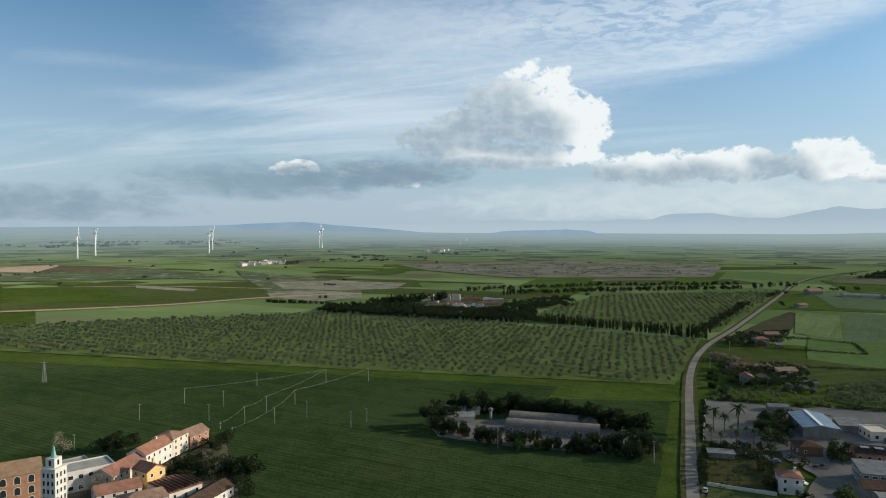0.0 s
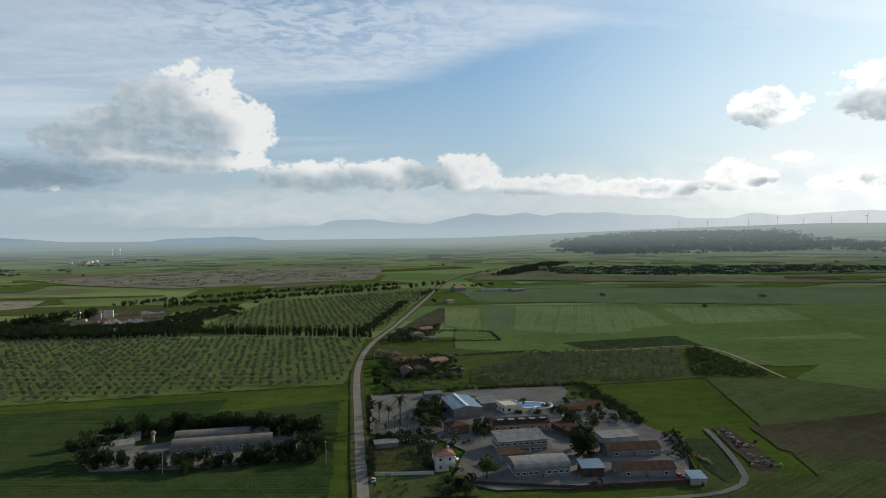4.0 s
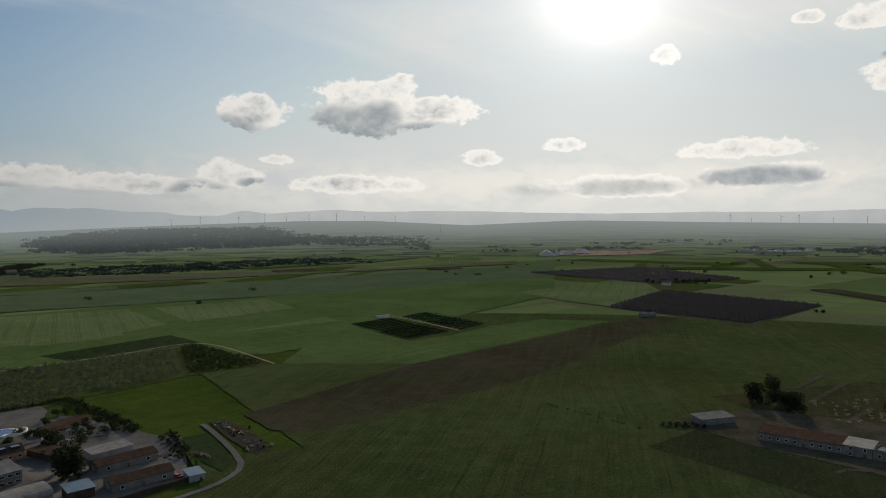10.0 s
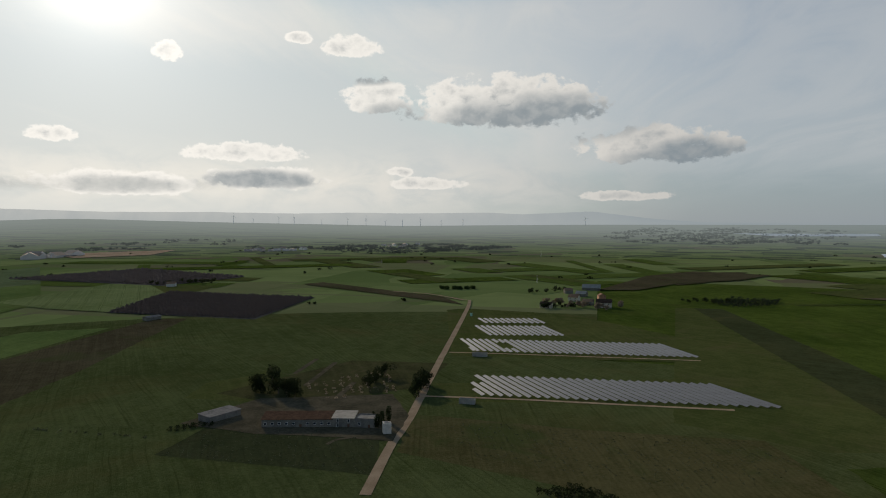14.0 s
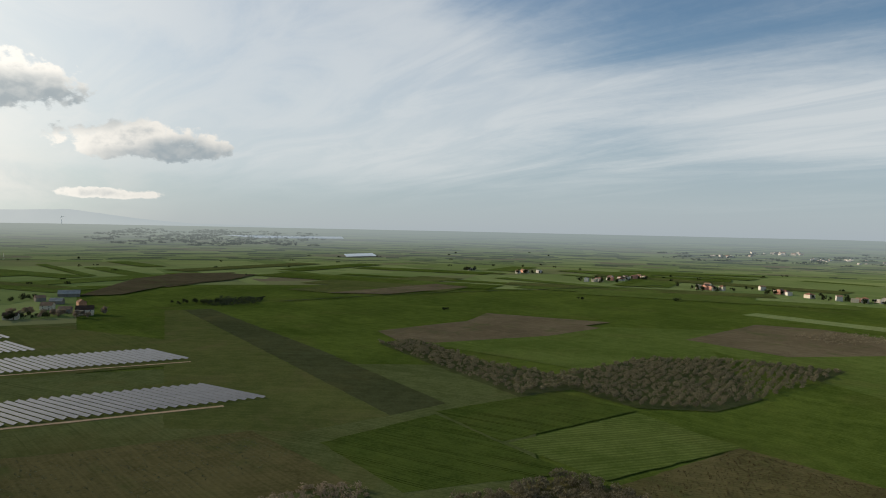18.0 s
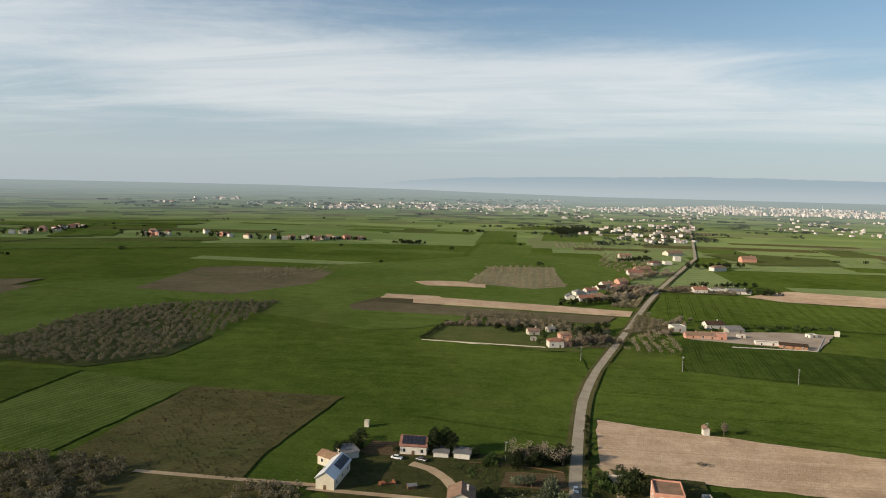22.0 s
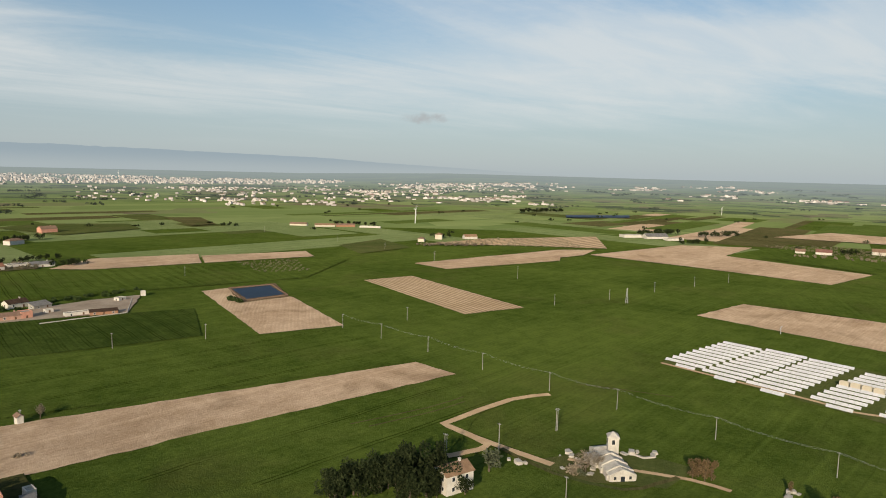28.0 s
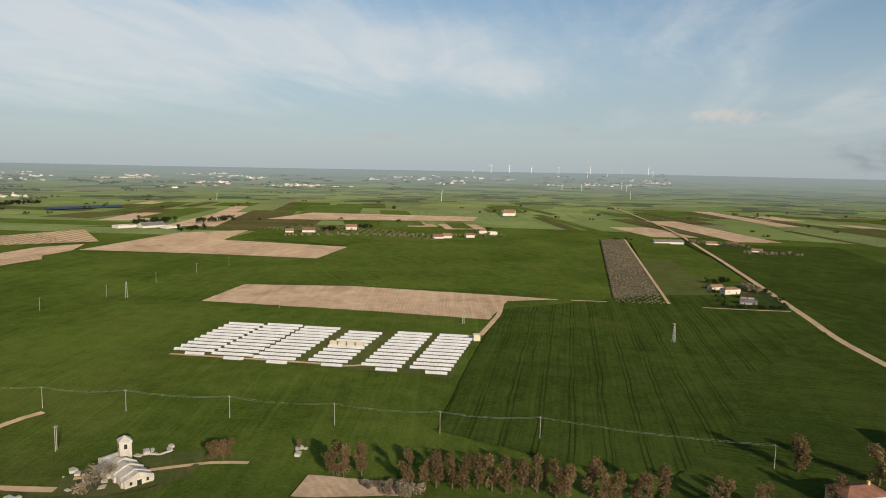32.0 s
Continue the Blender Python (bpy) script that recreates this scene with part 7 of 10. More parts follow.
sheet("yard", [(-13.9, 335.8), (17.4, 336.7), (18.7, 313.0), (13.4, 283.5), (-11.1, 282.2)], crop("garden", (0.05, 0.05, 0.02), (0.09, 0.085, 0.035), 20, 2.5, 0.4, patch=(0.04, 0.07, 0.02)), "overgrown garden plot", "garden")
sheet("yard", [(-11.1, 279.5), (25.8, 278.6), (30.0, 255.9), (-10.2, 255.7)], meadow(30), "rough grass by the road", "garden")
sheet("yard", [(69.0, 338.0), (93.9, 332.5), (91.7, 306.9), (70.2, 272.4), (69.1, 307.5)], surface("dark_yard", (0.07, 0.065, 0.055), (0.12, 0.11, 0.095), 0.1, 0.9, fine=1.0), "dark yard between the depot buildings", "yard")
sheet("yard", [(103.1, 419.8), (113.6, 426.8), (102.1, 396.2), (95.7, 396.4)], meadow(30), "grass plot", "garden")
hall = house([(27.8, 362.8), (43.4, 365.6)], 28, 5.5, "gable", 1.2, plaster_shaded, metal_blue, "wide hall with a blue sheet roof", "hall", category="building", ridge_along=False, windows=False)
part("roof_light", boxes((-0.8, -14.3, 6.95, 0.8, 14.3, 7.1)), frame_white, hall)
for i in range(8):
    part("roof_seam", boxes((-8.4, -11.5 + 3.2 * i, 5.75, -0.8, -11.3 + 3.2 * i, 5.8)), metal_grey, hall).matrix_local = pose(0, 0, 0.35)
house([(44.7, 379.4), (56.9, 381.4)], 12, 4, "shed", 0.8, plaster_shaded, metal_grey, "pale annex with a sheet roof", "annex", category="building", windows=False)
house([(56.3, 369.6), (66.3, 372.8)], 12, 4.5, "flat", wall=plaster_cream, tiles=surface("beige_roof", (0.42, 0.36, 0.27), (0.54, 0.47, 0.36), 0.3), label="beige flat-roofed bar beside the pool", name="bar_building", category="building", win=(1.6, 1.6))
house([(24.3, 332.8), (33.5, 336.2)], 9, 4.5, "hip", 1.8, wood_brown, tile_rust, "brown timber pavilion with hipped roof", "pavilion", category="building")
h5 = house([(45.6, 335.8), (73.7, 337.8)], 11, 4.2, "gable", 2.0, brick_red, tile_rust, "long brown workshop with roof windows", "workshop", category="building", win=(1.4, 1.0))
for i in range(5):
    part("roof_window", boxes((-12 + 5.4 * i, -4.2, 4.95, -8.6 + 5.4 * i, -1.4, 6.05)), glass_dark, h5).matrix_local = pose(0, 0, 0.1)
house([(43.7, 303.6), (65.9, 306.8)], 13, 5.5, "shed", 1.4, plaster_shaded, metal_grey, "white workshop with a pale sheet roof", "workshop", category="building", win=(1.8, 0.9), gap=2.4)
house([(42.7, 288.9), (51.3, 290.1)], 8, 4.5, "shed", 0.7, plaster_shaded, tile_rust, "link building with a rust-red roof", "workshop", category="building", windows=False)
house([(51.3, 293.0), (56.3, 293.5)], 5, 4, "flat", wall=plaster_shaded, tiles=tile_rust, label="small white office with a window row", name="office", category="building", gap=1.5)
house([(45.2, 271.2), (68.2, 273.7)], 13, 4.6, "vault", 2.2, plaster_shaded, asbestos, "white vaulted hall with a ribbed grey roof", "workshop", category="building", win=(1.6, 0.9), gap=2.4)
house([(89.6, 293.4), (113.9, 294.9)], 10, 3.8, "gable", 1.6, plaster_shaded, tile_rust, "long store with a rusty roof", "store", category="building", gap=6, win=(1.4, 1.2), group="long stores")
house([(86.6, 268.9), (109.9, 268.4)], 10, 3.8, "gable", 1.6, plaster_shaded, tile_rust, "long store with a rusty roof", "store", category="building", gap=6, win=(1.4, 1.2), group="long stores")
house([(93.4, 312.5), (110.8, 314.5)], 9, 3.2, "shed", 0.6, concrete, asbestos, "open shed with a patched grey roof", "shed", category="shed", windows=False)
house([(72.5, 271.1), (81.4, 270.9)], 9, 4.2, "shed", 0.5, tile_rust, metal_blue, "dark shed with a blue-grey roof", "shed", category="shed", windows=False)
hw = house([(14.1, 284.2), (22.2, 285.3)], 8, 6.4, "hip", 1.8, plaster_white, tile_red, "white two-storey house with a red roof and balcony", chimney=True)
part("balcony", boxes((-4.2, -5.2, 3.1, 4.2, -4.0, 3.3), (-4.2, -5.2, 3.3, 4.2, -5.08, 4.2)), plaster_white, hw)
house([(-11.8, 315.5), (-1.4, 317.7)], 5, 2.6, "shed", 0.4, plaster_shaded, metal_grey, "low white shed by the road", "shed", category="shed", windows=False)
house([(37.5, 385.7), (45.3, 398.2)], 6, 3, "flat", wall=plaster_shaded, tiles=metal_grey, label="small flat service block", category="building")
house([(91.3, 368.5), (113.4, 379.4)], 6, 3, "shed", 0.4, brick_red, tile_rust, "dark rusty lean-to store shed", "shed", category="shed", windows=False)
house([(75.2, 340.7), (80.8, 323.9)], 8, 3.2, "shed", 0.5, tile_rust, tile_rust, "dark rusty lean-to store shed", "shed", category="shed", windows=False)
house([(14.6, 408.8), (24.8, 411.2)], 6, 3, "gable", 1.0, plaster_shaded, metal_grey, "white marquee by the car park", "marquee", category="tent", windows=False)
# pool
pool = thing("swimming_pool", (73.9, 388.2, 0.5), 10, "blue oval swimming pool with a pale rim", "pool")
ring = [(7.5 * math.cos(6.2832 * i / 28), 6 * math.sin(6.2832 * i / 28)) for i in range(28)]
bm = bmesh.new()
bm.faces.new([bm.verts.new((x, y, 0.12)) for x, y in ring])
part("water", bm, pool_water, pool)
bm = bmesh.new()
a = [bm.verts.new((x * 1.28, y * 1.28, 0.02)) for x, y in ring]
b = [bm.verts.new((x, y, 0.14)) for x, y in ring]
for i in range(28):
    bm.faces.new((a[i], a[(i + 1) % 28], b[(i + 1) % 28], b[i]))
part("rim", bm, plaster_white, pool)
slide = thing("water_slide", (78.1, 374.7, 0), 30, "pale curved water slide", "slide")
bm = bmesh.new()
for i in range(14):
    a0, a1 = 0.45 * i, 0.45 * (i + 1)
    tube(bm, (5 * math.cos(a0), 5 * math.sin(a0), 0.5 + 0.25 * i), (5 * math.cos(a1), 5 * math.sin(a1), 0.5 + 0.25 * (i + 1)), 0.6, 0.6, 6)
bmesh.ops.remove_doubles(bm, verts=bm.verts, dist=0.45)
part("chute", bm, plaster_white, slide)
circle = thing("round_track", (95.3, 360.6, 0), 0, "ring of pale kerbs of a small play track", "play track")
bm = bmesh.new()
for i in range(24):
    tube(bm, (9 * math.cos(0.262 * i), 9 * math.sin(0.262 * i), 0.5), (9 * math.cos(0.262 * (i + 1)), 9 * math.sin(0.262 * (i + 1)), 0.5), 0.5, 0.5, 5)
part("kerb", bm, plaster_white, circle)
rd = np.random.default_rng(8)
JUNK = [asbestos, tile_rust, tile_rust, wood_brown, scrap, metal_grey]
for (cx, cy), n, spread in [((111.9, 364.4), 34, 13), ((98.0, 357.2), 20, 9), ((114.9, 346.3), 12, 7), ((155.5, 308.0), 26, 6), ((152.4, 284.2), 16, 5), ((157.5, 322.0), 14, 4), ((117.3, 294.8), 14, 6), ((21.0, 349.3), 10, 5), ((28.7, 323.7), 8, 5), ((77.7, 267.4), 8, 5)]:
    for i in range(n):
        w, d, h = rd.uniform(0.6, 2.6), rd.uniform(0.6, 1.7), rd.uniform(0.3, 1.3)
        ob = thing("scrap_heap", (cx + rd.normal() * spread * 0.6, cy + rd.normal() * spread * 0.6, 0), rd.uniform(0, 180), "stacked scrap and building goods in the depot", "scrap", "scrap and goods")
        part("load", boxes((-w / 2, -d / 2, 0.05, w / 2, d / 2, h), (-w / 3, -d / 2.5, h, w / 4, d / 3, h * 1.25)), JUNK[int(rd.integers(6))], ob)
for i in range(9):
    x, y = (124.4, 314.1)[0] + 2.5 * i * 0.3, (124.4, 314.1)[1] - 4.0 * i
    tree("dry_bush", x, y, 1.6, "depot weeds")
for x, y, h in [(-11.2, 357.6, 12), (-6.4, 353.2, 11), (-0.3, 353.0, 16), (-3.2, 347.0, 7), (3.1, 348.8, 7), (6.4, 342.8, 8), (-11.8, 340.4, 7), (-0.9, 337.3, 8), (-7.5, 335.6, 7), (9.2, 339.8, 7), (12.2, 346.6, 8), (-13.0, 348.3, 6)]:
    tree("palm", x, y, h, "palms by the car park")
for x, y, h in [(10.4, 360.1, 8), (13.2, 371.1, 9), (15.3, 363.2, 8), (18.8, 386.4, 8), (20.6, 367.4, 7), (12.0, 382.9, 7), (40.7, 334.1, 6), (37.6, 338.9, 6), (82.6, 342.4, 6), (86.8, 350.3, 6), (96.6, 341.9, 7), (22.4, 280.0, 4), (12.1, 309.1, 4), (12.4, 287.0, 4), (22.8, 262.8, 5), (24.7, 256.0, 6)]:
    tree("dark", x, y, h, "trees in the depot")
for x, y, h in [(77.5, 295.9, 13), (80.1, 299.5, 14), (83.0, 301.0, 13), (79.2, 307.3, 11), (83.0, 295.7, 11)]:
    tree("cypress", x, y, h, "tall conifers in the depot", 2.2)
tree("broad", 34.1, 273.3, 10.5)
thicket("depot_trees", [(34.9, 359.3), (47.7, 355.7), (41.9, 316.4), (34.4, 327.0)], 5.0, leaf_dark, "dark trees between the depot buildings", 5.5, 2.4, 120, 0.45, 211, 0.3)
thicket("depot_trees", [(81.4, 368.8), (93.0, 360.6), (93.9, 332.5), (83.8, 315.2), (75.3, 334.9)], 5.5, leaf_dark, "dark trees between the depot buildings", 6.0, 2.6, 120, 0.45, 212, 0.35)
thicket("depot_trees", [(101.3, 412.6), (119.1, 387.8), (121.0, 343.2), (98.8, 349.9), (91.7, 380.2)], 6.0, leaf_dark, "dark trees at the depot's back", 4.5, 2.2, 100, 0.45, 213, 0.45)
thicket("depot_trees", [(-12.5, 337.8), (9.7, 339.2), (32.4, 327.8), (30.9, 313.2), (9.0, 317.8), (-11.9, 321.6)], 5.0, leaf_dark, "dark shrubs and trees below the palms", 4.0, 2.2, 110, 0.42, 215, 0.35)
thicket("depot_trees", [(6.0, 315.4), (13.0, 315.4), (14.5, 288.4), (9.0, 286.0)], 4.2, leaf_dark, "dark trees beside the white house", 5.0, 2.2, 110, 0.42, 216, 0.25)
thicket("depot_trees", [(17.0, 274.0), (30.0, 273.0), (27.0, 255.1), (14.0, 256.0)], 4.6, leaf_dark, "dark bushes under the depot wall", 3.6, 2.2, 110, 0.42, 217, 0.2)
thicket("depot_trees", [(125.0, 330.0), (134.0, 325.0), (130.0, 290.0), (121.0, 285.0)], 4.6, leaf_dark, "dark scrub along the depot side", 2.4, 1.6, 80, 0.4, 218, 0.25)
row("dark", *[(-14.6, 321.7), (-12.8, 278.8)], 14, 3.2, 0.5, "hedge along the garden")
thicket("depot_trees", [(9.0, 386.7), (25.4, 395.0), (22.6, 339.4), (9.1, 336.9)], 5.0, leaf_dark, "dark trees by the car park", 6.5, 2.5, 130, 0.45, 214, 0.3)
row("dark", *[(-17.7, 417.1), (-15.2, 340.5)], 12, 3.0, 0.6, "hedge along the car park")
thicket("hedge", band([(-16.2, 421.4), (40.1, 429.7), (116.0, 436.1)], 3.0), 1.8, leaf_dark, "dark hedge behind the depot", 2.2, 1.5, 30, 0.4, 7, 0.1)
thicket("hedge", band([(116.3, 434.5), (121.5, 375.6), (123.0, 341.1)], 4.0), 2.0, leaf_dark, "tall dark hedge beside the depot", 3.0, 1.8, 36, 0.45, 8, 0.1)
thicket("shrubs", [(-11.5, 331.1), (17.2, 333.0), (13.5, 286.9), (-10.8, 284.2)], 4.5, leaf_green, "shrubs in the overgrown garden", 1.6, 1.2, 40, 0.3, 9, 0.4)
thicket("shrubs", [(-10.5, 277.6), (23.3, 276.7), (27.9, 255.9), (-9.1, 254.1)], 5.0, leaf_green, "shrubs and weeds by the road", 1.8, 1.3, 40, 0.3, 10, 0.35)
wall_line("boundary_wall", [(-11.1, 282.2), (13.3, 281.5)], 1.4, 0.3, plaster_cream, "pale garden wall")
wall_line("boundary_wall", [(-17.8, 420.0), (-15.2, 340.5)], 1.2, 0.3, concrete, "grey wall along the road")
wall_line("boundary_wall", [(24.8, 268.6), (66.8, 259.5), (112.8, 261.8)], 1.8, 0.3, tile_rust, "dark brown depot wall")
wall_line("boundary_wall", [(135.1, 333.9), (116.2, 257.2)], 1.6, 0.3, tile_rust, "dark rust-brown depot side wall")
sheet("yard", [(133.3, 316.9), (146.2, 315.9), (137.1, 271.0), (126.8, 261.1), (126.5, 279.7)], crop("lush_plot", (0.030, 0.046, 0.017), (0.054, 0.074, 0.028)), "green plot behind the depot", "garden")
house([(112.6, 260.1), (118.4, 259.5)], 8, 2.6, "shed", 0.4, concrete, metal_blue, "low blue-grey shed at the depot edge", "shed", category="shed", windows=False)
for k, (x, y) in enumerate([(-10.5, 324.8), (-7.8, 323.9), (-4.6, 324.6), (-1.2, 323.7), (2.6, 324.4), (6.5, 322.6), (10.3, 323.3), (14.4, 320.6)]):
    car(x, y, 80 + 9 * (k % 3), ((0.6, 0.6, 0.6), (0.05, 0.05, 0.06), (0.35, 0.37, 0.4), (0.10, 0.13, 0.2))[k % 4], ("white van-like car by the palms", "black car by the palms", "silver car by the palms", "blue car by the palms")[k % 4])
for k, (x, y) in enumerate([(63.1, 377.6), (64.8, 369.4), (74.5, 369.0), (81.6, 384.2), (85.3, 376.8), (87.4, 368.6), (71.0, 397.3)]):
    tree("bush", x, y, 2.2 + 0.3 * (k % 3), "shrubs by the pool")
car(-11.3, 274.4, 0, (0.55, 0.55, 0.55), "silver car by the road")
car(22.6, 297.4, 60, (0.7, 0.7, 0.7), "white car in the depot")
car(110.8, 268.4, 20, (0.5, 0.03, 0.02), "red car in the depot")

# poles in the north
pylon(-406.7, 300.7, 14)
NP = [(-281.8, 260.4, 9), (-286.4, 296.4, 9), (-249.2, 274.5, 9), (-261.3, 299.4, 9), (-229.8, 278.5, 9), (-214.7, 282.9, 9), (-227.4, 318.1, 9), (-207.5, 300.6, 9), (-175.9, 292.4, 9), (-173.1, 303.2, 8), (-275.5, 345.9, 9), (-233.0, 300.3, 9), (-99.2, 291.7, 10), (-32.6, 298.9, 10), (-270.0, 213.3, 8), (-242.0, 372.0, 9), (-219.0, 386.0, 9), (-234.2, 265.7, 3.5), (-222.7, 260.9, 3.5)]
for x, y, h in NP:
    pole(x, y, h)
for i, j in [(1, 15), (17, 4), (4, 11), (11, 15), (18, 5), (5, 6), (6, 16)]:
    wire((NP[i][0], NP[i][1], NP[i][2] - 0.2), (NP[j][0], NP[j][1], NP[j][2] - 0.2), 1.0, 0.04)
for x, y, h in [(89.6, 1287, 9), (-156.0, 1043, 10), (-7.8, 596.5, 8), (-19.3, 518.8, 8)]:
    pole(x, y, h)

# ---------------------------------------------------------------- farm beside the white track
sheet("yard", [(318.5, 167.2), (369.8, 146.2), (388.6, 74.1), (346.8, 57.6), (304.4, 58.0), (307.7, 85.0), (307.5, 124.6)], old_yard, "pale yard of the farm", "yard")
house([(317.4, 124.9), (322.4, 91.3)], 11, 4.2, "shed", 1.0, plaster_shaded, tile_rust, "long white farm building with a grey roof", "farm_building", category="building", gap=3.0, win=(1.2, 1.0))
house([(322.4, 91.3), (323.2, 80.8)], 11, 4.8, "shed", 0.6, plaster_shaded, concrete, "white farm block with a bright roof", "farm_building", category="building")
house([(323.3, 80.6), (323.0, 70.8)], 9, 4.4, "flat", wall=plaster_shaded, tiles=asbestos, label="plain cream plastered farm block", name="farm_building", category="building")
house([(320.4, 152.4), (337.2, 143.7)], 9, 3.4, "shed", 0.5, plaster_shaded, metal_grey, "low farm shed with a pale roof", "shed", category="shed", windows=False)
house([(314.2, 64.4), (315.5, 60.9)], 3.4, 5.0, "flat", wall=plaster_white, tiles=concrete, label="small white transformer tower", name="transformer_tower", category="tower", windows=False)
for k in range(5):
    wall_line("ruined_wall", [((391.5, 125.6)[0] + 9 * k, (391.5, 125.6)[1] + 4 * k), ((391.5, 125.6)[0] + 9 * k + 6, (391.5, 125.6)[1] + 4 * k + 14)], 0.4, 0.5, old_yard, "low broken concrete wall")
for x, y, h in [(384.2, 154.8, 11), (382.7, 150.5, 10), (401.4, 150.3, 14), (374.8, 132.3, 11), (376.2, 128.2, 10), (380.7, 139.7, 11), (403.4, 92.2, 8), (415.8, 91.5, 8), (433.3, 88.1, 10), (393.5, 60.2, 11), (403.5, 59.2, 11), (386.6, 61.0, 9), (415.4, 58.3, 9)]:
    tree("dark", x, y, h, "trees by the farm")
for x, y, h in [(322.6, 69.1, 8), (327.8, 68.0, 8), (333.5, 65.8, 9), (333.8, 73.5, 6)]:
    tree("cypress", x, y, h, "conifers by the farm", 1.6)
for pts in ([(472.3, 131.1), (402.5, 130.4)], [(415.5, 103.6), (370.9, 104.0)], [(482.9, 147.8), (432.8, 147.8)], [(360.7, 141.5), (355.3, 80.3)]):
    strip("slab", pts, 3.5, old_yard, "cracked concrete slab of a vanished shed", "slab")
strip("slab", [(296.5, 86.4), (304.4, 83.6), (309.8, 72.1)], 2.0, old_yard, "cracked pale concrete slab", "slab")
thicket("weeds", [(404.2, 133.3), (452.4, 93.8), (397.1, 69.2), (367.3, 107.9)], 5.0, leaf_dry, "dry weeds in the old yard", 1.2, 1.2, 30, 0.3, 12, 0.4)
thicket("weeds", [(303.4, 164.0), (317.8, 147.4), (323.4, 153.2), (310.0, 169.2)], 3.0, leaf_dark, "dark bushes by the shed", 1.8, 1.3, 40, 0.35, 13, 0.2)
thicket("hedge", band([(301.7, 241.3), (296.1, 170.3)], 2.0), 2.4, leaf_olive, "thin grassy hedge", 0.9, 1.1, 20, 0.35, 14, 0.3)
thicket("brushwood", [(250.9, -3.6), (259.4, -17.7), (250.4, -35.1), (239.8, -35.7)], 3.0, leaf_dark, "dark brushwood", 3.0, 1.8, 80, 0.35, 15, 0.2)
thicket("brushwood", [(237.3, -74.2), (244.8, -104.0), (234.0, -122.8), (220.3, -118.1)], 3.5, leaf_dry, "grey brushwood", 3.0, 1.8, 80, 0.3, 16, 0.2)
wall_line("low_wall", [(322.7, 45.3), (323.5, 33.2), (334.3, 34.3), (334.7, 45.9)], 0.15, 0.4, old_yard, "low concrete basin wall")


# ---------------------------------------------------------------- solar parks
def solar_table(length, width, tilt, glass, label):
    """A long tilted table of panels on posts; x runs along it and it faces -y."""
    ob = thing("solar_table", (0, 0, 0), 0, label, "solar panels", "solar tables")
    c, s = math.cos(radians(tilt)) * width / 2, math.sin(radians(tilt)) * width / 2
    z = 0.7 + s
    n = max(1, round(length / 19))
    for i in range(n):
        a, b = -length / 2 + length * i / n + 0.06, -length / 2 + length * (i + 1) / n - 0.06
        bm = prism_x([(-c, z - s), (c, z + s), (c, z + s + 0.08), (-c, z - s + 0.08)], a, b)
        part("panel", bm, glass, ob)
        x = (a + b) / 2
        part("post", boxes((x - 0.07, c * 0.5 - 0.07, -0.1, x + 0.07, c * 0.5 + 0.07, z + s * 0.5)), steel, ob)
    return ob


S_LABEL = "long tilted table of solar panels greyed for the sky's reflection"
proto = {k: solar_table(k, 2.2, 22, solar_sky_grey, S_LABEL) for k in (16, 34, 57)}
# rows stand 65 degrees off +y and look to the north-north-west of the plan
TURN = 205
ca, sa = math.cos(radians(25)), math.sin(radians(25))
for i in range(31):
    k = 57 if i > 3 else (16, 34, 34, 57)[i]
    x = 417 - (57 - k) / 2 * ca - 0.22 * i
    y = 34 - 5.3 * i - (57 - k) / 2 * sa
    copy_thing(proto[k], pose(x, y, 0, 0, 0, TURN))
for i in range(33):
    k = 16 if i == 0 else 57
    x = 553 - (57 - k) / 2 * ca - 0.12 * i
    y = 48 - 5.2 * i - (57 - k) / 2 * sa
    if i not in (6, 7):
        copy_thing(proto[k], pose(x, y, 0, 0, 0, TURN - 6))
    else:
        copy_thing(proto[16], pose(x - 20, y - 6, 0, 0, 0, TURN - 6))
        copy_thing(proto[16], pose(x + 20, y + 6, 0, 0, 0, TURN - 6))
for i in range(13):
    copy_thing(proto[57], pose(628 + 0.5 * i, 36 - 5.2 * i, 0, 0, 0, TURN - 7))
    if i < 11:
        copy_thing(proto[34], pose(690 + 0.5 * i, 40 - 5.6 * i, 0, 0, 0, TURN - 7))
for ob in proto.values():
    for o in (*ob.children_recursive, ob):
        bpy.data.objects.remove(o)
house([(373.3, 34.5), (372.1, 25.8)], 3, 2.6, "flat", wall=concrete, tiles=metal_grey, label="grey inverter cabin by the solar rows", name="inverter_cabin", category="cabin", windows=False)
house([(507.0, 37.3), (506.3, 26.0)], 3, 2.6, "flat", wall=concrete, tiles=metal_grey, label="grey inverter cabin by the solar rows", name="inverter_cabin", category="cabin", windows=False)
house([(722.3, 55.2), (722.6, 52.8)], 3, 3.0, "flat", wall=copper_green, tiles=metal_grey, label="green service cabin by the track", name="service_cabin", category="cabin", windows=False)
strip("track", [(386.6, 55.8), (386.4, 7.7), (382.2, -53.8), (378.2, -111.9)], 3.0, dirt, "pale service track by the solar rows")
strip("track", [(520.1, 55.6), (519.2, 10.5), (511.7, -127.3)], 2.5, dirt, "pale service track by the solar rows")
D_LABEL = "dark solar table in a field, seen from its back"
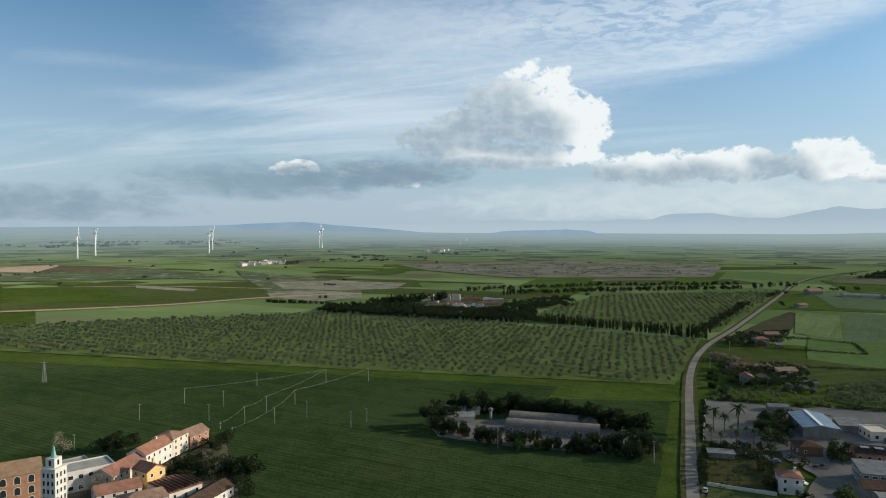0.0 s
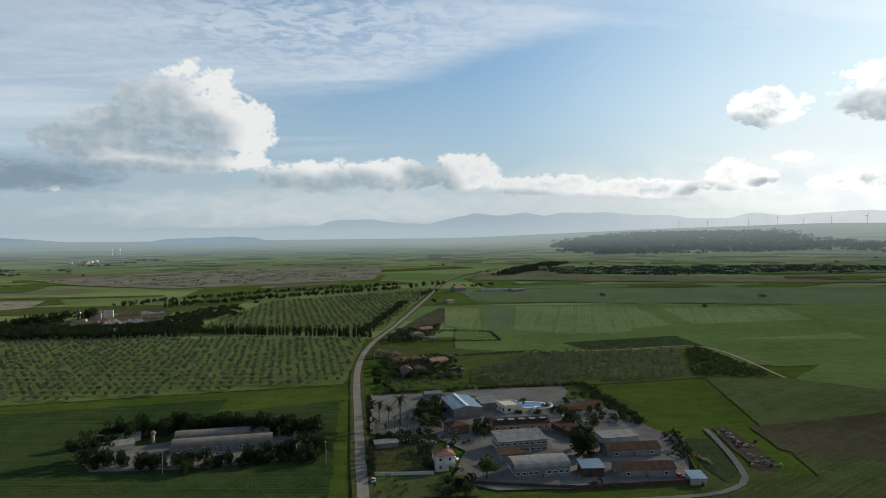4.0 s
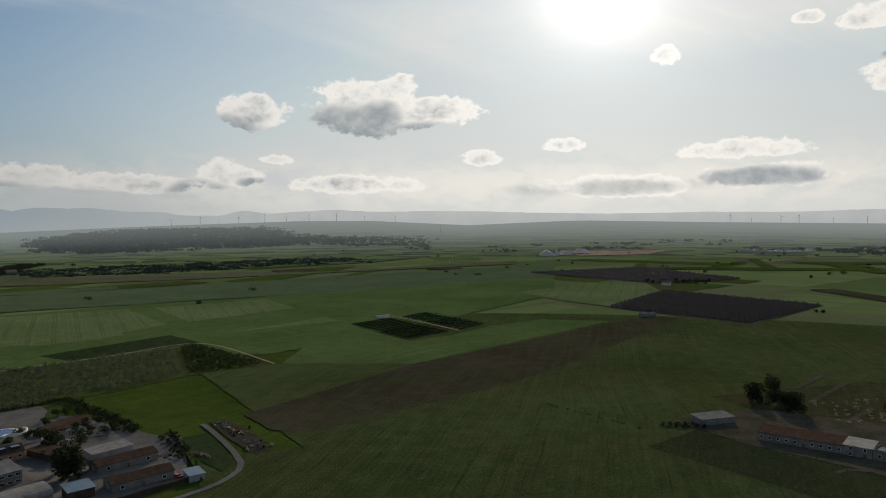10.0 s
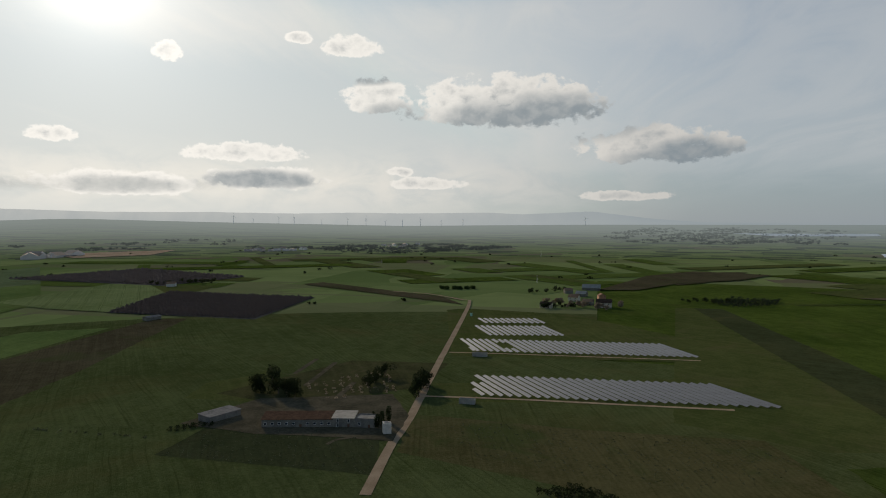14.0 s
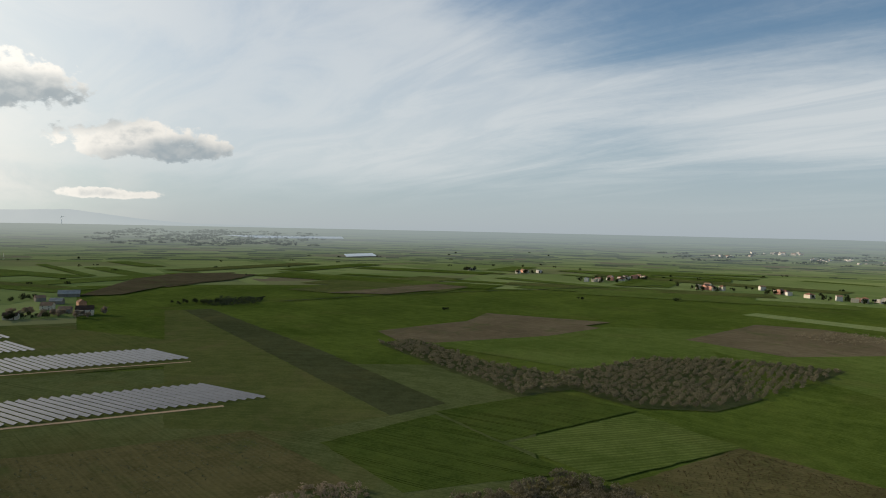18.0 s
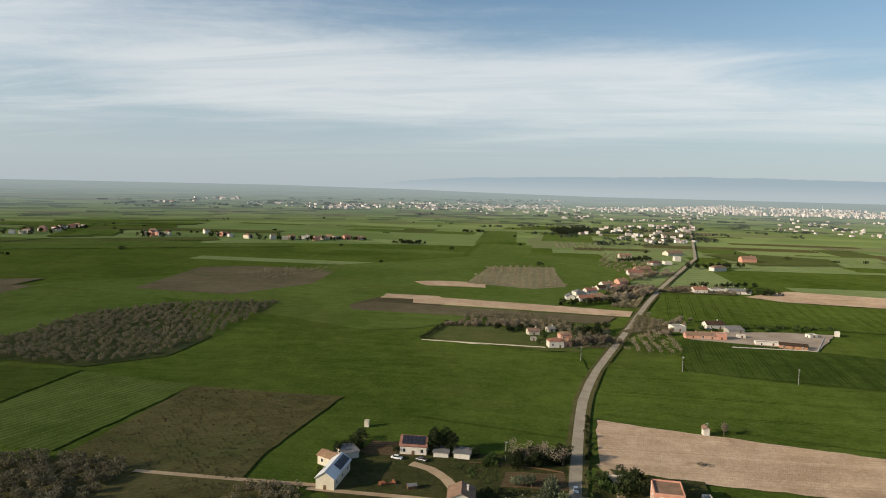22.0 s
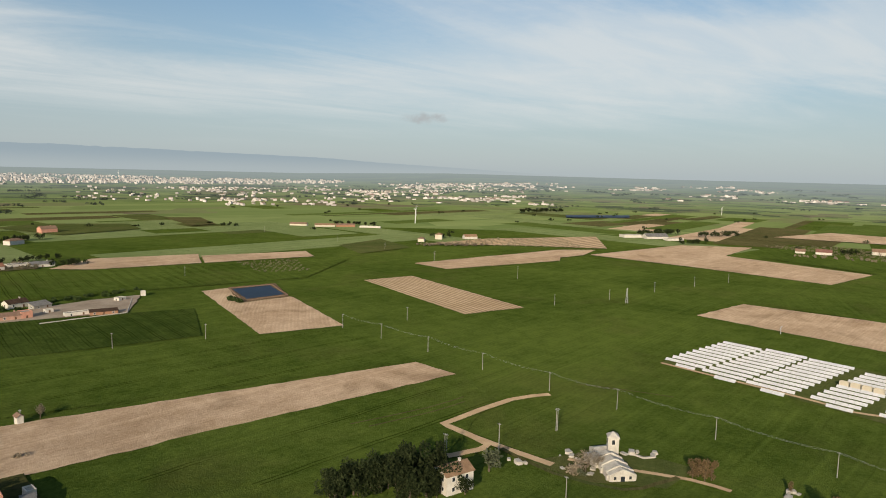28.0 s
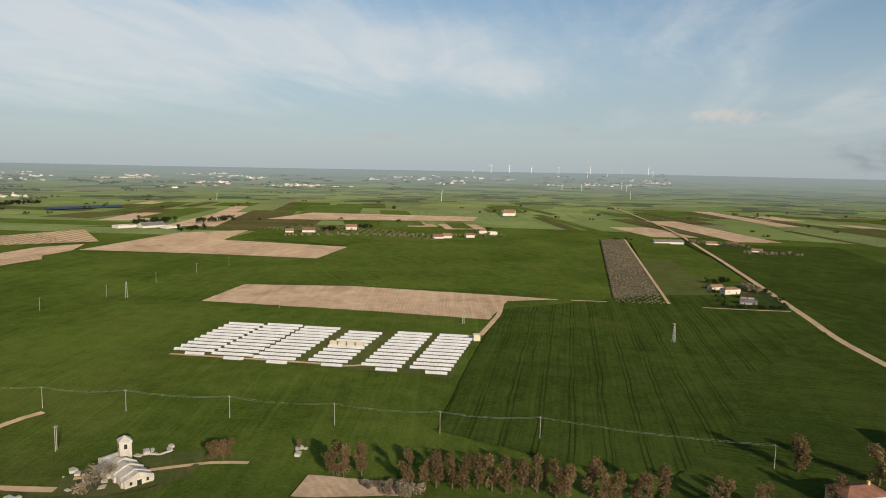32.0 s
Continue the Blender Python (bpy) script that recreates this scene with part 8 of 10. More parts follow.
for (tl, tr, br, bl), n in (([(408, 558), (464, 560), (440, 451), (394, 449)], 13), ([(478, 562), (522, 570), (508, 462), (452, 450)], 12)):
    ends = [((tl[0] + (bl[0] - tl[0]) * k, tl[1] + (bl[1] - tl[1]) * k), (tr[0] + (br[0] - tr[0]) * k, tr[1] + (br[1] - tr[1]) * k)) for k in [(i + 0.5) / n for i in range(n)]]
    dark1 = solar_table(math.hypot(tl[0] - tr[0], tl[1] - tr[1]), 3.5, 24, solar_glass, D_LABEL)
    for p, r in ends:
        copy_thing(dark1, pose((p[0] + r[0]) / 2, (p[1] + r[1]) / 2, 0, 0, 0, math.degrees(math.atan2(p[1] - r[1], p[0] - r[0]))))
    for o in (*dark1.children_recursive, dark1):
        bpy.data.objects.remove(o)
strip("track", [(446.4, 566.9), (473.7, 572.0), (452.9, 449.3)], 3.0, dirt, "pale path between the dark solar rows")
house([(451.7, 567.9), (466.2, 566.7)], 4, 2.8, "flat", wall=plaster_white, tiles=concrete, label="white cabin by the solar park", name="service_cabin", category="cabin", windows=False)
house([(644.7, 370.2), (661.9, 365.5)], 7, 3.5, "gable", 1.2, plaster_shaded, metal_grey, "long white sheet-roofed shed by the vineyard", "shed", category="shed", windows=False)

# ---------------------------------------------------------------- hamlet beyond the solar park
sheet("field", [(1023, -108.8), (1298, -224.5), (1429, -340.0), (1354, -464.0), (1231, -371.1), (1147, -248.5), (1025, -162.6)], ploughed(8), "brown ploughed field behind the hamlet")
H = "hamlet beyond the solar park"
for (a, b), d, h, wl, tl in [([(844.5, -70.7), (840.5, -82.4)], 10, 4.5, plaster_shaded, tile_brown), ([(884.5, -56.4), (879.9, -68.1)], 12, 5, plaster_cream, tile_brown), ([(818.8, -84.9), (815.9, -101.9)], 14, 6, plaster_cream, tile_rust), ([(940, -69.6), (935, -82.6)], 12, 4, plaster_shaded, concrete), ([(975, -58.2), (977, -69.2)], 10, 4.5, plaster_shaded, tile_brown), ([(1027, -85.8), (1023, -111.3)], 16, 4, plaster_shaded, concrete), ([(809.7, -19.3), (806.2, -32.2)], 10, 4, plaster_cream, tile_rust), ([(896.5, -96.3), (897.7, -105.0)], 10, 6, brick_red, tile_brown)]:
    house((a, b), d, h, "gable", None, wl, tl, "farm building of a far hamlet", "farm_building", group=H, category="building", gap=4)
row("dark", *[(803.9, -15.9), (814.7, -55.3)], 14, 7, 6, "hamlet trees")
row("bare", *[(849.5, -23.6), (794.8, -98.1)], 16, 8, 8, "hamlet trees")
row("dark", *[(967, -3.4), (999, -59.6)], 12, 7, 8, "hamlet trees")
row("dark", *[(892.8, -203.7), (882.4, -258.5)], 16, 7, 6, "hamlet trees")
row("bush", *[(1015, 117.2), (1022, 71.5)], 8, 4, 4, "far bushes")
for x, y, h in [(1149, -22.7, 12), (1591, 329.8, 12), (1141, 1152, 18), (1995, -50.6, 18), (1115, 1136, 16)]:
    pylon(x, y, h)
row("dark", *[(1016, 578.2), (1071, 496.6)], 24, 8, 10, "far trees by the grove")
house([(985, 535.4), (988, 523.1)], 10, 5, "gable", wall=plaster_white, tiles=tile_brown, label="far white farmhouse in trees")
house([(1692, 1324), (1736, 1274)], 20, 4, "gable", 1, plaster_shaded, metal_grey, "far long white sheds", "shed", windows=False, category="shed")
house([(1715, 1249), (1755, 1211)], 20, 4, "gable", 1, plaster_shaded, metal_grey, "far long white sheds", "shed", windows=False, category="shed")
grove("far_grove", [(862.7, -229.7), (936, -269.7), (915, -325.8), (855.1, -292.7)], 9, 20, leaf_far, "far dark grove", 3.0, 4.5, 24, 17, leaf=0.8)

# ---------------------------------------------------------------- houses along the road, south
sheet("yard", [(85.6, -204.8), (86.2, -233.9), (67.1, -246.7), (31.5, -250.8), (5.8, -248.3), (3.8, -212.7), (42.9, -203.5), (77.3, -199.8)], crop("garden_rough", (0.034, 0.040, 0.013), (0.066, 0.068, 0.026), 20, patch=(0.085, 0.07, 0.035), big=0.05), "rough olive-brown grass of the smallholdings", "garden")
sheet("yard", [(83.0, -239.5), (80.8, -252.5), (62.4, -253.5), (61.5, -241.4), (77.4, -238.5)], crop("allotment", (0.08, 0.055, 0.03), (0.13, 0.095, 0.055), 10, 2, 0.3), "bare allotment soil", "garden")
sheet("yard", [(26.9, -222.9), (26.5, -235.6), (6.6, -240.3), (4.1, -226.3)], crop("allotment", (0.08, 0.055, 0.03), (0.13, 0.095, 0.055)), "bare soil under old olives", "garden")
sheet("yard", [(-2.6, -214.2), (-4.6, -245.7), (-41.5, -245.8), (-42.1, -214.4)], crop("garden_rough", (0.034, 0.040, 0.013), (0.066, 0.068, 0.026)), "grass and dirt round the pink house", "garden")
strip("drive", [(60.7, -234.3), (52.8, -231.2), (45.4, -224.0), (41.1, -217.0)], 4.0, dirt, "pale gravel drive")
strip("drive", [(0.2, -220.5), (-8.2, -220.6), (-21.0, -219.5)], 4.0, dirt, "pale gravel drive")
strip("drive", [(-5.7, -252.3), (-11.6, -238.4), (-12.9, -223.7)], 3.0, dirt, "pale path")
strip("lane", [(88.5, -205.2), (70.7, -206.3), (51.0, -207.7), (40.3, -208.0)], 2.5, dirt, "pale farm lane")
barn = house([(85.5, -205.6), (79.2, -205.8)], 17, 4.4, "gable", 2.2, plaster_cream, white_glare_and_roof, "cream barn with a pale roof and solar panels", "barn", category="barn", ridge_along=False, gap=5)
for i in range(5):
    part("solar_panel", boxes((0.5, -1.6 + 2.0 * i, 0, 3.6, 0.2 + 2.0 * i, 0.1)), solar_glass, barn).matrix_local = pose(0, 0, 6.62, 0, 31, 0)
house([(85.1, -222.8), (83.0, -227.8)], 9, 3.4, "gable", 1.2, plaster_cream, tile_brown, "small brown-roofed shed beside the barn", "shed", category="shed")
house([(85.0, -230.5), (80.6, -234.5)], 7, 3.0, "shed", 0.6, plaster_white, metal_grey, "lean-to with a pale sheet roof", "shed", category="shed", windows=False)
sh = house([(67.1, -241.8), (57.2, -242.9)], 9, 3.8, "gable", 2.4, plaster_white, tile_red, "white house with a roof covered in solar panels", gap=2.6)
for i in range(6):
    for k in range(2):
        part("solar_panel", boxes((-4.3 + 1.45 * i, -4.5 + 2.1 * k, 0, -2.95 + 1.45 * i, -2.5 + 2.1 * k, 0.1)), solar_glass, sh).matrix_local = pose(0, 0, 6.5, 28, 0, 0)
house([(54.3, -242.2), (48.8, -242.8)], 5, 2.4, "shed", 0.4, plaster_white, metal_grey, "low white shed with sheet roof", "shed", category="shed", windows=False)
house([(46.8, -243.1), (40.9, -243.2)], 5, 2.6, "shed", 0.4, plaster_white, metal_grey, "low white shed with sheet roof", "shed", category="shed", windows=False)
house([(40.7, -203.3), (32.5, -204.6)], 9, 3.6, "gable", 1.8, plaster_white, tile_brown, "low white house with an old tiled roof", chimney=True)
pk = house([(-22.1, -217.1), (-31.4, -217.3)], 11, 6.4, "flat", wall=plaster_pink, tiles=tile_brown, label="square pink two-storey house with a flat roof", gap=3.0, win=(1.1, 1.4))
part("cornice", boxes((-5.2, -5.7, 3.1, 5.2, -5.5, 3.35)), plaster_white, pk)
house([(-35.7, -216.9), (-39.2, -216.5)], 5, 3.2, "shed", 0.4, plaster_white, metal_grey, "small white shed beside the pink house", "shed", category="shed", windows=False)
house([(-38.3, -224.7), (-41.0, -225.0)], 4, 2.8, "flat", wall=plaster_white, tiles=concrete, label="small white flat-roofed field hut", name="hut", category="hut", windows=False)
house([(89.6, -267.0), (87.8, -267.2)], 2.0, 2.2, "flat", wall=plaster_cream, tiles=concrete, label="tiny pump house in the wheat", name="pump_house", category="hut", windows=False)
house([(-48.3, -294.8), (-50.5, -295.1)], 3.5, 3.2, "gable", 0.8, plaster_white, tile_brown, "tiny white hut at the edge of the bare field", "hut", category="hut", windows=False)
tree("bare", -56.6, -298.0, 6.0)
tree("dry_bush", -42.6, -261.1, 1.8)
gate = thing("gate", (-11.6, -238.4, 0), 10, "pale gateway arch across the path", "gate")
part("post", boxes((-3, -0.2, 0, -2.6, 0.2, 2.6)), plaster_white, gate)
part("post", boxes((2.6, -0.2, 0, 3, 0.2, 2.6)), plaster_white, gate)
part("beam", boxes((-3, -0.2, 2.3, 3, 0.2, 2.6)), plaster_white, gate)
car(2.0, -226.5, 4, (0.28, 0.36, 0.45), "blue-grey car on the road")
car(66.8, -237.1, 80, (0.7, 0.7, 0.7), "white car by the solar house")
car(57.6, -237.6, 70, (0.05, 0.05, 0.06), "black car by the solar house")
cart = thing("farm_cart", (64.2, -215.3, 0), 35, "rusty red farm implement on the grass", "farm machine")
part("frame", boxes((-3, -0.4, 0.5, 3, 0.4, 0.8), (-3, -1.4, 0.6, -2.4, 1.4, 1.2), (0.5, -1.0, 0.8, 2.4, 1.0, 1.4)), surface("rust", (0.22, 0.07, 0.03), (0.34, 0.13, 0.06), 1.0), cart)
for sx in (-2, 2):
    bm = bmesh.new()
    tube(bm, (sx, -1.1, 0.45), (sx, -0.85, 0.45), 0.45, 0.45, 10)
    part("wheel", bm, bark, cart)
cb = thing("garden_shed", (55.1, -214.2, 0), 30, "small brown garden shed", "shed")
part("body", boxes((-1.5, -1, 0, 1.5, 1, 1.8)), wood_brown, cb)
part("roof", prism_x([(-1.3, 1.7), (0, 2.3), (1.3, 1.7), (1.3, 1.8), (0, 2.4), (-1.3, 1.8)], -1.7, 1.7), metal_grey, cb)
G = "trees of the smallholdings"
for x, y, h in [(54.2, -248.2, 9), (51.6, -248.0, 9), (49.8, -248.7, 8.5), (83.8, -243.7, 7), (88.7, -235.1, 6), (87.0, -239.0, 5), (-15.1, -228.4, 9), (-17.1, -230.9, 9), (68.0, -242.2, 4), (39.5, -247.1, 4)]:
    tree("dark", x, y, h, G)
row("bare", *[(24.8, -244.5), (7.5, -247.6)], 9, 7, 1.5, G)
row("dark", *[(23.5, -245.7), (6.9, -248.7)], 6, 5, 1.5, G)
for x, y, h in [(21.4, -225.3, 4.5), (16.6, -225.8, 4.5), (10.9, -227.3, 5), (11.0, -212.7, 6.5), (8.5, -216.3, 7), (6.0, -211.3, 6), (13.4, -208.5, 5), (17.8, -207.3, 5), (22.2, -207.6, 4)]:
    tree("olive", x, y, h, G)
for x, y, h in [(-6.5, -234.4, 4), (-8.3, -228.5, 4), (-4.2, -236.6, 3), (-5.3, -215.3, 4), (-15.3, -215.5, 4), (-18.8, -213.9, 5), (-33.2, -214.3, 3), (32.3, -241.5, 4), (-31.4, -214.9, 3)]:
    tree("bush", x, y, h, G)
row("dark", *[(-1.2, -305.0), (-2.1, -245.5)], 10, 2.4, 0.5, "hedge by the road")
row("dark", *[(84.5, -208.5), (85.5, -221.1)], 4, 4, 0.8, G)
row("dark", *[(24.8, -241.4), (5.4, -250.7)], 10, 6, 1.5, G)
thicket("brushwood", [(110.2, -185.3), (112.3, -204.0), (91.6, -205.8), (86.1, -198.1)], 3.2, leaf_orchard, "brushwood at the field's edge", 3.0, 1.8, 80, 0.3, 31, 0.2)
thicket("scrub", [(52, -241), (28, -240), (28, -226), (34, -222), (43, -231)], 2.4, leaf_green, "yellow-green scrub in the garden", 0.9, 1.1, 40, 0.26, 311, 0.25)
thicket("shrubs", [(34, -221), (15, -220), (14, -208), (32, -208)], 3.2, leaf_dark, "dark garden shrubs by the low house", 2.2, 1.6, 90, 0.32, 312, 0.2)
thicket("shrubs", [(90, -235), (88, -248), (86, -257), (83, -249), (84, -236)], 3.0, leaf_dark, "dark hedge trees beside the barn", 3.4, 1.8, 90, 0.34, 313, 0.15)
thicket("shrubs", [(-3, -250), (-15, -243), (-13, -209), (-3, -210)], 3.6, leaf_olive, "weedy shrubs between road and house", 1.6, 1.3, 60, 0.3, 314, 0.4)
wall_line("low_wall", [(40.5, -240.6), (30.3, -241.8), (13.8, -241.6), (6.6, -240.3)], 0.9, 0.3, wood_brown, "low brown fence wall")

# ---------------------------------------------------------------- farms further along the road
R = "farms along the road"
for (a, b), d, h, rf, wl, tl in [
        ([(24.0, -435.9), (15.0, -439.0)], 10, 6.5, "hip", plaster_white, tile_red), ([(15.1, -440.6), (10.0, -443.0)], 9, 4.5, "gable", plaster_pink, tile_brown), ([(18.2, -460.8), (10.6, -463.9)], 9, 6, "hip", plaster_pink, tile_brown),
        ([(40.2, -470.3), (33.0, -473.3)], 9, 4.5, "gable", plaster_cream, tile_brown), ([(37.1, -452.5), (33.4, -453.1)], 6, 3, "flat", concrete, concrete), ([(27.8, -486.0), (23.1, -488.8)], 7, 3.5, "gable", plaster_cream, asbestos),
        ([(-60.2, -517.4), (-69.1, -521.1)], 12, 5, "flat", plaster_white, concrete), ([(-65.8, -495.3), (-75.7, -496.9)], 9, 4, "gable", plaster_pink, tile_brown), ([(-74.1, -496.7), (-86.2, -496.6)], 9, 4.5, "gable", plaster_orange, tile_brown), ([(-86.2, -496.6), (-92.8, -497.7)], 10, 6, "flat", plaster_pink, concrete), ([(-85.6, -535.2), (-98.5, -539.8)], 12, 5, "gable", plaster_white, tile_rust), ([(-101.9, -507.3), (-107.0, -508.2)], 5, 3, "flat", plaster_white, concrete), ([(-109.3, -488.7), (-124.0, -489.1)], 7, 3, "flat", plaster_white, metal_grey), ([(-123.0, -485.2), (-139.7, -482.3)], 6, 3, "shed", brick_red, tile_rust), ([(-152.6, -524.2), (-158.6, -527.3)], 7, 3, "flat", plaster_white, concrete), ([(-98.7, -523.9), (-110.1, -528.0)], 10, 3.5, "shed", concrete, asbestos),
        ([(21.3, -636.3), (13.4, -637.8)], 14, 5, "gable", plaster_white, metal_grey), ([(12.9, -662.7), (5.3, -667.9)], 12, 6, "hip", plaster_white, metal_grey), ([(9.1, -631.9), (-3.4, -637.7)], 12, 5, "gable", plaster_white, tile_red), ([(-3.4, -641.1), (-13.0, -646.5)], 12, 6, "gable", plaster_pink, tile_brown), ([(3.2, -672.1), (-6.8, -677.9)], 12, 7, "gable", plaster_white, tile_red),
        ([(-24.6, -713.6), (-39.0, -720.9)], 14, 6, "hip", plaster_white, tile_red), ([(-13.2, -732.7), (-24.2, -739.6)], 14, 5, "gable", plaster_white, tile_brown), ([(-30.5, -764.2), (-40.2, -771.2)], 14, 5, "gable", plaster_pink, tile_brown), ([(-8.2, -710.2), (-16.4, -716.1)], 12, 4, "gable", plaster_cream, tile_rust),
        ([(-44.1, -852.5), (-61.8, -856.7)], 18, 5, "gable", plaster_white, tile_red), ([(-57.3, -899.4), (-75.0, -910)], 16, 5, "gable", plaster_pink, tile_brown), ([(-41.4, -1066), (-59.0, -1071)], 18, 6, "gable", plaster_cream, tile_brown), ([(-81.8, -976), (-94.7, -988)], 15, 6, "hip", plaster_white, tile_red), ([(-100.4, -1005), (-110.4, -1008)], 15, 5, "flat", plaster_white, concrete), ([(-119.5, -1061), (-128.4, -1063)], 15, 9, "flat", plaster_white, concrete), ([(-118.8, -1148), (-144.1, -1166)], 20, 6, "gable", plaster_cream, tile_brown),
        ([(-101.7, -725.6), (-115.0, -728.4)], 14, 6, "gable", plaster_white, tile_red), ([(-120.1, -742.4), (-138.8, -746.3)], 14, 4, "flat", plaster_white, metal_grey), ([(-137.1, -737.3), (-157.9, -737.4)], 12, 4, "gable", plaster_white, metal_grey), ([(-155.5, -944), (-172.6, -956)], 14, 7, "hip", plaster_white, tile_brown), ([(-215.9, -1079), (-236.9, -1084)], 20, 9, "gable", plaster_pink, tile_brown)]:
    house((a, b), d * 0.7, h * 0.68, rf, None, wl, tl, "roadside house with tiled or flat roof among trees", "farmhouse", group=R, chimney=rf == "gable", gap=3.6)
for (a, b), n, kind, h in [([(61.4, -478.4), (38.1, -488.3)], 10, "dark", 5), ([(8.7, -450.0), (-13.9, -462.3)], 16, "bare", 6), ([(5.5, -477.8), (-10.7, -500.5)], 10, "dark", 7), ([(102.5, -481.7), (39.9, -509.3)], 20, "bare", 5), ([(29.7, -455.4), (26.7, -438.8)], 3, "broad", 5), ([(27.4, -599.8), (-23.2, -634.9)], 18, "dark", 6), ([(-12.8, -632.8), (-61.0, -717.1)], 26, "bare", 7), ([(-13.6, -687.1), (-49.7, -723.1)], 14, "bare", 7), ([(-41.9, -807.1), (-91.5, -875.9)], 20, "bare", 7), ([(-35.0, -1004), (-87.9, -1052)], 18, "dark", 8), ([(-127.8, -966), (-196.2, -999)], 20, "dark", 8), ([(-66.9, -718.3), (-105.9, -748.2)], 14, "bare", 6), ([(-101.5, -760.9), (-169.8, -794.9)], 22, "dark", 6), ([(-151.7, -736.1), (-185.6, -730.5)], 10, "dark", 7), ([(-56.8, -530.3), (-75.4, -557.6)], 8, "bare", 5), ([(-81.1, -534.5), (-175.5, -562.6)], 22, "bush", 2.5), ([(-43.2, -495.6), (-60.9, -508.9)], 8, "bare", 5)]:
    row(kind, a, b, n, h, 3.5, "trees along the road")
grove("olive_grove", [(-28.9, -493.3), (-60.1, -484.6), (-56.6, -438.7), (-22.5, -441.5)], 6.5, 5, leaf_orchard, "small roadside grove of olives", 2.2, 4.0, 70, 41, leaf=0.38)
grove("almond_orchard", [(96.6, -493.1), (95.4, -532.5), (40.2, -513.7), (-6.5, -489.6), (-2.5, -460.5), (38.1, -488.3)], 6.5, 5, leaf_orchard, "bare garden orchard behind the lawn", 2.0, 3.6, 50, 42)
grove("almond_orchard", [(129.7, -757.7), (127.7, -872.9), (49.2, -892.7), (24.4, -720.3), (66.2, -690.4), (127.7, -711.2)], 9.0, 5, leaf_orchard, "pale almond orchard", 2.4, 3.6, 30, 43, leaf=0.5)
grove("almond_orchard", [(374.5, -676.6), (378.1, -745.5), (304.0, -783.7), (297.3, -741.1), (327.6, -660.2)], 9.0, 5, leaf_orchard, "pale almond orchard", 2.4, 3.6, 24, 44, leaf=0.5)
grove("almond_orchard", [(-310.4, -671.6), (-373.0, -661.5), (-347.2, -582.0), (-297.2, -591.0)], 7.5, 5, leaf_orchard, "small bare vineyard plot", 1.6, 2.4, 24, 45, leaf=0.4)
grove("almond_orchard", [(73.8, -1321), (-12.8, -1322), (-22.0, -1220), (56.7, -1195)], 10, 5, leaf_orchard, "far pale orchard", 2.6, 4, 18, 46, leaf=0.6)
ROADSIDE = crop("orchard_floor_brown", (0.075, 0.066, 0.034), (0.135, 0.118, 0.068), 5, patch=(0.06, 0.075, 0.025), big=0.03)
for seed, pts in enumerate(([(-21, -703), (-50, -769), (-66, -771), (-40, -612), (-18, -611)], [(11, -511), (-14, -512), (-14, -449), (9, -440)], [(80, -541), (50, -548), (12, -522), (13, -496), (73, -496)], [(-76, -760), (-108, -774), (-149, -766), (-141, -722), (-72, -720)], [(-22, -503), (-31, -520), (-38, -580), (-66, -547), (-54, -514), (-30, -499)])):
    sheet("orchard_ground", pts, ROADSIDE, "brown weedy ground under roadside trees")
    thicket("orchard_trees", pts, 6.5, leaf_orchard if seed != 1 else leaf_olive, "grey-brown leafless trees beside the road", 4.0, 2.3, 70, 0.42, 300 + seed, 0.3)
thicket("roadside_trees", [(-11, -1110), (-48, -1150), (-95, -962), (-60, -800), (-10, -948)], 11, leaf_orchard, "pale leafless trees along the road", 5.0, 3.0, 50, 0.6, 306, 0.4)
thicket("hedge", band([(107.6, -436.2), (101.9, -498.7)], 3.0), 2.0, leaf_dark, "dark hedge round the lawn", 2.2, 1.5, 30, 0.4, 47, 0.05)
wall_line("low_wall", [(106.8, -433.0), (26.5, -435.6)], 0.9, 0.3, plaster_cream, "pale wall in front of the garden")
wall_line("low_wall", [(-91.8, -474.7), (-144.6, -479.4), (-163.7, -530.4)], 0.9, 0.3, plaster_white, "white wall round the farmyard")
# pond
sheet("pond_bank", [(-240.1, -535.1), (-282.0, -532.8), (-261.3, -471.5), (-220.0, -468.6)], crop("pond_bank", (0.12, 0.085, 0.05), (0.18, 0.13, 0.08)), "brown bank round the pond", "bank")
sheet("water", [(-240.5, -526.6), (-273.0, -525.9), (-263.5, -483.0), (-230.2, -480.3)], pond_liner, "blue lined irrigation pond", "pond")
wall_line("pond_rim", [(-239.3, -529.7), (-276.3, -528.1), (-263.4, -478.2), (-225.0, -474.4), (-239.3, -529.7)], 1.2, 1.2, tile_brown, "raised earth rim of the pond", "bank")
row("bush", *[(-218.0, -485.1), (-223.1, -470.2)], 4, 3, 1, "pond bushes")
house([(-172.4, -537.3), (-175.6, -536.6)], 4, 3, "flat", wall=plaster_white, tiles=concrete, label="small white flat-roofed field hut", name="hut", category="hut", windows=False)
for x, y, h in [(3.9, -407.8, 9), (-52.2, -400.1, 9), (-109.3, -389.6, 9), (-158.1, -382.6, 9), (-484.5, -437.8, 10), (-506.8, -584.1, 10), (-234.9, -612.8, 9), (-50.4, -301.2, 4), (-156.5, -171.6, 9), (-208.7, -164.7, 9), (27.9, -245.8, 8), (-497.1, -974, 9)]:
    pole(x, y, h)

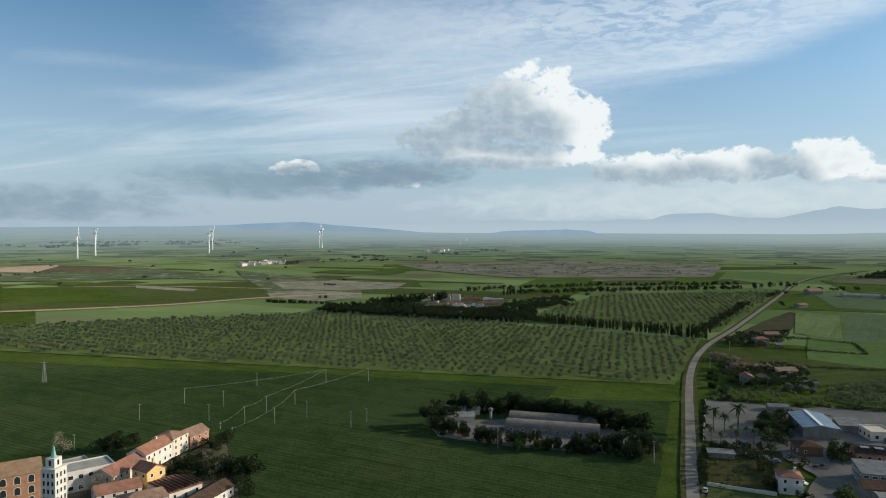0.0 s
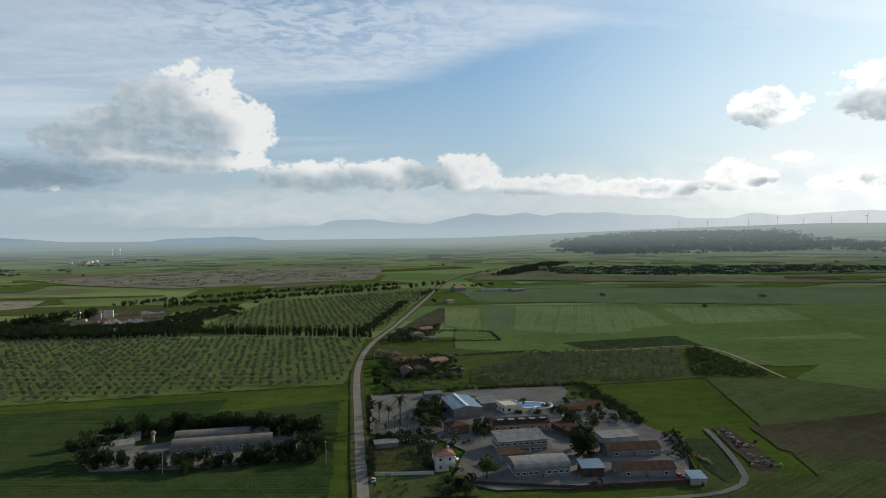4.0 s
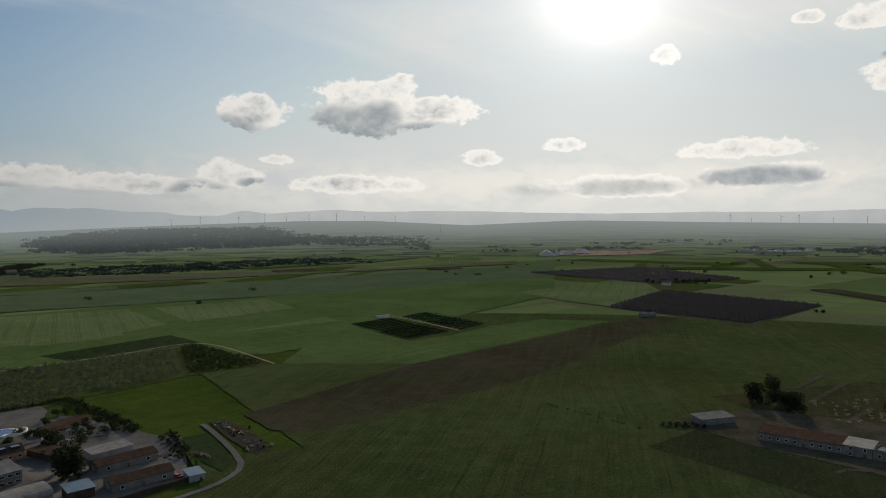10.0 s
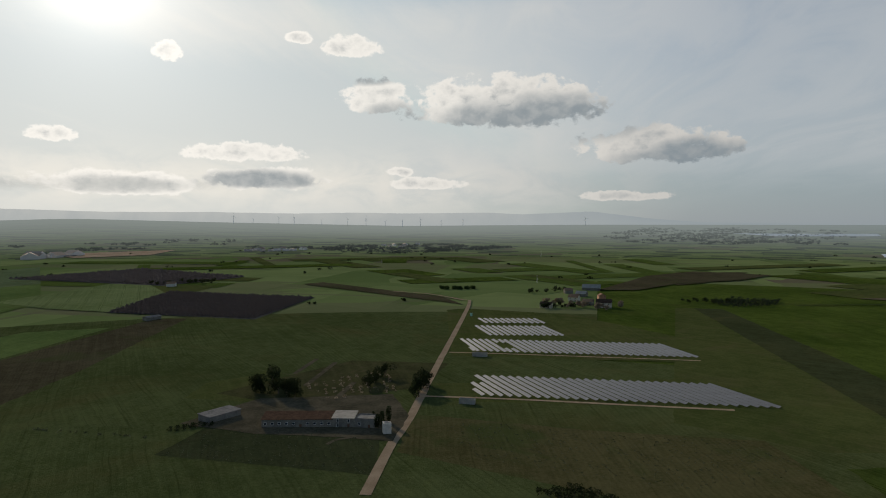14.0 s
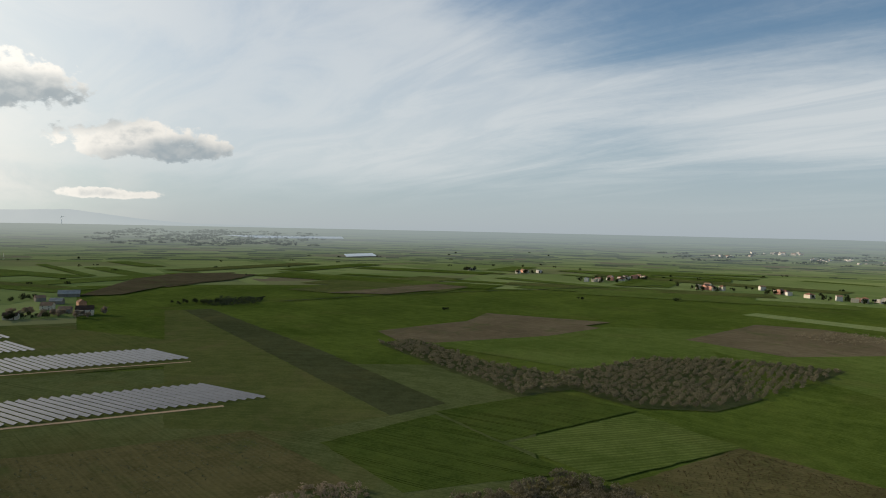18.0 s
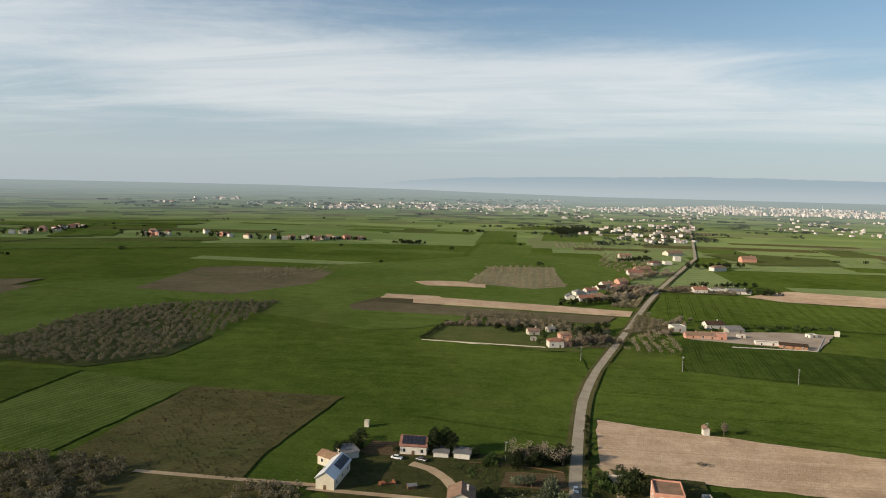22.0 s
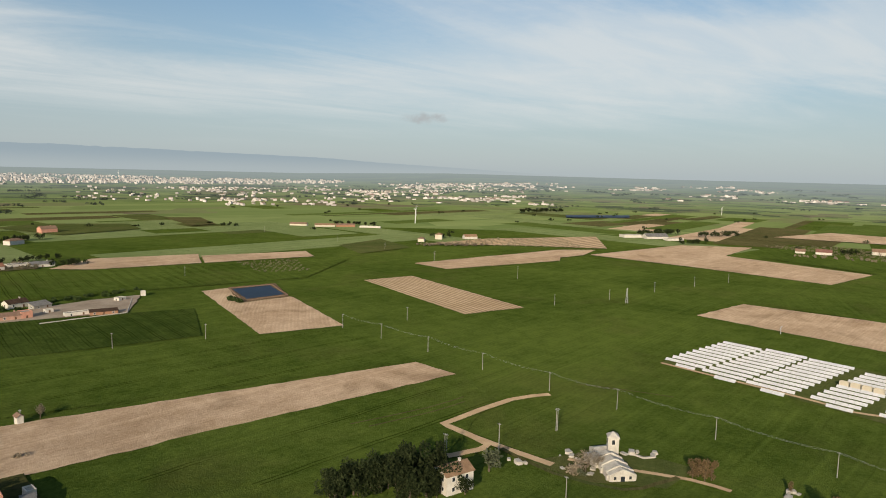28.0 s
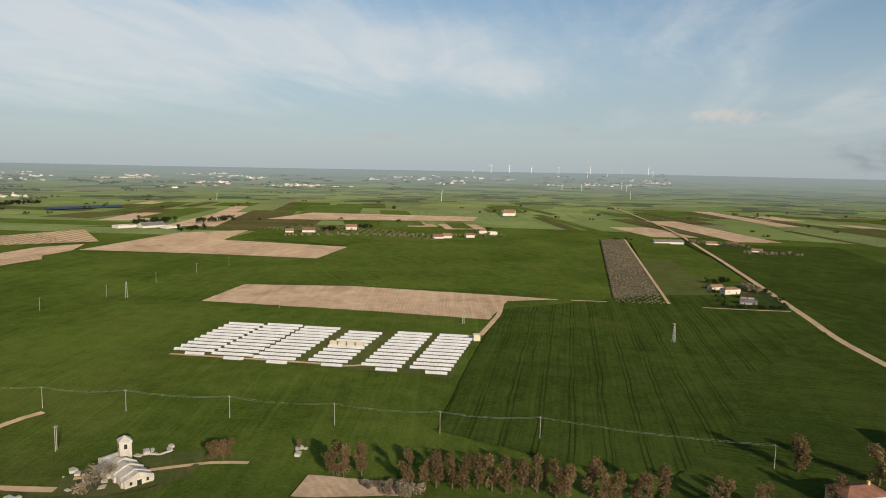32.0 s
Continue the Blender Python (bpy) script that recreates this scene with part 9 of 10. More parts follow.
# ---------------------------------------------------------------- hamlets to the south-east
for (a, b), n in [([(997, -1040), (1044, -1272)], 16), ([(816.9, -1128), (755.9, -1127)], 9), ([(734.9, -1193), (628.0, -1154)], 6), ([(563.4, -1155), (407.6, -1221)], 16), ([(1279, -1050), (1268, -1131)], 5), ([(1395, -1003), (1387, -1024)], 2)]:
    rd = np.random.default_rng(n)
    for i in range(n):
        t = (i + rd.uniform(0.1, 0.9)) / n
        x, y = a[0] + (b[0] - a[0]) * t + rd.normal() * 12, a[1] + (b[1] - a[1]) * t + rd.normal() * 12
        w = rd.uniform(7, 13)
        u = math.atan2(b[1] - a[1], b[0] - a[0]) + rd.normal() * 0.15
        house([(x, y), (x + w * math.cos(u), y + w * math.sin(u))], rd.uniform(8, 12), rd.uniform(4, 8), ("gable", "flat", "hip")[i % 3], None, (plaster_white, plaster_cream, plaster_white, plaster_pink)[i % 4], (tile_brown, concrete, tile_red)[i % 3], "far hamlet house with pale walls", "farmhouse", group="houses of a far hamlet", gap=5)
        tree("dark", x + 14 * rd.normal(), y + 14 * rd.normal(), rd.uniform(5, 9), "hamlet trees")
        tree("dark", x + 18 * rd.normal(), y + 18 * rd.normal(), rd.uniform(5, 9), "hamlet trees")
row("dark", *[(1376, -989), (1366, -1015)], 8, 9, 5, "far clump of trees")
row("dark", *[(328.2, -1162), (295.9, -1170)], 16, 6, 4, "walled clump of trees")
row("dark", *[(287.7, -1534), (246.3, -1543)], 14, 8, 6, "far clump of trees")
thicket("far_wood", [(104.6, -1733), (13.6, -1882), (-1.9, -1681), (74.9, -1563)], 7, leaf_far, "far dark wood", 7, 4.5, 30, 1.2, 51, 0.1)
grove("far_grove", [(860.9, -229.7), (898.8, -254.9), (927, -332.8), (866.8, -304.8), (835.7, -248.5)], 8, 20, leaf_far, "far dark grove", 2.6, 4.0, 30, 52, leaf=0.7)

# ---------------------------------------------------------------- ruined chapel
ch = house([(-185.2, -123.9), (-192.6, -118.8)], 16, 2.6, "gable", 1.9, old_stone, old_stone, "roofless pale stone chapel in ruins", "chapel", category="chapel", ridge_along=False, windows=False, doors=False, eave=0.05)
for i, s in enumerate((-5, 0, 5)):
    part("cross_wall", prism([(-4.7, 0), (4.7, 0), (4.7, 3.1), (1.2, 4.5 + 0.3 * i), (0, 5.0), (-1.4, 4.6), (-4.7, 3.0)], s - 0.5, s + 0.5), old_stone, ch)
for sx in (-1, 1):
    for k in range(3):
        part("buttress", boxes((sx * 4.5 - 0.6, -7 + 5.5 * k, -0.2, sx * 4.5 + 0.6, -6 + 5.5 * k, 2.3)), old_stone, ch)
# door and windows are dark slabs, painted shade rather than holes
part("doorway", boxes((-0.7, -8.12, 0, 0.7, -7.9, 2.2)), glass_dark, ch)
for sx in (-2.6, 2.6):
    part("window_hole", boxes((sx - 0.4, -8.1, 1.2, sx + 0.4, -7.9, 2.2)), glass_dark, ch)
bt = thing("bell_gable", (-203.8, -135.8, 0), 42, "square pale stone bell turret with a pyramid cap", "tower")
part("shaft", boxes((-1.9, -1.9, -0.2, 1.9, 1.9, 7.6)), old_stone, bt)
part("cornice", boxes((-2.15, -2.15, 7.6, 2.15, 2.15, 7.9)), old_stone, bt)
part("cap", hip(3.9, 3.9, 7.9, 1.7, 0.1), old_stone, bt)
# dark slabs imitate the shaded bell openings
for i in range(4):
    part("opening", boxes((-0.5, 1.8, 5.4, 0.5, 1.95, 7.0)), glass_dark, bt).matrix_local = pose(0, 0, 0, 0, 0, 90 * i)
house([(-190.3, -133.1), (-196.9, -130.8)], 7, 2.2, "shed", 0.8, old_stone, old_stone, "broken stone side chapel", "chapel_annex", category="chapel", windows=False, eave=0.05)
house([(-197.5, -137.6), (-203.4, -134.8)], 6, 2.4, "gable", 1.0, old_stone, old_stone, "crumbling pale stone sacristy ruin", "chapel_annex", category="chapel", windows=False, eave=0.05)
rd = np.random.default_rng(5)
for (x, y), n, s in [((-212.1, -127.5), 8, 4), ((-188.1, -133.9), 6, 3), ((-191.5, -145.1), 5, 2.5), ((-224.5, -82.6), 5, 2.0), ((-185.2, -137.8), 4, 2), ((-172.9, -154.3), 3, 1.5)]:
    for i in range(n):
        ob = thing("rubble_block", (x + rd.normal() * s, y + rd.normal() * s, -0.1), rd.uniform(0, 90), "fallen pale stone block by the ruin", "stone", "fallen stones")
        w = rd.uniform(0.5, 1.6)
        part("stone", boxes((-w, -w * 0.6, 0, w, w * 0.6, w * rd.uniform(0.6, 1.2)), (-w * 0.5, -w * 0.8, 0, w * 0.7, w * 0.4, w * 0.7)), old_stone, ob)
wall_line("ruined_wall", [(-210.6, -130.9), (-210.6, -127.5), (-214.5, -125.2), (-216.3, -127.8)], 1.0, 0.7, old_stone, "low broken stone wall")
for dx, dy, h in [(0, 0, 6.5), (4, 2, 6), (-3, 3, 5.5)]:
    x, y = (-189.2, -135.4)
    tree("bare", x + dx, y + dy, h, "bare trees by the chapel", 1.2)
tree("dry_bush", -182.6, -135.3, 3.5)
tree("olive", -182.0, -133.4, 3.0)
for x, y, h in [(-210.2, -108.4, 7), (-211.4, -104.8, 8), (-213.9, -103.7, 7.5), (-213.3, -108.0, 7)]:
    tree("russet", x, y, h, "trees by the chapel", 1.1)
tree("russet", -225.9, -83.1, 4.0)

# white house in dark trees
house([(-137.3, -150.1), (-147.6, -148.9)], 8, 6.4, "gable", 2.0, plaster_white, tile_brown, "white two-storey house with a red-brown roof", chimney=True)
for a, b, n, h in [(*[(-106.2, -172.0), (-127.9, -164.7)], 9, 10), (*[(-117.2, -167.5), (-145.9, -161.1)], 10, 11), (*[(-122.4, -157.6), (-137.9, -152.1)], 6, 9), (*[(-133.1, -168.5), (-138.1, -166.1)], 3, 10)]:
    row("dark", a, b, n, h, 1.5, "dark trees by the white house", 0.85)
tree("dark", -142.8, -147.6, 6)
tree("olive", -160.8, -154.9, 7)
tree("cypress", -134.4, -151.3, 7, wide=1.4)

# eucalyptus row
E = "eucalyptus row"
for x, y, h in [(-207.7, -64.9, 11.5), (-206.7, -61.2, 12), (-209.4, -55.9, 11.5), (-205.9, -39.8, 12), (-205.4, -34.2, 10), (-205.3, -30.6, 13), (-205.5, -25.6, 12), (-205.4, -21.7, 12), (-207.0, -17.7, 12), (-206.3, -13.2, 13), (-205.6, -8.6, 12), (-205.8, -4.0, 12.5), (-208.2, 0.8, 13.5), (-204.8, 6.8, 13), (-204.7, 10.3, 12), (-208.3, 17.3, 14), (-205.3, 21.0, 12), (-205.5, 25.5, 11), (-205.1, 31.3, 11), (-207.8, 34.1, 10), (-209.6, 39.4, 12), (-206.3, 54.1, 11), (-207.9, 57.2, 10), (-206.2, 66.4, 10), (-207.5, 69.4, 10), (-215.0, 90.5, 11)]:
    tree("russet", x, y, h, E, 0.95)
tree("russet", -239.2, 88.0, 14, E, 1.15)
tree("russet", -233.4, 110.8, 15, E, 1.2)
tree("russet", -217.3, 93.4, 9, E)
row("dry_bush", *[(-199.2, -45.9), (-199.4, -37.1)], 6, 3, 1.0, "scrub by the bare corner")
row("dry_bush", *[(-201.6, -53.8), (-205.8, -40.1)], 5, 2, 1.0, "scrub by the bare corner")
house([(-211.0, 92.0), (-215.8, 106.3)], 9, 5.0, "hip", 1.8, plaster_yellow, tile_red, "cream house with a red hipped roof", chimney=True)

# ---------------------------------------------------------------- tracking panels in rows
T_LABEL = "long tilted row of panels with sun glare as white colour"
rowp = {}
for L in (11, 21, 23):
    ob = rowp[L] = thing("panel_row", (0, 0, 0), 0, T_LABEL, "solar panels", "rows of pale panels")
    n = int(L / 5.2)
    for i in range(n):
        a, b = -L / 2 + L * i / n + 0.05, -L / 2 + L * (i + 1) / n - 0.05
        # glare comes from the white colour, not from gloss
        part("panel", prism_x([(-0.68, 0.45), (0.68, 1.68), (0.74, 1.60), (-0.62, 0.37)], a, b), white_glare_and_roof, ob)
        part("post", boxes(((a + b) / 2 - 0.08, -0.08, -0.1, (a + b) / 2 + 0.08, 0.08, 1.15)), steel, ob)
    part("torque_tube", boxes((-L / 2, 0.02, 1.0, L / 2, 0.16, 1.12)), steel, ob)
for bx, (y0, L, n, x0, skew) in enumerate([(-183, 23, 10, -338, 0.0), (-159.5, 23, 11, -334, 0.0), (-135.5, 23, 11, -332, 0.0), (-107, 21, 10, -333, 0.0), (-78.5, 21, 11, -331, 0.0), (-53.5, 21, 11, -331, 0.0)]):
    for i in range(n):
        copy_thing(rowp[L], pose(x0 - 7.0 * i, y0 + 0.25 * i + (bx - 2) * 0.2 * i * 0.3, 0, 0, 0, 90))
    copy_thing(rowp[11], pose(x0 + 7.0, y0 + 4, 0, 0, 0, 90))
for ob in rowp.values():
    for o in (*ob.children_recursive, ob):
        bpy.data.objects.remove(o)
for k in range(4):
    house([(-363.5, -116 + 5 * k), (-363.5, -111.8 + 5 * k)], 2.6, 2.5, "flat", wall=plaster_cream, tiles=concrete, label="cream inverter cabin among the panel rows", name="inverter_cabin", category="cabin", windows=False)
strip("track", [(-331.2, -87.4), (-326.5, -99.2), (-328.9, -111.8), (-329.3, -192.1)], 2.5, dirt, "worn grass track by the panels")
house([(-394.5, -38.5), (-395.4, -34.6)], 4, 3, "flat", wall=plaster_cream, tiles=concrete, label="small cream cabin at the lane's end", name="service_cabin", category="cabin", windows=False)

# ---------------------------------------------------------------- power line over the wheat
WP = [(-237.8, -361.1, 9), (-241.1, -324.8, 9), (-243.4, -284.4, 9), (-243.5, -241.6, 9), (-244.6, -198.7, 9), (-248.4, -164.4, 9), (-249.8, -120.7, 9), (-250.3, -77.8, 9), (-249.8, -36.3, 9), (-251.4, 1.3, 9), (-240.5, 80.8, 9)]
for x, y, h in WP:
    pole(x, y, h)
for (x0, y0, h0), (x1, y1, h1) in zip(WP, WP[1:]):
    for s in (-0.6, 0.6):
        wire((x0, y0, 8.8), (x1, y1, 8.8), 1.3, 0.018, s)
for x, y, h in [(-284.9, -355.0, 9), (-485.2, -438.4, 12), (-410.0, -331.6, 9), (-464.3, -319.9, 9), (-529.9, -319.5, 9), (-589.4, -314.9, 9), (-639.5, -307.4, 9), (-176.5, -165.5, 10), (-154.6, -170.5, 10), (-207.4, -164.3, 9), (-162.5, -123.8, 9), (-497.6, -574.5, 10), (-516.3, -798.1, 10), (-516.3, -690.5, 10)]:
    pole(x, y, h)
pylon(-417.6, 78.6, 12)
pylon(-465.7, -304.7, 12)
pylon(-439.0, -49.9, 9)
irrigator = thing("irrigation_boom", (-458.0, -183.0, 0), 15, "thin steel irrigation boom on a bare field", "farm machine")
part("mast", boxes((-0.2, -0.2, 0, 0.2, 0.2, 5)), steel, irrigator)
part("arm", boxes((-6, -0.1, 4.2, 6, 0.1, 4.4)), steel, irrigator)

# ---------------------------------------------------------------- farms to the west
for (a, b), d, h, rf, wl, tl in [
        ([(-598.8, 151.7), (-605.2, 165.5)], 10, 5.5, "hip", plaster_white, tile_brown), ([(-616.5, 145.3), (-622.3, 156.0)], 9, 4, "gable", plaster_cream, tile_brown), ([(-580.0, 158.9), (-577.7, 169.1)], 8, 3, "shed", concrete, tile_rust), ([(-554.4, 152.2), (-552.9, 164.2)], 7, 3, "shed", concrete, metal_grey),
        ([(-1009, 155.5), (-1016, 196.9)], 16, 4, "gable", plaster_white, metal_grey), ([(-1011, 226.6), (-1010, 245.3)], 14, 4, "gable", plaster_white, tile_brown), ([(-1013, 253.6), (-1010, 268.1)], 14, 4, "gable", plaster_cream, tile_red), ([(-935, 266.1), (-934, 279.3)], 12, 4, "gable", plaster_white, tile_brown),
        ([(-963, -154.1), (-968, -141.0)], 16, 5, "gable", plaster_white, tile_red), ([(-984, -143.4), (-988, -131.6)], 16, 5, "gable", plaster_white, tile_brown), ([(-1003, -112.8), (-1008, -100.7)], 14, 5, "gable", plaster_white, tile_red), ([(-1073, -100.3), (-1078, -88.3)], 16, 6, "hip", plaster_cream, tile_brown), ([(-1060, -82.5), (-1065, -71.4)], 16, 5, "flat", plaster_white, concrete),
        ([(-976, -379.7), (-980, -368.2)], 16, 5, "gable", plaster_white, tile_brown), ([(-985, -356.6), (-992, -338.8)], 18, 6, "gable", plaster_white, tile_red), ([(-1063, -312.5), (-1069, -295.8)], 20, 6, "gable", plaster_white, tile_brown),
        ([(-957, -637.1), (-988, -621.1)], 24, 5, "flat", plaster_white, concrete), ([(-973, -605.9), (-1006, -587.3)], 24, 5, "gable", plaster_white, metal_grey), ([(-978, -570.9), (-1004, -558.9)], 20, 4, "flat", plaster_white, concrete),
        ([(-615.6, -746.8), (-621.6, -740.1)], 14, 6, "hip", plaster_cream, tile_brown), ([(-661.4, -762.8), (-668.4, -755.2)], 16, 9, "hip", plaster_cream, tile_brown), ([(-702.5, -741.9), (-720.7, -734.4)], 16, 5, "gable", plaster_white, tile_brown),
        ([(-590.8, -1065), (-611.8, -1044)], 14, 4, "gable", plaster_cream, tile_brown), ([(-617.1, -1025), (-646.7, -1009)], 12, 4, "gable", plaster_cream, tile_brown), ([(-648.3, -1007), (-677.4, -993)], 12, 4, "gable", brick_red, tile_brown), ([(-677.0, -979), (-702.3, -954)], 12, 3, "flat", plaster_white, concrete),
        ([(-1502, -89.7), (-1514, -63.4)], 26, 9, "gable", plaster_white, tile_brown), ([(-1560, -84.6), (-1577, -65.0)], 22, 9, "gable", plaster_white, tile_red)]:
    house((a, b), d * 0.7, h * 0.75, rf, None, wl, tl, "far farmhouse with pale plaster walls", "farmhouse", group="farms to the west", gap=5)
for (a, b), n, kind, h in [([(-647.0, 147.2), (-670.2, 172.5)], 8, "dark", 6), ([(-639.1, 174.4), (-612.7, 183.5)], 8, "bare", 6), ([(-539.6, 138.1), (-536.0, 183.2)], 22, "dark", 4), ([(-631.4, 146.2), (-539.6, 138.1)], 12, "dark", 3.5), ([(-628.0, 187.9), (-552.4, 188.6)], 10, "dark", 4), ([(-935, -368.0), (-1035, -52.4)], 50, "bare", 5), ([(-1021, -338.1), (-1049, -319.6)], 6, "dark", 8), ([(-1080, -296.0), (-1099, -277.3)], 6, "dark", 9), ([(-1030, -659.6), (-1086, -622.2)], 26, "dark", 10), ([(-1083, -574.1), (-1176, -551.6)], 16, "dark", 10), ([(-947, -532.1), (-990, -514.4)], 8, "dark", 9), ([(-1043, 205.8), (-991, 274.1)], 22, "bare", 6), ([(-917, 247.3), (-911, 319.3)], 20, "bare", 5), ([(-581.0, -705.1), (-659.3, -655.9)], 24, "bare", 5), ([(-671.9, -774.8), (-695.7, -773.5)], 5, "dark", 8), ([(-1290, -1170), (-1441, -1152)], 22, "dark", 12), ([(-667.0, -1048), (-725.1, -991)], 14, "dark", 8), ([(341.8, -1164), (294.7, -1192)], 18, "dark", 8), ([(-485.8, -1091), (-506.4, -1089)], 5, "dark", 8)]:
    row(kind, a, b, n, h, 3.5, "trees of the far farms")
grove("almond_orchard", [(-1025, -449.7), (-1128, -369.9), (-999, -141.0), (-931, -152.0), (-986, -322.7)], 10, 5, leaf_orchard, "pale scrub and orchard strip", 2.6, 3.6, 20, 61, leaf=0.6)
grove("almond_orchard", [(-589.3, -715.1), (-723.3, -719.4), (-840.6, -671.6), (-763.6, -571.0), (-650.0, -666.4)], 10, 5, leaf_orchard, "pale orchard rows", 2.4, 3.4, 20, 62, leaf=0.6)
grove("vineyard", [(-1023, 82.7), (-1035, 115.2), (-537.1, 93.6), (-534.4, 56.4)], 4.5, 62, leaf_dry, "grey vineyard rows", 1.2, 1.6, 16, 63, leaf=0.4, row_gap=5)

# ---------------------------------------------------------------- far towns, turbines, mountains
def town(name, pts, count, low, high, width, label, seed, flat=0.5, pale=0.0):
    """Many small far buildings: boxes with pitched or flat roofs, joined."""
    rd = np.random.default_rng(seed)
    xs, ys = [p[0] for p in pts], [p[1] for p in pts]
    vs, fs, mi, got, tries = [], [], [], 0, 0
    hearts = [(rd.uniform(min(xs), max(xs)), rd.uniform(min(ys), max(ys))) for _ in range(max(4, count // 3))]
    hearts = [p for p in hearts if inside(*p, pts)] or [pts[0]]
    while got < count and tries < count * 60:
        tries += 1
        x, y = hearts[int(rd.integers(len(hearts)) * rd.uniform() ** 0.7)]
        x, y = x + rd.normal() * 45, y + rd.normal() * 45
        if not inside(x, y, pts):
            continue
        got += 1
        w, d, h, a = rd.uniform(*width), rd.uniform(*width) * 0.7, rd.uniform(low, high), rd.uniform(0, 3.14)
        z, b = ground_z(x, y) - 0.5, len(vs)
        c, s = math.cos(a), math.sin(a)
        for k in (0, 1):
            for u, v in ((-1, -1), (1, -1), (1, 1), (-1, 1)):
                px, py = u * w / 2, v * d / 2
                vs.append((x + px * c - py * s, y + px * s + py * c, z + k * h))
        wall = int(rd.integers(0, 3))
        for i in range(4):
            fs.append((b + i, b + (i + 1) % 4, b + 4 + (i + 1) % 4, b + 4 + i))
            mi.append(wall)
        if rd.uniform() < flat:
            fs.append((b + 4, b + 5, b + 6, b + 7))
            mi.append(3)
        else:
            for u in (-1, 1):
                vs.append((x + u * w / 2 * c, y + u * w / 2 * s, z + h + d * 0.25))
            fs += [(b + 4, b + 5, b + 9, b + 8), (b + 6, b + 7, b + 8, b + 9), (b + 5, b + 6, b + 9), (b + 7, b + 4, b + 8)]
            mi += [4, 4, wall, wall]
    me = bpy.data.meshes.new(name)
    me.from_pydata(vs, [], fs)
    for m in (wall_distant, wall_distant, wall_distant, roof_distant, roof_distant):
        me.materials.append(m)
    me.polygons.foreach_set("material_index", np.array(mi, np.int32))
    return tagged(new(name, me), label, "town", kind="stuff")


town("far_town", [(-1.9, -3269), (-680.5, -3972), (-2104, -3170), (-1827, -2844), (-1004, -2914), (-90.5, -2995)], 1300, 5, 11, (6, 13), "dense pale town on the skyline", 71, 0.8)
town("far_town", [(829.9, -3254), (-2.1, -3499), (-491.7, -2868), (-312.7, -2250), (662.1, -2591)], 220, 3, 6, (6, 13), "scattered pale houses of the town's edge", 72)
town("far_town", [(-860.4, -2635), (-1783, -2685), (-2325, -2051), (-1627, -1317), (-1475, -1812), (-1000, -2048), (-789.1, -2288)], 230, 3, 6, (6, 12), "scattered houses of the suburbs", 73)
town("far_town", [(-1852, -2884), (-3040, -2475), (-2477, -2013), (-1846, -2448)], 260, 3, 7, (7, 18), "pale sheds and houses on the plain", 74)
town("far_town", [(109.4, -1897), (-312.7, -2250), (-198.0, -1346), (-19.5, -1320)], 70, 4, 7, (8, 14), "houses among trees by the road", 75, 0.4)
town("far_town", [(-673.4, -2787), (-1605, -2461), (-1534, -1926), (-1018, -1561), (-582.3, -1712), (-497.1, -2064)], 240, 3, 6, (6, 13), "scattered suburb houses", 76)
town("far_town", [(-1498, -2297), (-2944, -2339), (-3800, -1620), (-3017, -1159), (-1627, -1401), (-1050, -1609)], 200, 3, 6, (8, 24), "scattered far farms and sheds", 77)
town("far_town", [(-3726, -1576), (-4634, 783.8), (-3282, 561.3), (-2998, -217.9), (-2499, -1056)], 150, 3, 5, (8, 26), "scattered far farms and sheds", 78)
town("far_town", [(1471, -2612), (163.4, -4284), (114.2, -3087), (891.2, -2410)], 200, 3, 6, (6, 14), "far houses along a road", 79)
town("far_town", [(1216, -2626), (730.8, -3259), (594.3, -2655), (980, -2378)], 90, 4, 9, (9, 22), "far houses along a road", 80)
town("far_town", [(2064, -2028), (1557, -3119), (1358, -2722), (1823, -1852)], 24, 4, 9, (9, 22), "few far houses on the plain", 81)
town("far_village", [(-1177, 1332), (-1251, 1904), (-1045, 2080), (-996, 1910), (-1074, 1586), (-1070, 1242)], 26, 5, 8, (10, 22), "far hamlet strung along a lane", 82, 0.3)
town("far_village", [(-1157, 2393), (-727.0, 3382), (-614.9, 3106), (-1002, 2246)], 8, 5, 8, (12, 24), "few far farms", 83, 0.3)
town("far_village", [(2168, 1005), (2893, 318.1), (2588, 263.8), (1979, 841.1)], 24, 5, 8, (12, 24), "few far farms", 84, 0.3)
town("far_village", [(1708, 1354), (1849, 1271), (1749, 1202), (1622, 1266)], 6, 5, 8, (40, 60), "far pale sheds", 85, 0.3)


def clumps(name, pts, count, label, seed, size=6.0, height=6.0, per=26, mat=None):
    """Far trees and woods scattered over a stretch of the plain."""
    rd = np.random.default_rng(seed)
    xs, ys = [p[0] for p in pts], [p[1] for p in pts]
    v, got, tries = [], 0, 0
    while got < count and tries < count * 60:
        tries += 1
        if per < 30 and got % 6:
            x, y = x + rd.normal() * size * 2.2, y + rd.normal() * size * 2.2
        else:
            x, y = rd.uniform(min(xs), max(xs)), rd.uniform(min(ys), max(ys))
        if inside(x, y, pts) or got % 6:
            got += 1
            s = rd.uniform(0.6, 1.3)
            z = ground_z(x, y)
            v.append(leaves([(x + rd.normal() * size * 0.5, y + rd.normal() * size * 0.5, z + height * s * 0.45) for _ in range(3)], [size * s * 0.6] * 3, per, size * 0.26, rd, 0.75))
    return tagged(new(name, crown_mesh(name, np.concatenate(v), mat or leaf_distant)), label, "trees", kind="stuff")


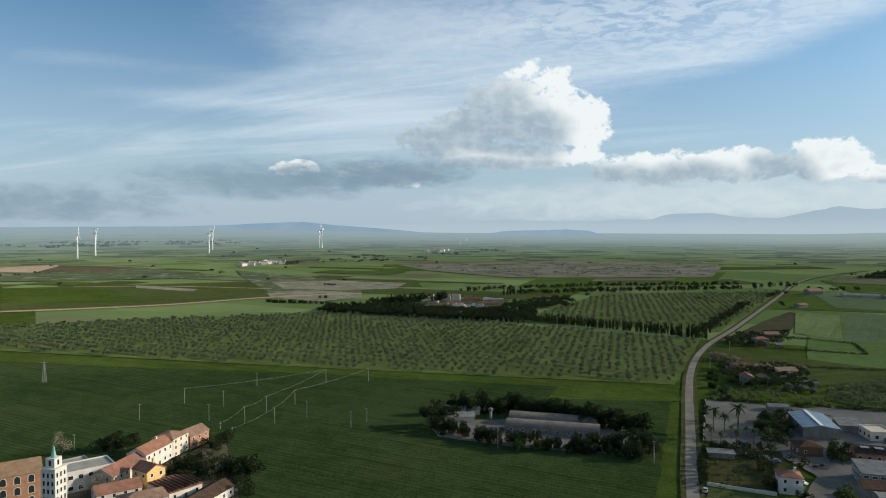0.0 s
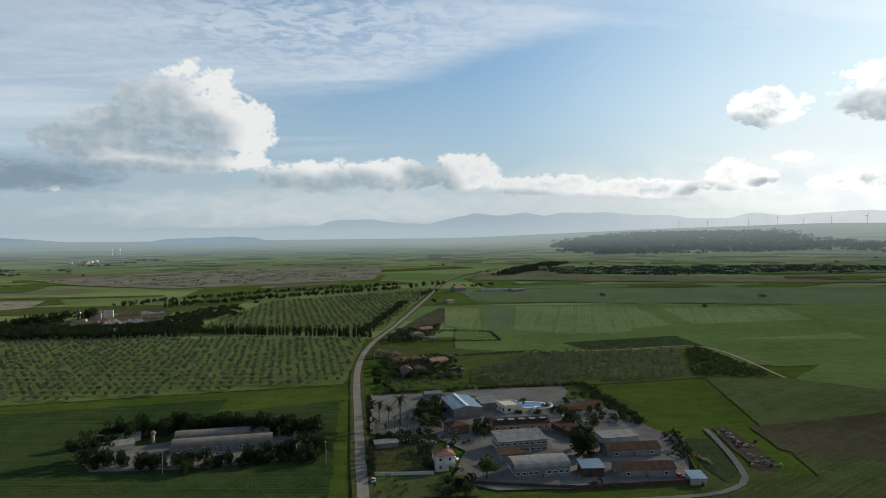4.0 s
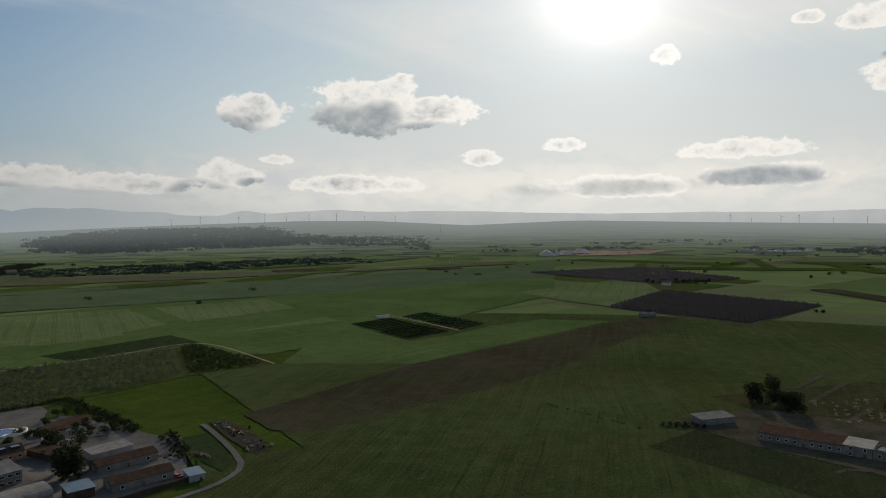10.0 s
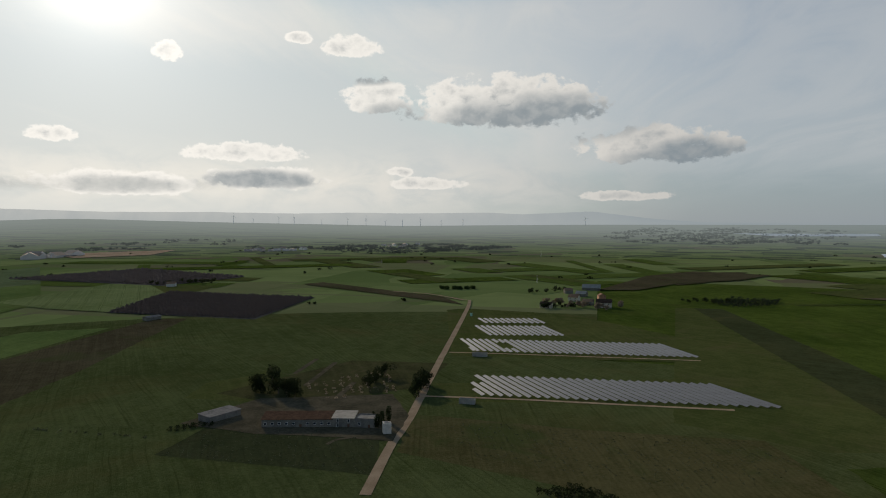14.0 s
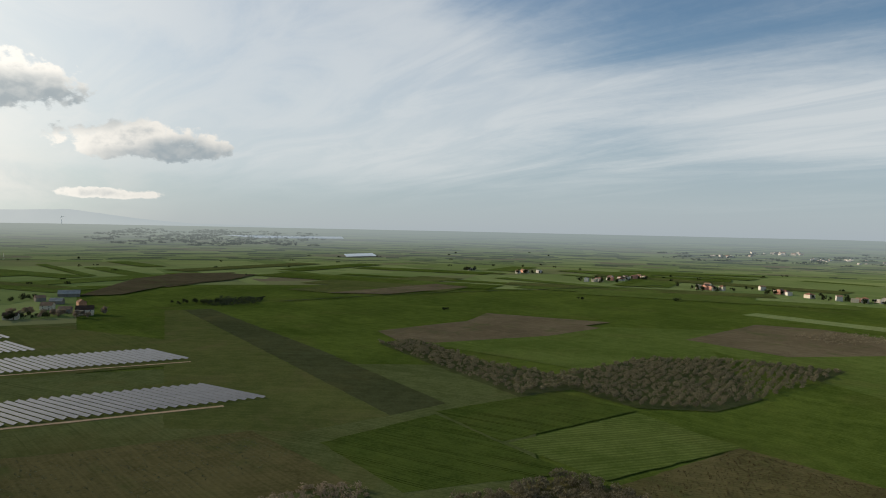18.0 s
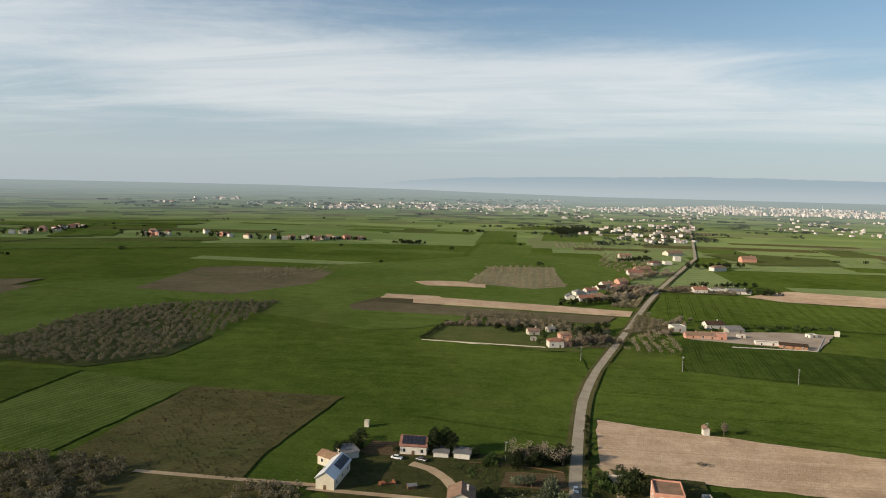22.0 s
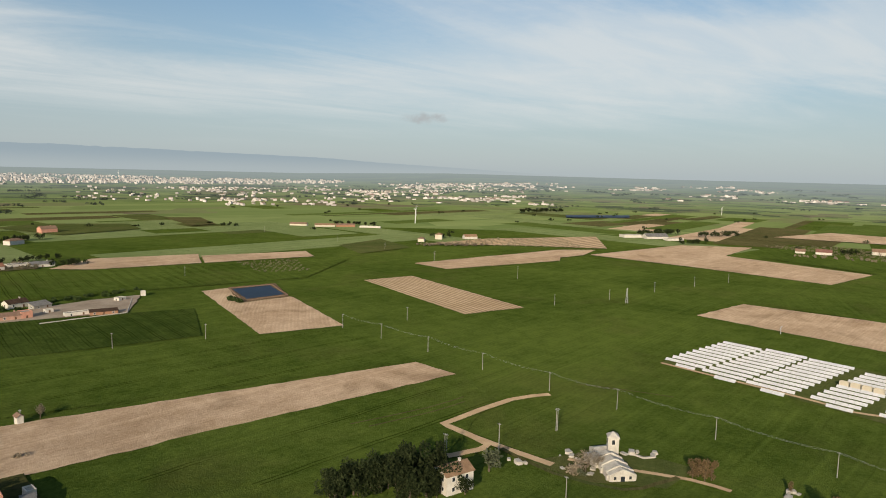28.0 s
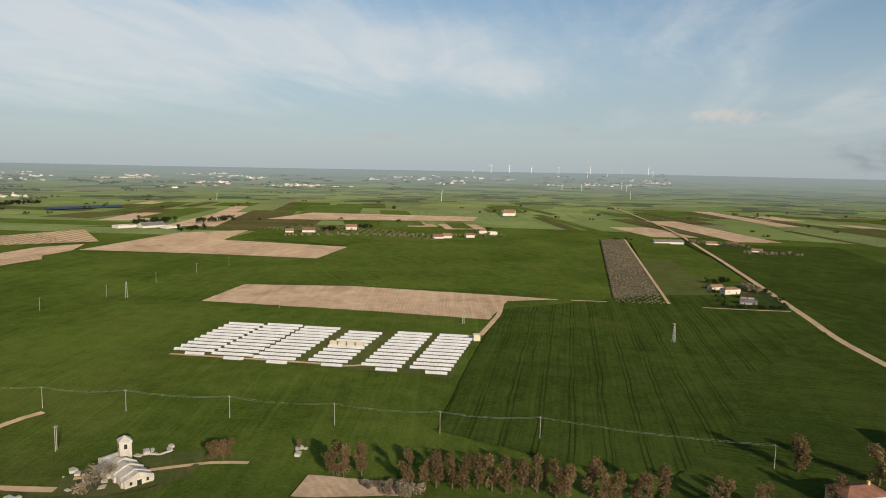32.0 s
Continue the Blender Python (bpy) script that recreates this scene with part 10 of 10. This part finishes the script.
def sector(az0, az1, r0, r1):
    n = 10
    arc = [radians(az0 + (az1 - az0) * i / n) for i in range(n + 1)]
    return [(r1 * math.sin(a), r1 * math.cos(a)) for a in arc] + [(r0 * math.sin(a), r0 * math.cos(a)) for a in arc[::-1]]


clumps("far_trees", sector(150, 236, 1300, 2000), 60, "scattered trees and thickets on the plain", 111, 5, 5, 40, leaf_dark)
clumps("far_trees", sector(236, 300, 1250, 2000), 60, "scattered trees and thickets on the plain", 112, 5, 5, 40, leaf_dark)
clumps("far_trees", sector(-60, 60, 1600, 2200), 60, "scattered trees and thickets on the plain", 113, 5, 5, 40, leaf_dark)
clumps("far_trees", sector(60, 150, 1400, 2200), 70, "scattered trees and thickets on the plain", 114, 5, 5, 40, leaf_dark)
clumps("far_trees", [(791.2, -3101), (-491.7, -2868), (-2967, -2415), (-2198, -1784), (-898.6, -2047), (-187.2, -1346), (82.5, -1423), (553.8, -2163)], 700, "dark trees scattered among far houses", 91)
clumps("far_trees", [(109.4, -1897), (-317.3, -2158), (-198.0, -1346), (-18.9, -1281)], 200, "trees among the houses by the road", 92)
clumps("far_trees", [(-1721, -2638), (-3912, -1213), (-2953, -911), (-1432, -1134), (-975, -1495)], 400, "dark trees on the far plain", 93)
clumps("far_trees", [(-3569, -1510), (-4634, 784.4), (-3204, 548.3), (-2168, -915)], 300, "dark trees on the far plain", 94)
clumps("far_trees", [(2015, -2512), (163.4, -4284), (122.0, -3279), (1674, -2088)], 400, "dark trees on the far plain", 95)
clumps("far_trees", [(3420, -341), (4200, -700), (4200, -1164), (3736, -1596), (2706, -1157), (2789, -726), (2877, -465)], 900, "dark far wood on the plain", 96, 9, 7)
clumps("far_trees", [(1991, -2382), (777.0, -3463), (608.8, -2720), (1038, -2286), (1777, -2126)], 240, "dark far trees", 97)
clumps("far_wood", [(801, 3400), (973, 3788), (1353, 4150), (1697, 3836), (1929, 3635), (1974, 3353), (1727, 2911), (1949, 2542), (1887, 2437), (1451, 2447), (1349, 2543), (1125, 2544), (897, 2525), (681, 2528)], 4200, "dark wooded slope of the far ridge", 98, 15, 6, 24, hazed("ridge_wood", (0.040, 0.052, 0.050), (0.050, 0.074, 0.070), 0.52))
clumps("far_scrub", [(-760.8, 1534), (-445.5, 1877), (-54.0, 1846), (-63.5, 1464), (-423.0, 1306)], 900, "scrub on the stony pasture", 99, 4, 3, 12, leaf_olive)
clumps("far_trees", [(1872, 3675), (1924, 2605), (2260, 2492), (1862, 1992), (1576, 2327), (1347, 2648)], 900, "dark far woods", 100, 9, 7)
clumps("far_trees", [(2318, 988), (2690, 352.4), (2531, -0.7), (2124, 354.6)], 500, "dark far trees", 101, 8, 6)
clumps("far_trees", [(1650, 2019), (2836, 1318), (2714, 1006), (1722, 1391)], 160, "dark far trees", 102, 8, 6)
clumps("far_grove", [(342, 1800), (637, 1780), (1017, 1730), (1250, 1690), (1081, 1436), (839, 1459), (526, 1481), (318, 1576)], 1500, "dark far orchard strip", 103, 6, 4)
clumps("far_trees", [(-1147, 1288), (-1179, 1891), (-897.7, 2770), (-801.1, 2472), (-1014, 1626)], 90, "dark trees of far farms", 104, 7, 6)
clumps("far_trees", [(-2793, 1880), (-2241, 2675), (-2007, 2395), (-2416, 1626)], 200, "dark far trees", 105, 8, 5)
sheet("lake", [(3567, -1033), (3400, -1625), (3217, -1552), (3299, -1145)], lake_water, "far pale lake on the plain", "lake")
sheet("lake", [(2171, -1048), (2204, -1177), (2053, -1113), (2026, -987)], lake_water, "far pale greenhouses shining like water", "lake")
sheet("pond_far", [(-1315, -1041), (-1474, -970), (-1395, -917), (-1247, -987)], pond_liner, "far blue reservoir", "reservoir")

for x, y, h, spin in [(-1812, 1453, 70.6, 4), (-1885, 1576, 71.8, 55), (-1691, 1872, 66.5, 10), (-1827, 2041, 68.6, 50), (-1575, 2378, 64.2, 30), (-1545, 2349, 69.7, 70), (-1170, 2905, 22.6, 0), (-1141, 2910, 22.6, 40),
                      (-826.4, -1011, 27.0, 55), (-2093, -313.7, 23.4, 5), (-2993, 68.6, 22.2, 20), (-3008, 149.8, 22.0, 60), (-3156, 332.7, 27.0, 15), (-2978, 333.4, 21.2, 45), (-2482, 292.5, 23.0, 80), (-4173, 240.8, 33.3, 25), (-4243, 623.2, 32.6, 65), (-4339, 371.0, 24.9, 33),
                      (-1803, -899.0, 17.3, 33), (-1113, -3772, 21.0, 12), (2529, 2497, 40.3, 33), (2615, 2732, 36.9, 60)]:
    turbine(x, y, max(9.0, h), turn=-math.degrees(math.atan2(x, y)) + 78, spin=spin)
for k, a in enumerate([22.5, 24.6, 26.0, 27.5, 29.5, 31.2, 33, 35.2, 37.5, 40, 66.5, 68, 70, 71.2, 73.4, 75.5, 77, 78.6, 80, 81.5, 83.2, 85, 95, 264, 265.5, 267, 268.8, 271, 273.5, 276, 278]):
    r = 4600
    turbine(r * math.sin(radians(a)), r * math.cos(radians(a)), 40 + 9 * math.sin(k * 2.1), turn=-a + 75 * math.sin(k * 1.3), spin=k * 37, label="far white wind turbine on the skyline")

# mountains on the skyline: emission in haze colours, paler to sun and foot
SOUTH_PEAKS = [(-180, 1.12), (-172, 1.28), (-166, 1.2), (-160, 1.1), (-154, 0.95), (-148, 0.8), (-144, 0.55), (-138, 0.3), (-130, -0.1), (-120, -0.3), (-60, -0.3)]
NORTH_PEAKS = [(-40, -0.2), (-31, 0.05), (-22.6, 0.28), (-18.9, 0.5), (-13, 0.42), (-10.7, 0.42), (-8.9, 0.58), (-6.7, 0.53), (-5.5, 0.93), (-2.3, 1.05), (0, 0.68), (2.5, 0.62), (4.9, 1.18), (6.5, 1.46), (8.4, 1.2), (10.5, 1.45), (12, 1.16), (13.4, 1.38), (16.8, 1.41), (19.3, 1.13), (22, 1.07), (23.2, 0.8), (26.3, 0.78), (27.4, 1.1), (28.1, 1.17), (29.7, 0.93), (31.5, 1.02), (34.5, 1.2), (38.6, 1.0), (42.8, 1.05), (46.7, 0.98)]
EAST_PEAKS = [(51, 0.82), (57.5, 0.66), (65, 0.7), (71, 0.62), (76, 0.72), (80.5, 0.66), (87, 0.75), (90, 0.62), (95.5, 0.85), (100, 0.3), (104, 0.0), (150, -0.3), (162, 0.1), (165, 0.55), (170, 0.9), (178, 1.1), (180, 1.12)]
PEAKS = SOUTH_PEAKS + NORTH_PEAKS + EAST_PEAKS
haze = bpy.data.materials.new("haze_glow_mountains")
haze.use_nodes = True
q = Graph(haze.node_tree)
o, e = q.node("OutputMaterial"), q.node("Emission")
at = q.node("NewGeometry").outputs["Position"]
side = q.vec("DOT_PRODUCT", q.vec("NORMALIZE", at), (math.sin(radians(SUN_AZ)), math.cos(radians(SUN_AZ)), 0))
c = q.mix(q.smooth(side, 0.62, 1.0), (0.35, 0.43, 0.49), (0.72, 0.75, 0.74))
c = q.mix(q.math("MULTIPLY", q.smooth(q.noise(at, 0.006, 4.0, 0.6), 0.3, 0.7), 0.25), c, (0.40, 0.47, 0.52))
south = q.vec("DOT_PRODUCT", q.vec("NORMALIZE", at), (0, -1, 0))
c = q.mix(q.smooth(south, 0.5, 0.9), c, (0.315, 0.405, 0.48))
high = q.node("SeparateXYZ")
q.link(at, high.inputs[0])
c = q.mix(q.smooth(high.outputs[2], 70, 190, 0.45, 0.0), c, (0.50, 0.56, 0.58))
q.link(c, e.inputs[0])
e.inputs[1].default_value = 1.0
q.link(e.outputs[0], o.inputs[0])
# ridge and hill emit one haze blue instead of taking the light
ridge_haze = bpy.data.materials.new("haze_glow_ridge")
ridge_haze.use_nodes = True
q = Graph(ridge_haze.node_tree)
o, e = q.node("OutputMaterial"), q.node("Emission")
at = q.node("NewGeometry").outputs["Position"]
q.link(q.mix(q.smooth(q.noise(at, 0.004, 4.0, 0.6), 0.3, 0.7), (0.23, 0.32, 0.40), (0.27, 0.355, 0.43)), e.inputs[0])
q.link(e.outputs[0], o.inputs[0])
vs, fs = [], []
for i in range(121):
    a = -64 + 40 * i / 120
    hgt = float(np.interp(a, [-64, -44, -40, -36.4, -34.7, -32, -29, -24], [-0.12, -0.02, 0.12, 0.3, 0.34, 0.06, -0.15, -0.6])) + 0.03 * noise.noise(Vector((a * 0.5, 5, 0)))
    for z in (0, 100 + 4760 * math.tan(radians(hgt))):
        vs.append((4760 * math.sin(radians(a)), 4760 * math.cos(radians(a)), z))
    if i:
        fs.append((2 * i - 2, 2 * i, 2 * i + 1, 2 * i - 1))
tagged(new("backdrop", mesh_of("backdrop", vs, fs, ridge_haze)), "long low ridge in a haze-blue glow on the skyline", "hills", kind="structure")
vs, fs = [], []
for i in range(81):
    a = -20.5 + 11.5 * i / 80
    hgt = float(np.interp(a, [-20.5, -19.8, -18.4, -13.4, -11.6, -10.6, -9], [-0.9, -0.66, -0.4, -0.26, -0.34, -0.62, -1.0])) + 0.04 * noise.noise(Vector((a * 1.1, 2, 0)))
    for r, z in ((4450, 20), (4500, 100 + 4500 * math.tan(radians(hgt)))):
        vs.append((r * math.sin(radians(a)), r * math.cos(radians(a)), z))
    if i:
        fs.append((2 * i - 2, 2 * i, 2 * i + 1, 2 * i - 1))
tagged(new("backdrop", mesh_of("backdrop", vs, fs, ridge_haze)), "low hill in a haze-blue glow far over the plain", "hills", kind="structure")
vs, fs = [], []
N = 720
for i in range(N + 1):
    a = -180 + 360 * i / N
    hgt = float(np.interp(a, [p[0] for p in PEAKS], [p[1] for p in PEAKS]))
    hgt *= 1 + 0.05 * noise.noise(Vector((a * 0.35, 3, 0))) + 0.05 * noise.noise(Vector((a * 1.7, 9, 0)))
    x, y = math.sin(radians(a)), math.cos(radians(a))
    for r, z in ((4780, 40), (4820, 100 + 4820 * math.tan(radians(hgt)))):
        vs.append((x * r, y * r, z))
    if i:
        b = 2 * i
        fs.append((b - 2, b, b + 1, b - 1))
tagged(new("backdrop", mesh_of("backdrop", vs, fs, haze)), "mountains in a pale blue haze glow on the skyline", "mountains", kind="structure")
